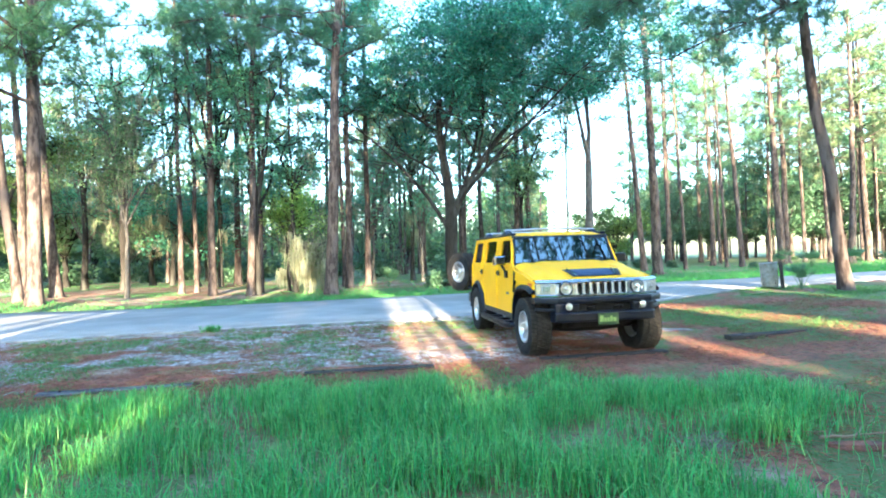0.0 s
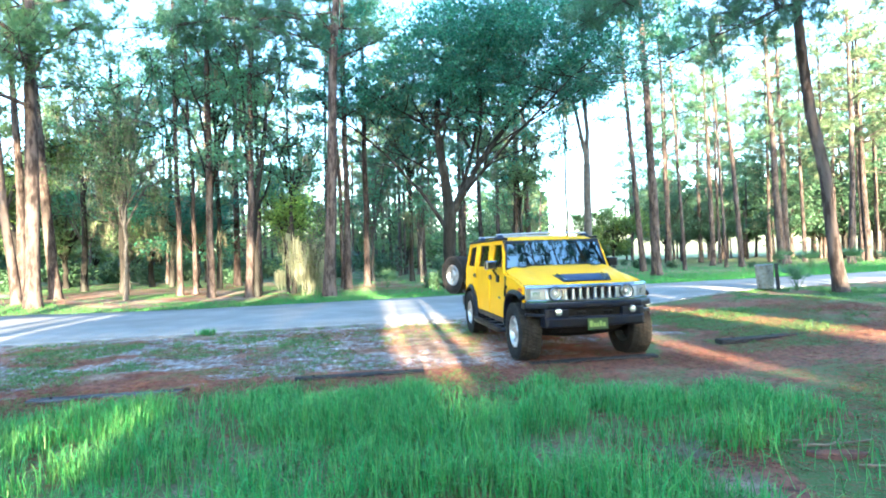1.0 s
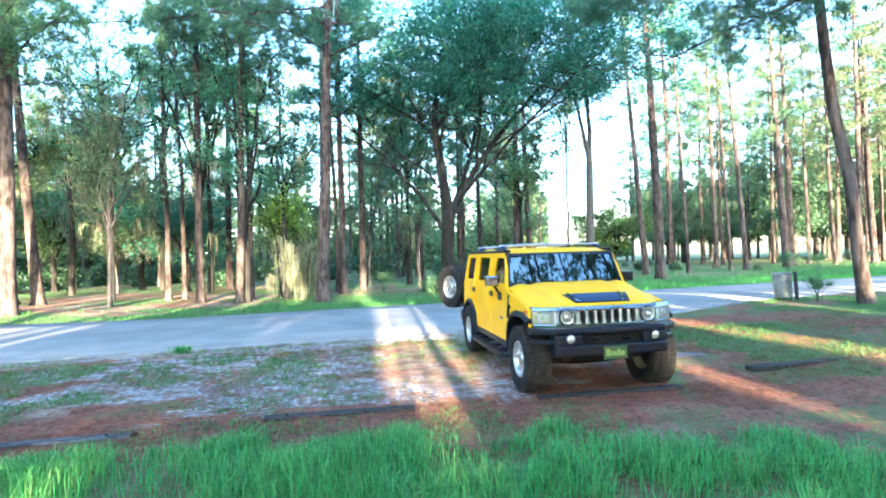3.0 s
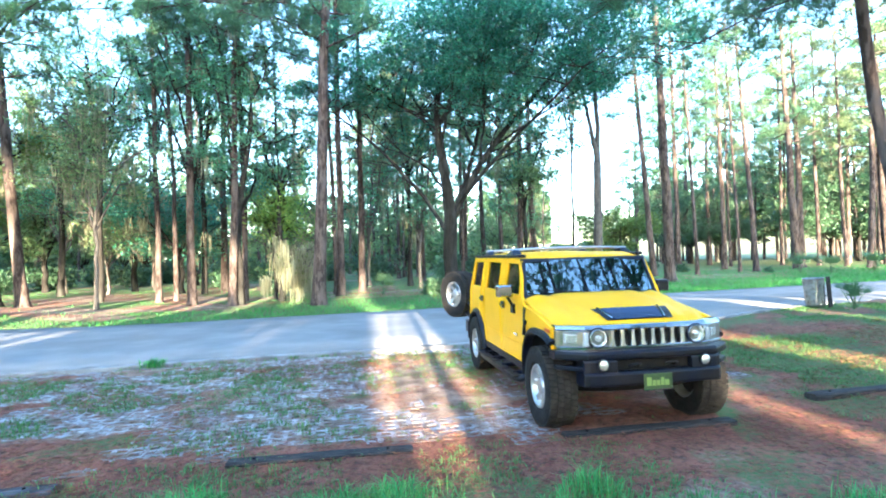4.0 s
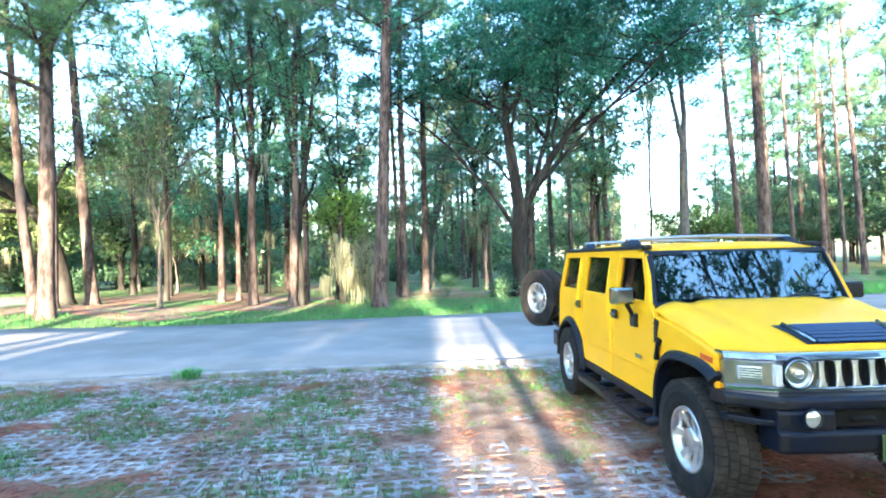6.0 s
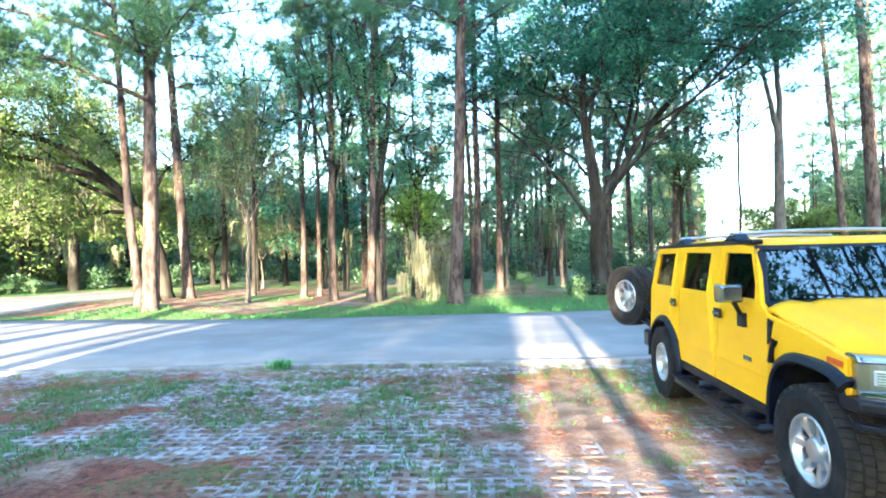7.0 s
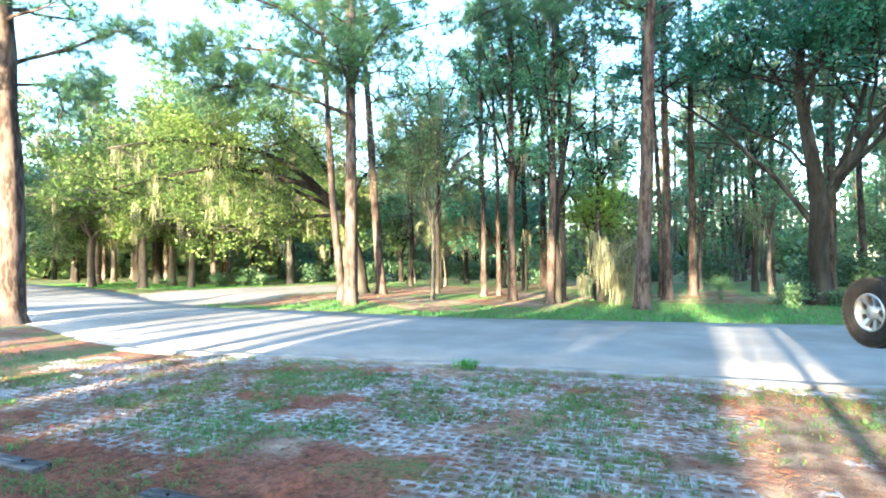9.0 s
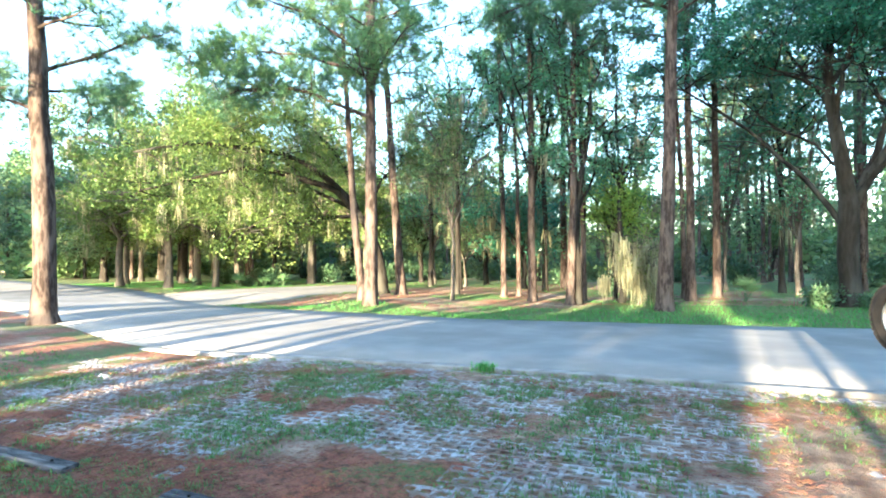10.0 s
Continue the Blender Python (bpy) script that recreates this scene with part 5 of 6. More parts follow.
        tube(g, [(s * 0.86, -1.0, 0.42), (s * 0.99, -0.94, 0.375), (s * 1.04, -0.8, 0.365), (s * 1.04, 0.0, 0.365), (s * 1.04, 0.85, 0.365), (s * 0.99, 0.98, 0.375), (s * 0.86, 1.03, 0.42)], [0.042] * 7, 12)
        part("step_tube", g, K, car, "black tubular side step", smooth=True)
        for y in (-0.7, -0.2, 0.3, 0.75):
            bevel(part("step_bracket", block(s * 0.80, s * 1.03, y - 0.04, y + 0.04, 0.385, 0.43), K, car), 0.006)
            bevel(part("step_pad", block(s * 0.985, s * 1.085, y - 0.235, y + 0.235, 0.40, 0.412), K, car), 0.004)
        # mirror
        mir = empty_part("door_mirror", d, Matrix.Translation((s * 1.075, -0.59, 1.42)))
        rows = []
        for y, k in ((-0.085, 0.72), (-0.06, 0.95), (0.0, 1.0), (0.05, 1.0)):
            rows.append([(s * 0.0 + 0.1 * k * cx, y, 0.078 * k * cz) for cx, cz in ((-1, -0.8), (-0.85, -1), (0.85, -1), (1, -0.8), (1, 0.8), (0.85, 1), (-0.85, 1), (-1, 0.8))])
        part("mirror_shell", loft(rows), M["chrome"] if s < 0 else K, mir, "chrome mirror cap" if s < 0 else "black mirror cap", smooth=False)
        g = Geo()
        tube(g, [(-s * 0.03, -0.02, -0.07), (-s * 0.08, 0.02, -0.14), (-s * 0.12, 0.04, -0.2)], [0.022, 0.02, 0.022], 8)
        part("mirror_arm", g, K, mir)
        bevel(part("mirror_foot", block(-s * 0.10, -s * 0.145, -0.02, 0.10, -0.29, -0.17), K, mir), 0.01)
        # fender vent, bonnet latch, marker lamp, badge
        vent = [(-1.07, 1.235), (-0.985, 1.25), (-0.985, 1.05), (-1.02, 1.07)]
        part("wing_vent", slab(vent, s, 0.012, proud=0.004), K, car)
        for i in range(4):
            bevel(part("vent_slat", block(s * 0.957, s * 0.968, -1.05 + 0.012 * i, -0.99, 1.205 - 0.04 * i, 1.217 - 0.04 * i), K, car), 0.002)
        g = Geo()
        tube(g, [(s * 0.965, -1.11, 1.10), (s * 0.985, -1.10, 1.04), (s * 0.98, -1.07, 0.98), (s * 0.97, -1.05, 0.93)], [0.03, 0.018, 0.02, 0.03], 8)
        part("bonnet_latch", g, K, car, "black rubber bonnet latch", smooth=True)
        bevel(part("side_marker", slab([(-1.90, 1.045), (-1.90, 1.085), (-1.74, 1.095), (-1.74, 1.055)], s, 0.015, proud=0.006), M["amber"], car, "amber side marker lamp"), 0.004)
        part("badge", slab([(-0.72, 0.86), (-0.72, 0.895), (-0.58, 0.895), (-0.58, 0.86)], s, 0.006, proud=0.004), M["chrome"], car)
        part("body_seam", slab([(-0.96, 0.775), (-0.96, 0.785), (1.02, 0.785), (1.02, 0.775)], s, 0.004, proud=0.003), M["paint"], car)

    # tub: dark inner body and floor, tail panel
    part("inner_body", block(-0.88, 0.88, -0.95, 2.08, 0.45, 1.08), M["dark_in"], car)
    part("nose_box", block(-0.58, 0.58, -2.0, -1.0, 0.64, 1.08), M["dark_in"], car)
    bevel(part("tail_panel", block(-0.90, 0.90, 2.085, 2.13, 0.72, 1.34), P, car), 0.01)
    bevel(part("tail_gate_frame", loft([[(-0.86, 2.10, 1.345), (-0.80, 2.06, 1.345), (-0.76, 2.0, 1.84), (-0.80, 2.05, 1.84)]] + [[(-0.70, 2.12, 1.345), (-0.70, 2.07, 1.345), (-0.66, 2.0, 1.84), (-0.66, 2.05, 1.84)]]), P, car))
    bevel(part("tail_gate_frame", loft([[(0.86, 2.10, 1.345), (0.80, 2.06, 1.345), (0.76, 2.0, 1.84), (0.80, 2.05, 1.84)]] + [[(0.70, 2.12, 1.345), (0.70, 2.07, 1.345), (0.66, 2.0, 1.84), (0.66, 2.05, 1.84)]]), P, car))
    tw = part("tail_window", loft([[(-0.70, 2.11, 1.345), (0.70, 2.11, 1.345)], [(-0.66, 2.03, 1.84), (0.66, 2.03, 1.84)]], close=False), M["glass"], car, "dark tinted glass")
    tw.visible_shadow = False
    bevel(part("rear_bumper", block(-1.0, 1.0, 2.10, 2.34, 0.52, 0.74), K, car), 0.03, 3)

    # roof: yellow, gently crowned, with dark gutter strips
    rows = []
    for y, zz in ((-0.63, 1.80), (-0.55, 1.85), (-0.3, 1.895), (0.8, 1.915), (1.7, 1.895), (2.02, 1.86), (2.07, 1.80)):
        rows.append([(x * 0.845, y, zz - (0.045 if abs(x) == 1 else 0.012 if abs(x) > 0.7 else 0.0)) for x in (-1, -0.85, -0.4, 0, 0.4, 0.85, 1)] + [(0.845, y, 1.795), (-0.845, y, 1.795)])
    part("roof", loft(rows), P, car)
    for s in (-1, 1):
        bevel(part("roof_gutter", block(s * 0.76, s * 0.858, -0.56, 2.06, 1.836, 1.878), K, car, "black roof edge trim"), 0.012)
    bevel(part("screen_header", loft([[(-0.83, -0.665, 1.782), (0.83, -0.665, 1.782), (0.83, -0.62, 1.825), (-0.83, -0.62, 1.825)], [(-0.83, -0.60, 1.775), (0.83, -0.60, 1.775), (0.83, -0.56, 1.815), (-0.83, -0.56, 1.815)]]), K, car), 0.008)

    # windscreen, pillars, wipers
    ws = part("windscreen", loft([[(-0.87, -0.81, 1.375), (-0.4, -0.86, 1.375), (0, -0.875, 1.375), (0.4, -0.86, 1.375), (0.87, -0.81, 1.375)], [(-0.80, -0.63, 1.80), (-0.4, -0.655, 1.80), (0, -0.665, 1.80), (0.4, -0.655, 1.80), (0.80, -0.63, 1.80)]], close=False), M["windscreen"], car, "windscreen mirroring trees and sky", smooth=True)
    ws.visible_shadow = False
    for s in (-1, 1):
        a = [(s * 0.93, -0.80, 1.345), (s * 0.865, -0.855, 1.35), (s * 0.85, -0.80, 1.35)]
        b = [(s * 0.855, -0.585, 1.83), (s * 0.795, -0.645, 1.82), (s * 0.79, -0.58, 1.82)]
        bevel(part("screen_pillar", loft([a, b]), K, car, "black windscreen pillar"), 0.006)
        g = Geo()
        tube(g, [(s * 0.15 + 0.1, -0.93, 1.375), (s * 0.3, -0.90, 1.405), (s * 0.66, -0.86, 1.425)], [0.012, 0.01, 0.006], 6)
        part("wiper", g, K, car)
    bevel(part("cowl", loft([[(-0.88, -0.97, 1.31), (0.88, -0.97, 1.31), (0.88, -0.80, 1.375), (-0.88, -0.80, 1.375)], [(-0.88, -0.97, 1.25), (0.88, -0.97, 1.25), (0.88, -0.80, 1.28), (-0.88, -0.80, 1.28)]]), K, car))

    # bonnet: raised middle, high rear corners, sloping nose
    def hood_z(x, y):
        base = float(np.interp(y, [-2.10, -2.0, -1.7, -1.3, -0.92], [1.105, 1.15, 1.235, 1.31, 1.365]))
        dome = 0.028 * float(ease((0.60 - abs(x)) / 0.10)) * float(ease((y + 2.08) / 0.25))
        corner = 0.02 * float(ease((abs(x) - 0.62) / 0.12)) * float(ease((y + 1.22) / 0.22)) * float(ease((0.92 - abs(x)) / 0.05))
        edge = -0.065 * float(ease((abs(x) - 0.74) / 0.18)) * (1 - 0.35 * float(ease((y + 1.2) / 0.2)))
        return base + dome + corner + edge
    ys = [-2.10, -2.05, -1.98, -1.85, -1.7, -1.5, -1.3, -1.22, -1.15, -1.08, -1.0, -0.92]
    xs_ = [-0.925, -0.90, -0.86, -0.80, -0.74, -0.68, -0.62, -0.58, -0.54, -0.45, -0.2, 0, 0.2, 0.45, 0.54, 0.58, 0.62, 0.68, 0.74, 0.80, 0.86, 0.90, 0.925]
    nose = lambda x: 0.045 * abs(x) ** 2 + 0.12 * float(ease((abs(x) - 0.66) / 0.26))
    rows = [[(x * (0.955 + 0.045 * (y + 2.1) / 1.2), y + nose(x) * float(ease((-1.6 - y) / 0.45)), hood_z(x, y)) for x in xs_] for y in ys]
    hood = part("bonnet", loft(rows, close=False), P, car, "yellow bonnet with raised middle and vent", smooth=True)
    so = hood.modifiers.new("thickness", "SOLIDIFY")
    so.thickness, so.offset = 0.03, -1
    # bonnet vent: black slats in a tapered surround with bright side bars
    def vent_pt(u, v):
        y = -1.985 + 0.27 * v
        x = u * (0.30 + 0.06 * v)
        return (x, y, hood_z(0, y))
    bm = loft([[(x, y, z + 0.006) for x, y, z in (vent_pt(u, v) for u in (-1.2, -0.7, 0, 0.7, 1.28))] for v in (0, 0.5, 1)], close=False)
    part("bonnet_vent", bm, K, hood, "black bonnet vent with slats")
    for i in range(6):
        v = 0.10 + i * 0.155
        x, y, z = vent_pt(0.88, v)
        sl = loft([[(sx, y - 0.014, z + 0.009), (sx, y + 0.009, z + 0.024), (sx, y + 0.013, z + 0.018), (sx, y - 0.01, z + 0.004)] for sx in (-x, x)])
        part("slat", sl, M["slat"], hood)
    for s in (-1, 1):
        a, b = vent_pt(s * 0.98, 0.02), vent_pt(s * 0.98, 0.98)
        g = Geo()
        tube(g, [(a[0], a[1], a[2] + 0.016), (b[0], b[1], b[2] + 0.016)], [0.014, 0.014], 8)
        part("vent_bar", g, M["chrome"], hood, "chrome bar", smooth=True)

    # chrome front: surround, seven slots, lamps
    front_prof = lambda x: -2.155 + 0.045 * abs(x) ** 2 + (0.12 * float(ease((abs(x) - 0.66) / 0.26)))
    gx_ = [-0.93, -0.90, -0.80, -0.67, -0.42, -0.2, 0, 0.2, 0.42, 0.67, 0.80, 0.90, 0.93]
    def bar(z0, z1, out0, out1, xs2, depth=0.10):
        rows = [[(x, front_prof(x) - out0, z0), (x, front_prof(x) - out1, z1), (x, front_prof(x) + depth, z1), (x, front_prof(x) + depth, z0)] for x in xs2]
        return loft(rows)
    bevel(part("grille_top", bar(1.092, 1.138, 0.0, -0.03, gx_, 0.14), M["chrome"], car, "chrome upper grille lip"), 0.012, 3)
    bevel(part("grille_base", bar(0.885, 0.925, 0.0, 0.0, gx_), M["chrome"], car), 0.008)
    part("grille_back", bar(0.92, 1.09, -0.07, -0.07, gx_[3:-3], 0.09), M["dark_in"], car)
    for s in (-1, 1):
        bevel(part("lamp_panel", loft([[(s * x, front_prof(x) + 0.02, 0.922), (s * x, front_prof(x) + 0.02, 1.088), (s * x, front_prof(x) + 0.10, 1.088), (s * x, front_prof(x) + 0.10, 0.922)] for x in (0.40, 0.54, 0.67, 0.74, 0.80, 0.87, 0.93)]), M["satin"], car, "chrome lamp surround"))
        bevel(part("corner_lamp", loft([[(s * x, front_prof(x) + 0.005, 0.962), (s * x, front_prof(x) + 0.005, 1.052), (s * x, front_prof(x) + 0.03, 1.052), (s * x, front_prof(x) + 0.03, 0.962)] for x in (0.745, 0.78, 0.82, 0.855)]), M["clear_lens"], car, "ribbed clear corner lamp"), 0.006)
        for i in range(5):
            z = 0.972 + i * 0.016
            part("lens_rib", loft([[(s * x, front_prof(x) - 0.006, z), (s * x, front_prof(x) - 0.006, z + 0.006), (s * x, front_prof(x) + 0.002, z + 0.006), (s * x, front_prof(x) + 0.002, z)] for x in (0.752, 0.80, 0.848)]), M["chrome"], car)
        hl = empty_part("headlamp", car, Matrix.Translation((s * 0.54, front_prof(0.54) + 0.01, 1.012)) @ Matrix.Rotation(radians(90), 4, "Z"))
        part("lamp_bezel", ring([(0.0, 0.094), (-0.02, 0.094), (-0.024, 0.088), (-0.018, 0.083), (0.02, 0.078)], 28), M["chrome"], hl, smooth=True)
        part("lamp_well", ring([(0.006, 0.108), (-0.012, 0.106), (-0.013, 0.095), (0.0, 0.094)], 28), K, hl)
        part("lamp_bowl", ring([(-0.012, 0.083), (0.004, 0.076), (0.02, 0.055), (0.026, 0.03), (0.028, 0.0)], 28), M["bulb"], hl, "round clear headlamp lens", smooth=True)
        part("lamp_eye", ring([(0.02, 0.03), (-0.02, 0.03), (-0.028, 0.018), (-0.03, 0.0)], 16), M["bulb"], hl, smooth=True)
        bevel(part("lamp_side", block(s * 0.645, s * 0.69, front_prof(0.66) - 0.012, front_prof(0.66) + 0.05, 0.935, 1.07), M["clear_lens"], car), 0.008)
    for i in range(8):
        x = -0.385 + i * 0.11
        a = [(x - 0.03, front_prof(x) + 0.07, 0.92), (x - 0.026, front_prof(x) - 0.004, 0.92), (x + 0.026, front_prof(x) - 0.004, 0.92), (x + 0.03, front_prof(x) + 0.07, 0.92)]
        rows = []
        for zz, k in ((0.92, 1.4), (0.945, 0.95), (0.975, 0.76), (1.005, 0.7), (1.035, 0.74), (1.065, 0.86), (1.09, 1.15)):
            rows.append([(x + (p[0] - x) * k, p[1] + (0.02 * (zz - 0.92) / 0.17 if j in (1, 2) else 0), zz) for j, p in enumerate(a)])
        bevel(part("grille_bar", loft(rows), M["satin"], car, "chrome grille bar"), 0.01, 3)

    # bumper, with fog lamps, tow eyes and plate
    bx = [-0.965, -0.945, -0.88, -0.70, -0.40, 0, 0.40, 0.70, 0.88, 0.945, 0.965]
    bp = lambda x: -2.30 + 0.05 * abs(x) ** 2 + 0.20 * float(ease((abs(x) - 0.68) / 0.34))
    def bump_bar(z0, z1, out, xs2, back=0.22):
        return loft([[(x, bp(x) + out + 0.015, z0), (x, bp(x) + out, z0 + 0.02), (x, bp(x) + out, z1 - 0.02), (x, bp(x) + out + 0.02, z1), (x, bp(x) + back, z1), (x, bp(x) + back, z0)] for x in xs2])
    bevel(part("bumper_upper", bump_bar(0.80, 0.888, 0.035, bx), K, car, "black front bumper"), 0.01, 3)
    bevel(part("bumper_lower", bump_bar(0.545, 0.69, 0.01, [-0.745, -0.70, -0.6, -0.40, 0, 0.40, 0.6, 0.70, 0.745]), K, car), 0.02, 3)
    for s in (-1, 1):
        bevel(part("bumper_end", bump_bar(0.66, 0.812, 0.03, [s * v for v in (0.40, 0.55, 0.68, 0.74)]), K, car), 0.01)
        bevel(part("bumper_corner", loft([[(s * x, bp(x) + 0.05, 0.70), (s * x, bp(x) + 0.05, 0.74), (s * x, bp(x) + 0.14, 0.74), (s * x, bp(x) + 0.14, 0.70)] for x in (0.66, 0.80, 0.91, 0.95)]), K, car), 0.008)
        fg = empty_part("fog_lamp", car, Matrix.Translation((s * 0.55, bp(0.55) + 0.028, 0.765)) @ Matrix.Rotation(radians(90), 4, "Z"))
        part("fog_rim", ring([(0.0, 0.062), (-0.02, 0.062), (-0.024, 0.054), (-0.01, 0.05)], 24), K, fg)
        part("fog_lens", ring([(-0.012, 0.052), (-0.02, 0.035), (-0.023, 0.0)], 24), M["bulb"], fg, "round clear fog lamp", smooth=True)
        g = Geo()
        tube(g, [(s * 0.16, bp(0.2) + 0.13, 0.72), (s * 0.15, bp(0.2) + 0.05, 0.75), (s * 0.20, bp(0.2) + 0.035, 0.76), (s * 0.25, bp(0.2) + 0.05, 0.75), (s * 0.24, bp(0.2) + 0.13, 0.72)], [0.014] * 5, 8)
        part("tow_eye", g, M["dark_in"], car, smooth=True)
    part("bumper_recess", block(-0.45, 0.45, -2.19, -2.10, 0.66, 0.84), M["dark_in"], car)
    bevel(part("skid_plate", loft([[(-0.45, -2.2, 0.56), (0.45, -2.2, 0.56), (0.45, -2.18, 0.52), (-0.45, -2.18, 0.52)], [(-0.42, -1.9, 0.46), (0.42, -1.9, 0.46), (0.42, -1.9, 0.42), (-0.42, -1.9, 0.42)]]), M["dark_in"], car))
    pl = bevel(part("number_plate", block(-0.152, 0.152, -2.312, -2.303, 0.51, 0.665), M["plate"], car, "green plate with pale lettering"), 0.004)
    for x, w, h in ((-0.125, 0.05, 0.085), (-0.065, 0.036, 0.055), (-0.02, 0.036, 0.055), (0.025, 0.036, 0.08), (0.07, 0.044, 0.055)):
        part("plate_bar", block(x, x + w, -2.3165, -2.3125, 0.545, 0.545 + h), M["plate_dark"], pl)
    part("plate_frame", loft([[(-0.16, -2.315, 0.502), (0.16, -2.315, 0.502), (0.16, -2.302, 0.502), (-0.16, -2.302, 0.502)], [(-0.16, -2.315, 0.512), (0.16, -2.315, 0.512), (0.16, -2.302, 0.512), (-0.16, -2.302, 0.512)]]), M["chrome"], pl)
    # axles, arms and chassis seen below
    for y in (FY, RY):
        g = Geo()
        tube(g, [(-0.8, y, HZ), (-0.2, y, HZ - 0.02), (0.2, y, HZ - 0.02), (0.8, y, HZ)], [0.06, 0.09, 0.09, 0.06], 10)
        part("axle", g, M["dark_in"], car)
    for s in (-1, 1):
        part("chassis_rail", block(s * 0.38, s * 0.5, -1.85, 2.1, 0.42, 0.54), M["dark_in"], car)

    # wheels
    for nm, s, y, steer in (("wheel", -1, FY, 0), ("wheel", 1, FY, 0), ("wheel", -1, RY, 0), ("wheel", 1, RY, 0)):
        w = empty_part(nm, car, Matrix.Translation((s * 0.855, y, HZ)), "alloy wheel with black off-road tyre")
        wheel_parts(w, s)
    # spare wheel on its carrier, swung out past the rear corner
    carrier = empty_part("spare_wheel", car, Matrix.Translation((-0.99, 2.90, 1.16)) @ Matrix.Rotation(radians(24), 4, "Z"), "spare wheel on an opened swing carrier")
    wheel_parts(carrier, -1)
    g = Geo()
    tube(g, [(-0.90, 2.16, 0.78), (-0.90, 2.42, 0.80), (-0.93, 2.75, 0.86), (-0.97, 2.84, 1.16)], [0.04] * 4, 8)
    tube(g, [(-0.88, 2.14, 0.92), (-0.88, 2.36, 0.98), (-0.95, 2.78, 1.14)], [0.032] * 3, 8)
    part("spare_carrier", g, K, car, "black swing-out wheel carrier", smooth=True)

    # roof rack: two cross bars on feet
    for y in (-0.12, 1.22):
        bar_rows = [[(x, y - 0.045, z), (x, y - 0.015, z + 0.022), (x, y + 0.03, z + 0.02), (x, y + 0.045, z), (x, y, z - 0.016)] for x, z in ((-0.84, 1.935), (-0.4, 1.95), (0, 1.955), (0.4, 1.95), (0.84, 1.935))]
        bevel(part("rack_cross_bar", loft(bar_rows), M["alloy"], car, "silver roof rack cross bar"), 0.006)
        for s in (-1, 1):
            bevel(part("rack_foot", loft([[(s * 0.72, y - 0.15, 1.88), (s * 0.86, y - 0.15, 1.88), (s * 0.86, y + 0.15, 1.88), (s * 0.72, y + 0.15, 1.88)], [(s * 0.73, y - 0.06, 1.94), (s * 0.82, y - 0.06, 1.94), (s * 0.82, y + 0.06, 1.94), (s * 0.73, y + 0.06, 1.94)]]), K, car, "black rack foot"), 0.012)
    g = Geo()
    tube(g, [(-0.72, -0.05, 1.89), (-0.73, 0.05, 2.0), (-0.735, 0.1, 2.06)], [0.008, 0.004, 0.003], 6)
    part("aerial", g, K, car)

    # cabin
    bevel(part("dashboard", block(-0.80, 0.80, -0.80, -0.42, 1.05, 1.36), M["dark_in"], car), 0.04, 3)
    for x in (-0.40, 0.40):
        st = empty_part("front_seat", car, Matrix.Translation((x, 0.15, 0.0)), "dark leather front seat")
        bevel(part("seat_cushion", block(-0.26, 0.26, -0.25, 0.30, 1.08, 1.14), M["seat"], st), 0.03, 3)
        bevel(part("seat_back", loft([[(-0.25, 0.22, 1.12), (0.25, 0.22, 1.12), (0.25, 0.36, 1.12), (-0.25, 0.36, 1.12)], [(-0.21, 0.36, 1.58), (0.21, 0.36, 1.58), (0.21, 0.45, 1.58), (-0.21, 0.45, 1.58)]]), M["seat"], st), 0.03, 3)
        bevel(part("headrest", block(-0.13, 0.13, 0.37, 0.46, 1.60, 1.76), M["seat"], st), 0.03, 3)
    bevel(part("rear_bench", loft([[(-0.68, 1.15, 1.1), (0.68, 1.15, 1.1), (0.68, 1.30, 1.1), (-0.68, 1.30, 1.1)], [(-0.66, 1.30, 1.6), (0.66, 1.30, 1.6), (0.66, 1.40, 1.6), (-0.66, 1.40, 1.6)]]), M["seat"], car), 0.03, 3)
    g = Geo()
    th = np.linspace(0, 2 * np.pi, 25)
    tube(g, np.stack([0.40 + 0.19 * np.cos(th), -0.38 + 0.07 * np.sin(th), 1.36 + 0.17 * np.sin(th)], 1), [0.016] * 25, 8, cap=False)
    part("steering_wheel", g, M["dark_in"], car, smooth=True)
    return car


build_car()

# ---- wheel stops, bin, palmetto, cones, sticks ----
def wheel_stop(x0, y0, x1, y1, seed, sunk=0.025, wood="timber", label="dark weathered timber wheel stop lying in pine needles"):
    rng = np.random.default_rng(seed)
    ln = math.hypot(x1 - x0, y1 - y0)
    mx, my = (x0 + x1) / 2, (y0 + y1) / 2
    ob = thing("wheel_stop", label, "wheel stop", "wheel stops of the parking bay", pose(mx, my, float(ground_z(mx, my)) - sunk, 0, rng.uniform(-0.6, 0.6), math.degrees(math.atan2(y1 - y0, x1 - x0))))
    rows = []
    for i in range(9):
        x = -ln / 2 + ln * i / 8
        j = rng.uniform(-0.004, 0.004, 4)
        rows.append([(x, -0.085 + j[0], -0.05), (x, -0.083 + j[1], 0.052), (x, -0.068, 0.066 + j[2]), (x, 0.068, 0.066 + j[3]), (x, 0.083, 0.052), (x, 0.085, -0.05)])
    part("beam", loft(rows), M[wood], ob)
    for x in (-ln * 0.36, ln * 0.36):
        bm = bmesh.new()
        bmesh.ops.create_cone(bm, cap_ends=True, segments=10, radius1=0.014, radius2=0.012, depth=0.02, matrix=Matrix.Translation((x, 0, 0.072)))
        part("anchor_pin", bm, M["dark_in"], ob)


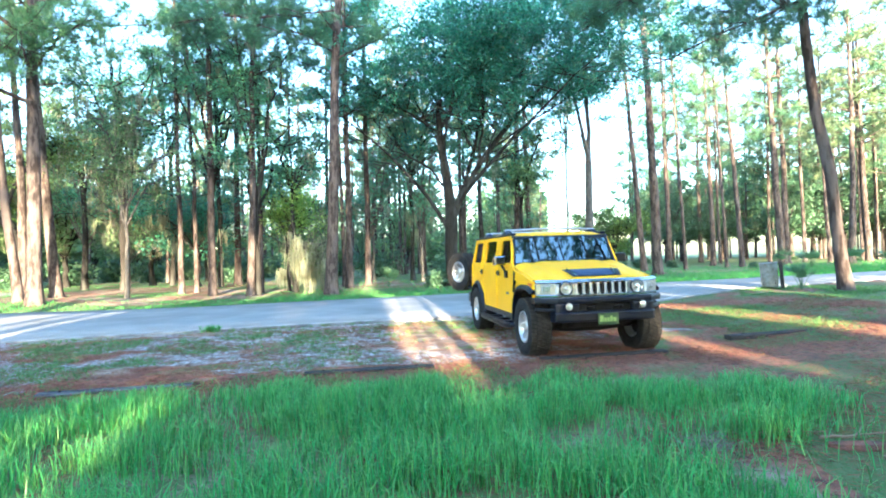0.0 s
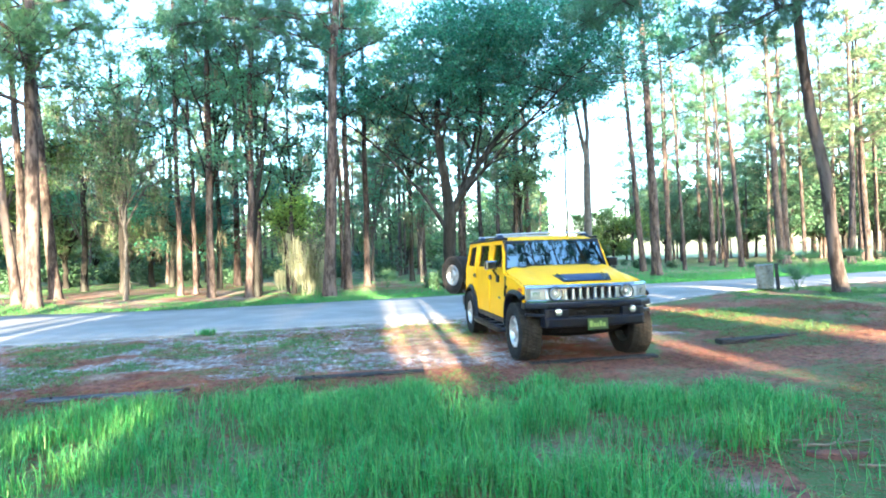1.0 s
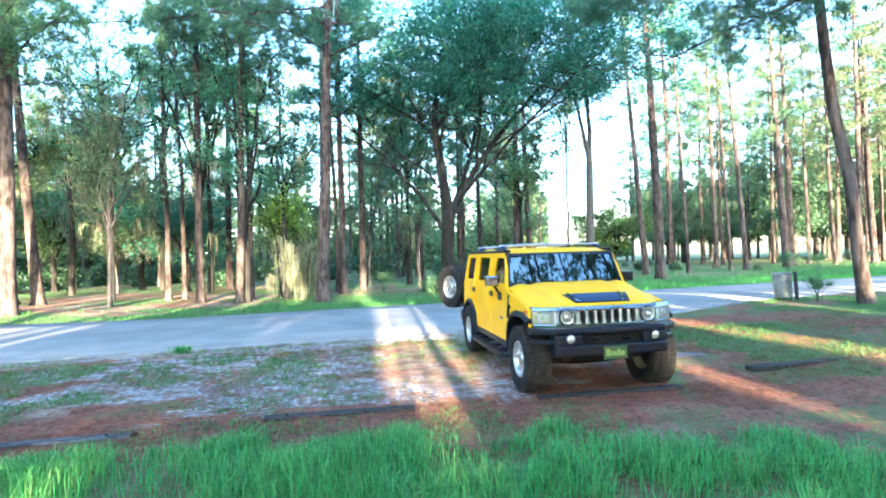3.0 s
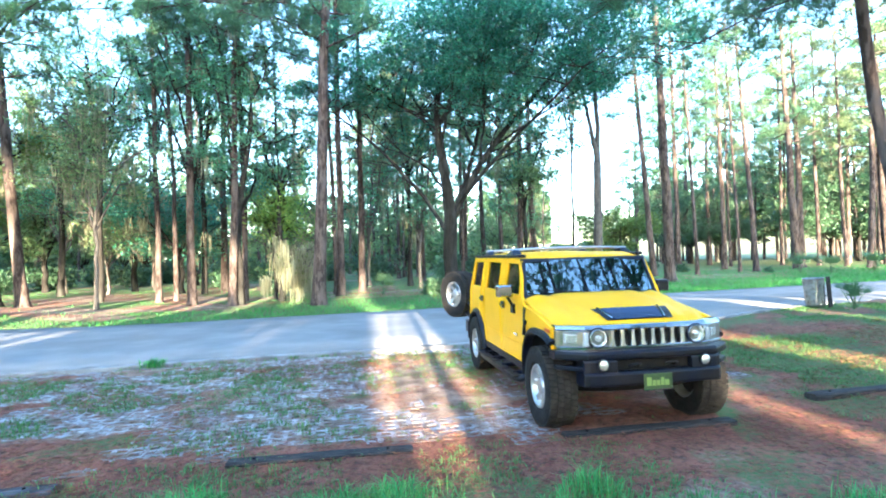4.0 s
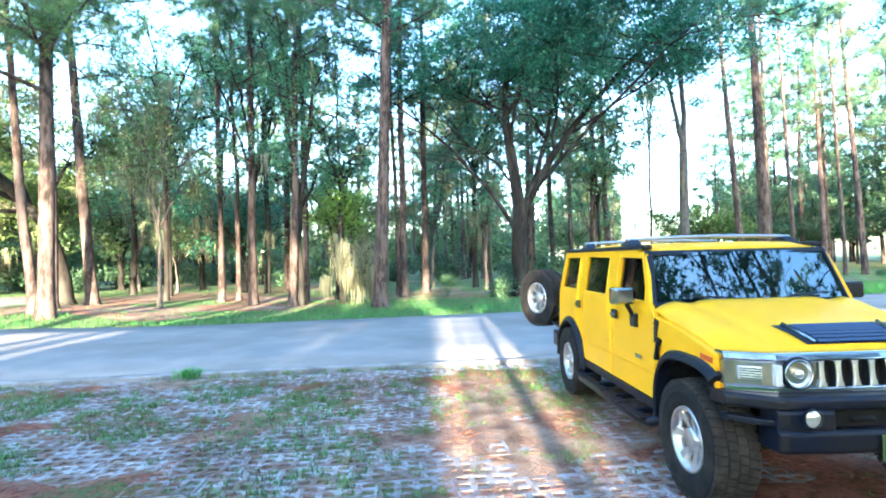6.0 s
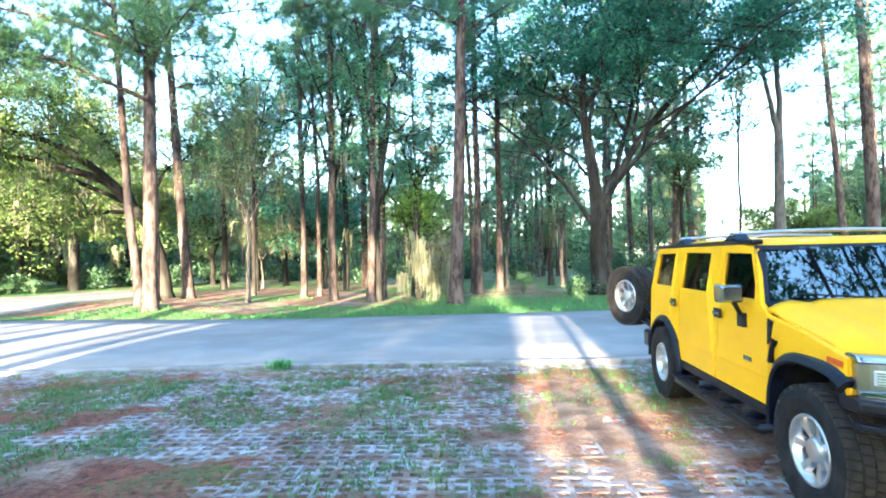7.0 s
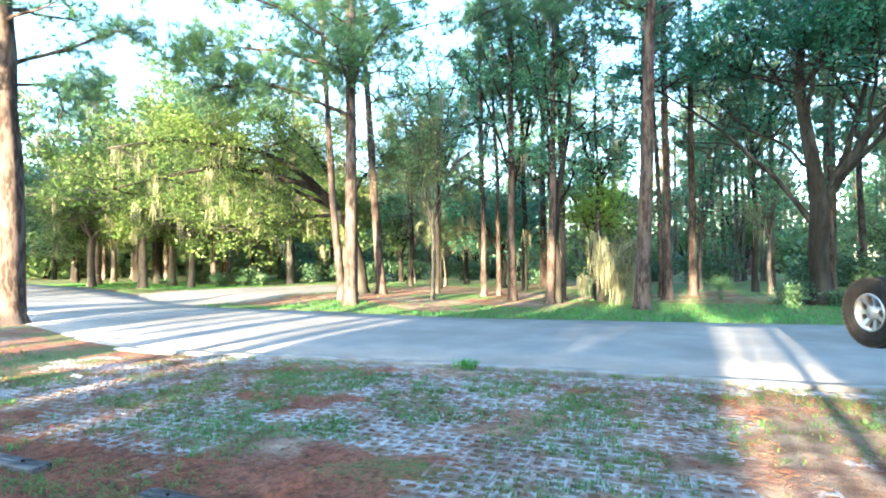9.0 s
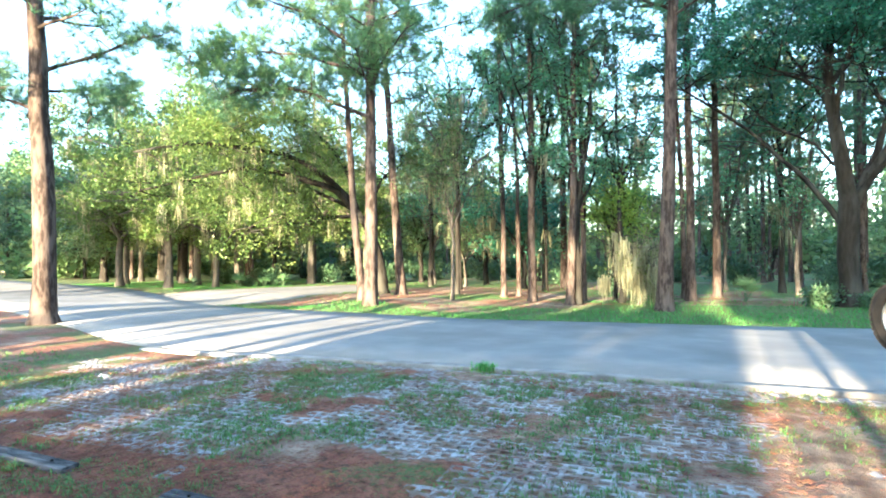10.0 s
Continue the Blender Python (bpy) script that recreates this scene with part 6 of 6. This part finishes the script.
wheel_stop(-2.25, 7.72, -0.60, 8.22, 1)
wheel_stop(0.86, 8.72, 2.70, 9.30, 2)
wheel_stop(3.84, 10.06, 5.70, 10.70, 3)
WORN = "dark timber wheel stop with worn pale paint"
wheel_stop(-5.05, 6.50, -3.45, 7.10, 4, 0.03, "timber_worn", WORN)
wheel_stop(-8.15, 5.46, -6.30, 6.11, 5, 0.0, "timber_worn", WORN)


def litter_bin():
    M["zinc"] = mat("galvanised_steel", (0.28, 0.32, 0.34), 0.45, 0.85, second=(0.18, 0.19, 0.19), scale=7, third=(0.36, 0.37, 0.37), third_scale=3)
    z = float(ground_z(7.95, 18.5))
    ob = thing("litter_bin", "ribbed galvanised steel litter bin hung on a dark post", "litter bin", "", pose(8.02, 18.5, z, 2, -3, -25) @ Matrix.Scale(0.82, 4))
    prof = [(0.06, 0.0), (0.06, 0.25)] + [(0.10 + 0.1 * i + o, 0.265 + 0.004 * i + d) for i in range(8) for o, d in ((0.0, 0.0), (0.02, 0.0035), (0.04, 0.0))] + [(0.92, 0.30), (0.935, 0.312), (0.945, 0.30), (0.93, 0.285), (0.15, 0.25), (0.15, 0.0)]
    bm = ring(prof, 36)
    bmesh.ops.rotate(bm, verts=bm.verts, cent=(0, 0, 0), matrix=Matrix.Rotation(radians(-90), 3, "Y"))
    part("drum", bm, M["zinc"], ob, smooth=True)
    part("bin_bag", (lambda b: b)(block(-0.2, 0.2, -0.2, 0.2, 0.16, 0.5, 0.2)), M["dark_in"], ob)
    bevel(part("post", block(0.33, 0.45, -0.06, 0.06, -0.1, 0.96), M["timber"], ob, "dark timber post"), 0.01)
    for h in (0.35, 0.75):
        bevel(part("bracket", block(0.26, 0.35, -0.03, 0.03, h, h + 0.05), M["zinc"], ob), 0.004)


litter_bin()


def palmetto(x, y, seed, size=1.0):
    rng = np.random.default_rng(seed)
    ob = thing("palmetto", "small fan palm with spiky blue-green leaves", "palm", "", pose(x, y, float(ground_z(x, y))))
    for i in range(10):
        az, el = rng.uniform(0, 6.28), rng.uniform(0.95, 1.5)
        ln = size * rng.uniform(0.35, 0.6)
        tip = np.array([math.cos(az) * math.cos(el), math.sin(az) * math.cos(el), math.sin(el)]) * ln
        g = tube(Geo(), wander((0, 0, 0), tip, 4, 0.03, rng), [0.012, 0.01, 0.008, 0.006], 5)
        k = 15
        fan = np.linspace(-1.25, 1.25, k)
        side = np.array([-math.sin(az), math.cos(az), 0])
        fwd = tip / ln
        d = np.cos(fan)[:, None] * fwd + np.sin(fan)[:, None] * side + np.array([0, 0, -0.12]) + rng.standard_normal((k, 3)) * 0.05
        ln_ = size * rng.uniform(0.3, 0.46, k)
        half = (d[1:] + d[:-1]) * 0.5
        half = np.concatenate([d[:1], half, d[-1:]])
        v = np.concatenate([tip[None], tip + half * size * 0.13, tip + d * ln_[:, None]])
        j = np.arange(k)
        g.add(v, np.concatenate([np.stack([0 * j, 1 + j, 2 + j], 1), np.stack([1 + j, k + 2 + j, 2 + j], 1)]))
        part("frond", g, M["palm"], ob)
    return ob


palmetto(8.6, 17.9, 401, 1.0)
far_palm = palmetto(-38.7, 27.4, 402, 1.3)
copies(far_palm, [(22.9, 47.0), (27.2, 49.4), (29.2, 48.4), (21.6, 48.6)], 404, 1.5, 1.9)
copies(far_palm, [(-40.2, 21.0), (-39.6, 24.3), (-7.4, 33.0), (-39.0, 26.0)], 403, 0.9, 1.3)


def cone_proto(x, y, seed):
    rng = np.random.default_rng(seed)
    M["cone"] = mat("pine_cone", (0.07, 0.04, 0.028), 0.85, second=(0.12, 0.08, 0.055), scale=40)
    ob = thing("pine_cone", "dark dry pine cone lying on the needles", "pine cone", "fallen pine cones", pose(x, y, float(ground_z(x, y)) + 0.03, 80, 20, 40))
    g = Geo()
    zz = np.linspace(-0.05, 0.05, 8)
    tube(g, np.stack([0 * zz, 0 * zz, zz], 1), 0.024 * np.sqrt(np.maximum(0.05, 1 - (zz / 0.056) ** 2)), 8)
    k = 70
    h = np.linspace(-0.048, 0.048, k)
    a = np.arange(k) * 2.4
    r = 0.022 * np.sqrt(1 - (h / 0.054) ** 2)
    spikes(g, np.stack([r * np.cos(a), r * np.sin(a), h], 1), np.stack([np.cos(a), np.sin(a), 0 * a + 0.5], 1), 0.022, 0.018, rng)
    part("scales", g, M["cone"], ob)
    return ob


cone = cone_proto(-3.37, 7.05, 411)
copies(cone, [(-2.86, 12.12), (-5.48, 6.44), (-2.0, 6.9), (-4.1, 6.75), (-0.55, 7.62), (-5.6, 6.35), (-1.6, 8.0), (-0.2, 8.1), (-2.7, 7.25), (2.2, 7.95), (-4.6, 7.6), (-3.1, 12.6), (5.6, 13.4), (6.6, 14.2), (-6.4, 7.3), (-1.0, 9.9), (1.0, 7.9)], 412, 0.8, 1.4)


M["straw"] = mat("bleached_stick", (0.27, 0.195, 0.125), 0.85, second=(0.19, 0.13, 0.08), scale=12)


def stick(x, y, ln, az, seed, pale=False):
    rng = np.random.default_rng(seed)
    ob = thing("fallen_stick", "bare dry stick lying on the ground", "stick", "fallen sticks", pose(x, y, float(ground_z(x, y)) + 0.03, 0, 0, az))
    g = tube(Geo(), wander((-ln / 2, 0, 0), (ln / 2, 0, 0.02), 7, 0.018, rng), np.linspace(0.013, 0.005, 7), 7)
    tube(g, wander((0, 0, 0.01), (ln * 0.25, 0.12, 0.03), 4, 0.02, rng), np.linspace(0.009, 0.004, 4), 5)
    part("wood", g, M["straw" if pale else "bark_oak"], ob, smooth=True)


for i, (x, y, ln, az, pale) in enumerate(((2.6, 5.5, 0.75, 2, True), (3.15, 5.45, 0.6, 12, True), (3.3, 5.0, 0.5, 4, True))):
    stick(x, y, ln, az, 420 + i, pale)

def bark_piece(x, y, az, seed):
    rng = np.random.default_rng(seed)
    ob = thing("bark_piece", "broken piece of red pine bark on the ground", "bark", "", pose(x, y, float(ground_z(x, y)) + 0.015, 4, -3, az))
    rows = []
    for i in range(7):
        t = i / 6
        w = 0.07 * (1 - abs(2 * t - 1) ** 3) + 0.012 * rng.random() + 0.006
        px = -0.2 + 0.4 * t
        rows.append([(px, -w, 0.0), (px + 0.01, -w * 0.5, 0.022 + 0.008 * rng.random()), (px, w * 0.5, 0.024 + 0.008 * rng.random()), (px - 0.01, w, 0.002)])
    part("slab", loft(rows), mat("red_bark", (0.20, 0.075, 0.04), 0.9, second=(0.09, 0.04, 0.025), scale=18, bump=0.8, bump_scale=50), ob)


def moss_clump(x, y, seed):
    rng = np.random.default_rng(seed)
    ob = thing("moss_clump", "fallen clump of grey hanging moss in the grass", "moss", "", pose(x, y, float(ground_z(x, y)) + 0.06))
    g = Geo()
    k = 300
    base = rng.standard_normal((k, 3)) * np.array([0.11, 0.09, 0.04])
    base[:, 2] = np.abs(base[:, 2])
    spikes(g, base, rng.standard_normal((k, 3)) * np.array([0.6, 0.6, 0.45]), rng.uniform(0.06, 0.14, k), 0.006, rng)
    tagged(part("tangle", g, mat("grey_moss", (0.20, 0.185, 0.15), 0.9, per_island=0.3, translucent=0.2), ob), kind="stuff")


def paper_scrap(x, y, seed):
    rng = np.random.default_rng(seed)
    ob = thing("paper_scrap", "crumpled white paper scrap lying on the needles", "litter", "", pose(x, y, float(ground_z(x, y)) + 0.012, 3, 5, 25))
    rows = []
    for i in range(6):
        w = 0.05 + 0.03 * rng.random()
        rows.append([(-0.1 + 0.04 * i, w * (j / 2 - 1), 0.03 * rng.random() * (1 - abs(j / 2 - 1))) for j in range(5)] + [(-0.1 + 0.04 * i, 0.0, -0.006)])
    part("sheet", loft(rows), mat("white_paper", (0.75, 0.75, 0.74), 0.7, second=(0.6, 0.59, 0.57), scale=20), ob)


paper_scrap(-10.85, 7.62, 432)
bark_piece(3.05, 5.25, -8, 430)
moss_clump(1.95, 5.05, 431)

# ---- grass, needles: too many to count ----
def stuff(name, g, material, label, category):
    return tagged(part(name, g, material), label, category, kind="stuff")


rng = np.random.default_rng(500)
# tall meadow in front of the bay
def meadow_side(y):
    """The ragged right-hand end of the tall grass."""
    return 1.75 + 1.1 * np.maximum(0, y - 5.0) + 0.7 * (value_noise(y, 0 * y, 0.6, 505) - 0.3)


k = 210000
x, y = rng.uniform(-8.5, 6.5, k), rng.uniform(0.9, 8.6, k)
d = 0.14 + 0.86 * ease((rough_noise(x, y, 0.5, 501) - 0.36) / 0.2)
d *= ease((meadow_edge(x) - y) / 0.35) * (1 - 0.85 * ease((rough_noise(x, y, 0.9, 502) - 0.51) / 0.06) * ease((3.9 - y) / 1.2))
d *= 1 - 0.94 * ease((x - meadow_side(y)) / 0.7)
keep = rng.random(k) < d * 0.8
x, y = x[keep], y[keep]
h = (0.11 + 0.17 * rough_noise(x, y, 1.0, 503) + 0.15 * rough_noise(x, y, 0.5, 501)) * rng.uniform(0.55, 1.25, len(x)) * (0.55 + 0.45 * ease((meadow_edge(x) - y) / 0.9))
stuff("meadow_grass", blades(Geo(), np.stack([x, y, ground_z(x, y) - 0.02], 1), h, 0.0085, rng, 0.75), M["grass"], "tall fresh green grass in front of the parking", "grass")

x, y = rng.uniform(-13, 3.2, 42000), rng.uniform(-9, 1.1, 42000)
keep = (rng.random(42000) < 0.25 + 0.75 * ease((rough_noise(x, y, 0.5, 501) - 0.36) / 0.2)) & (x < meadow_side(y) + 0.3)
x, y = x[keep], y[keep]
stuff("rear_grass", blades(Geo(), np.stack([x, y, ground_z(x, y) - 0.03], 1), 0.16 + 0.16 * rng.random(len(x)), 0.016, rng, 0.75), M["grass"], "fresh green grass behind the meadow", "grass")

# thin grass in the parking bay and on the needle bed: small tufts
k = 90000
x, y = rng.uniform(-16, 11, k), rng.uniform(3.5, 20, k)
d = ease((rough_noise(x, y, 0.7, 511) - 0.36) / 0.18) * 0.95 * (0.35 + 0.65 * rough_noise(x, y, 3.0, 515))
d *= (y < road_low(x) - 0.35) * ((y > meadow_edge(x) - 0.6) | (x > meadow_side(y)))
d *= 1 - 0.8 * np.exp(-((y - bay_line(x)) / 0.4) ** 2)
d *= 1 + 0.5 * ease((-3 - x) / 2)
d *= 1 - 0.9 * ((x > 0.0) & (x < 2.4) & (y > 8.6) & (y < 13.5))
d *= np.where(x < -12.2, 0.2, 1.0) * np.where((x < 3.5) & (y > road_low(x) - 1.3), 0.3, 1.0)
d *= np.where(x > 2.8, 1.5 * ease((rough_noise(x, y, 1.7, 516) - 0.41) / 0.12), 1.0)
keep = rng.random(k) < d
x, y = x[keep], y[keep]
tall = 0.03 + 0.075 * rough_noise(x, y, 1.2, 512) * rng.uniform(0.3, 1.6, len(x))
per = 7
bx_, by_ = np.repeat(x, per) + rng.normal(0, 0.03, len(x) * per), np.repeat(y, per) + rng.normal(0, 0.03, len(x) * per)
stuff("thin_grass", blades(Geo(), np.stack([bx_, by_, ground_z(bx_, by_) - 0.012], 1), np.repeat(tall, per) * rng.uniform(0.5, 1.2, len(bx_)), 0.009, rng, 1.2), M["grass_dry"], "thin short grass growing through the pavers", "grass")

# one weed at the kerb
wr = np.random.default_rng(520)
wx, wy = -6.3 + wr.normal(0, 0.1, 260), 12.2 + wr.normal(0, 0.1, 260)
stuff("kerb_weeds", blades(Geo(), np.stack([wx, wy, ground_z(wx, wy)], 1), 0.16 * wr.uniform(0.4, 1.2, 260), 0.012, wr, 0.9), M["grass"], "tuft of weeds growing at the kerb", "weeds")

# verge and field past the road
k = 480000
x, y = rng.uniform(-60, 60, k), rng.uniform(15, 62, k)
edge = np.interp(x, [p[0] for p in ROAD_FAR], [p[1] for p in ROAD_FAR])
d = np.exp(-np.maximum(0, y - edge - 2) / 9.0) * (0.25 + 0.75 * ((rough_noise(x, y, 2.2, 521) > 0.42) | (x > -13)))
d *= np.where((x < -24) & (x > -38) & (y < 20.5), 0.5, 1.0)
d *= (y > edge + 0.1) * ~on_road(x, y, 0.05) * np.where((x < -11) & (x > -28) & (y > edge + 1.3) & (y < 33) & (rough_noise(x, y, 2.6, 34) > 0.4), 0.12, 1.0)
keep = rng.random(k) < d
x, y = x[keep], y[keep]
far = np.hypot(x, y) / 40
stuff("verge_grass", blades(Geo(), np.stack([x, y, ground_z(x, y) - 0.02], 1), (0.10 + 0.14 * rough_noise(x, y, 2.0, 523)) * rng.uniform(0.6, 1.4, len(x)) * (1 + 0.6 * (x > 5)) * 0.7, 0.018, rng, 0.9), M["grass_far"], "green grass verge across the road", "grass")

# fallen needles
k = 420000
x, y = rng.uniform(-12, 8, k), rng.uniform(4.5, 16, k)
d = 0.25 + 0.75 * np.exp(-((y - bay_line(x) + 0.3) / 0.7) ** 2) + 0.5 * (rough_noise(x, y, 1.1, 51) > 0.55)
keep = (rng.random(k) < d * 0.7 * np.where(y > road_low(x) - 1.3, 0.3, 1.0)) & (y < road_low(x) - 0.3)
x, y = x[keep], y[keep]
az = rng.uniform(0, 6.28, len(x))
zz = ground_z(x, y) + 0.012 + 0.02 * rng.random(len(x))
way = np.stack([np.cos(az), np.sin(az), rng.uniform(-0.12, 0.25, len(x))], 1)
stuff("fallen_needles", spikes(Geo(), np.stack([x, y, zz], 1), way, rng.uniform(0.06, 0.14, len(x)), 0.0042, rng), M["needle_dry"], "fallen red-brown pine needles", "needles")

# ---- grid pavers of the parking bay ----
def paver_mesh(name):
    """A concrete block with twelve square openings; its outer webs are half as wide as the inner ones."""
    L, W, T, web = 0.602, 0.402, 0.055, 0.054

    def cuts(size, cells):
        out = [-size / 2]
        for i in range(cells):
            a, b = -size / 2 + size * i / cells, -size / 2 + size * (i + 1) / cells
            out += [a + web / 2, b - web / 2]
        return out + [size / 2]
    cx, cy = cuts(L, 4), cuts(W, 3)
    v, f = [], []

    def quad(p):
        f.append([len(v) + i for i in range(4)])
        v.extend(p)
    for j in range(0, 7, 2):
        quad([(cx[0], cy[j], 0), (cx[-1], cy[j], 0), (cx[-1], cy[j + 1], 0), (cx[0], cy[j + 1], 0)])
    for j in range(1, 7, 2):
        r, s = cy[j], cy[j + 1]
        for i in range(0, 9, 2):
            quad([(cx[i], r, 0), (cx[i + 1], r, 0), (cx[i + 1], s, 0), (cx[i], s, 0)])
        for i in range(1, 9, 2):
            p, q = cx[i], cx[i + 1]
            quad([(p, r, 0), (q, r, 0), (q, r, -T), (p, r, -T)])
            quad([(p, s, -T), (q, s, -T), (q, s, 0), (p, s, 0)])
            quad([(p, r, 0), (p, r, -T), (p, s, -T), (p, s, 0)])
            quad([(q, r, -T), (q, r, 0), (q, s, 0), (q, s, -T)])
    x0, x1, y0, y1 = cx[0], cx[-1], cy[0], cy[-1]
    quad([(x0, y0, -T), (x1, y0, -T), (x1, y0, 0), (x0, y0, 0)])
    quad([(x1, y1, -T), (x0, y1, -T), (x0, y1, 0), (x1, y1, 0)])
    quad([(x0, y1, -T), (x0, y0, -T), (x0, y0, 0), (x0, y1, 0)])
    quad([(x1, y0, -T), (x1, y1, -T), (x1, y1, 0), (x1, y0, 0)])
    return np.array(v), np.array(f)


pv, pf = paver_mesh("paver")
proto = Geo().add(pv, pf).mesh("paver", M["paver"])
spots = []
ang = radians(21)
ca, sa = math.cos(ang), math.sin(ang)
for i in range(-40, 40):
    for j in range(-30, 30):
        u, w = i * 0.605 + 0.226 * (j % 2), j * 0.405
        x, y = -4 + u * ca - w * sa, 10 + u * sa + w * ca
        if bay_line(x) - 0.1 < y < road_low(x) - 0.5 and -12.3 + 0.5 * math.sin(2.1 * y) < x < 3.6:
            spots.append((x, y))
spots.sort(key=lambda p: (p[0] + 3) ** 2 + 1.5 * (p[1] - 9) ** 2)
rng = np.random.default_rng(600)
rest = Geo()
poses = []
for n, (x, y) in enumerate(spots):
    m = pose(x, y, float(ground_z(x, y)) + rng.uniform(-0.003, 0.004), rng.uniform(-0.5, 0.5), rng.uniform(-0.5, 0.5), 21 + rng.uniform(-0.4, 0.4))
    if n < 300:
        poses.append(m)
    else:
        mm = np.array(m)
        rest.add(pv @ mm[:3, :3].T + mm[:3, 3], pf)
pavement = part("pavement", rest, M["paver"])
tagged(pavement, "weathered concrete grid pavers with grass in their openings", "pavement", kind="structure")
for m in poses:
    ob = new("paver", proto)
    ob.parent = pavement
    ob.matrix_world = m
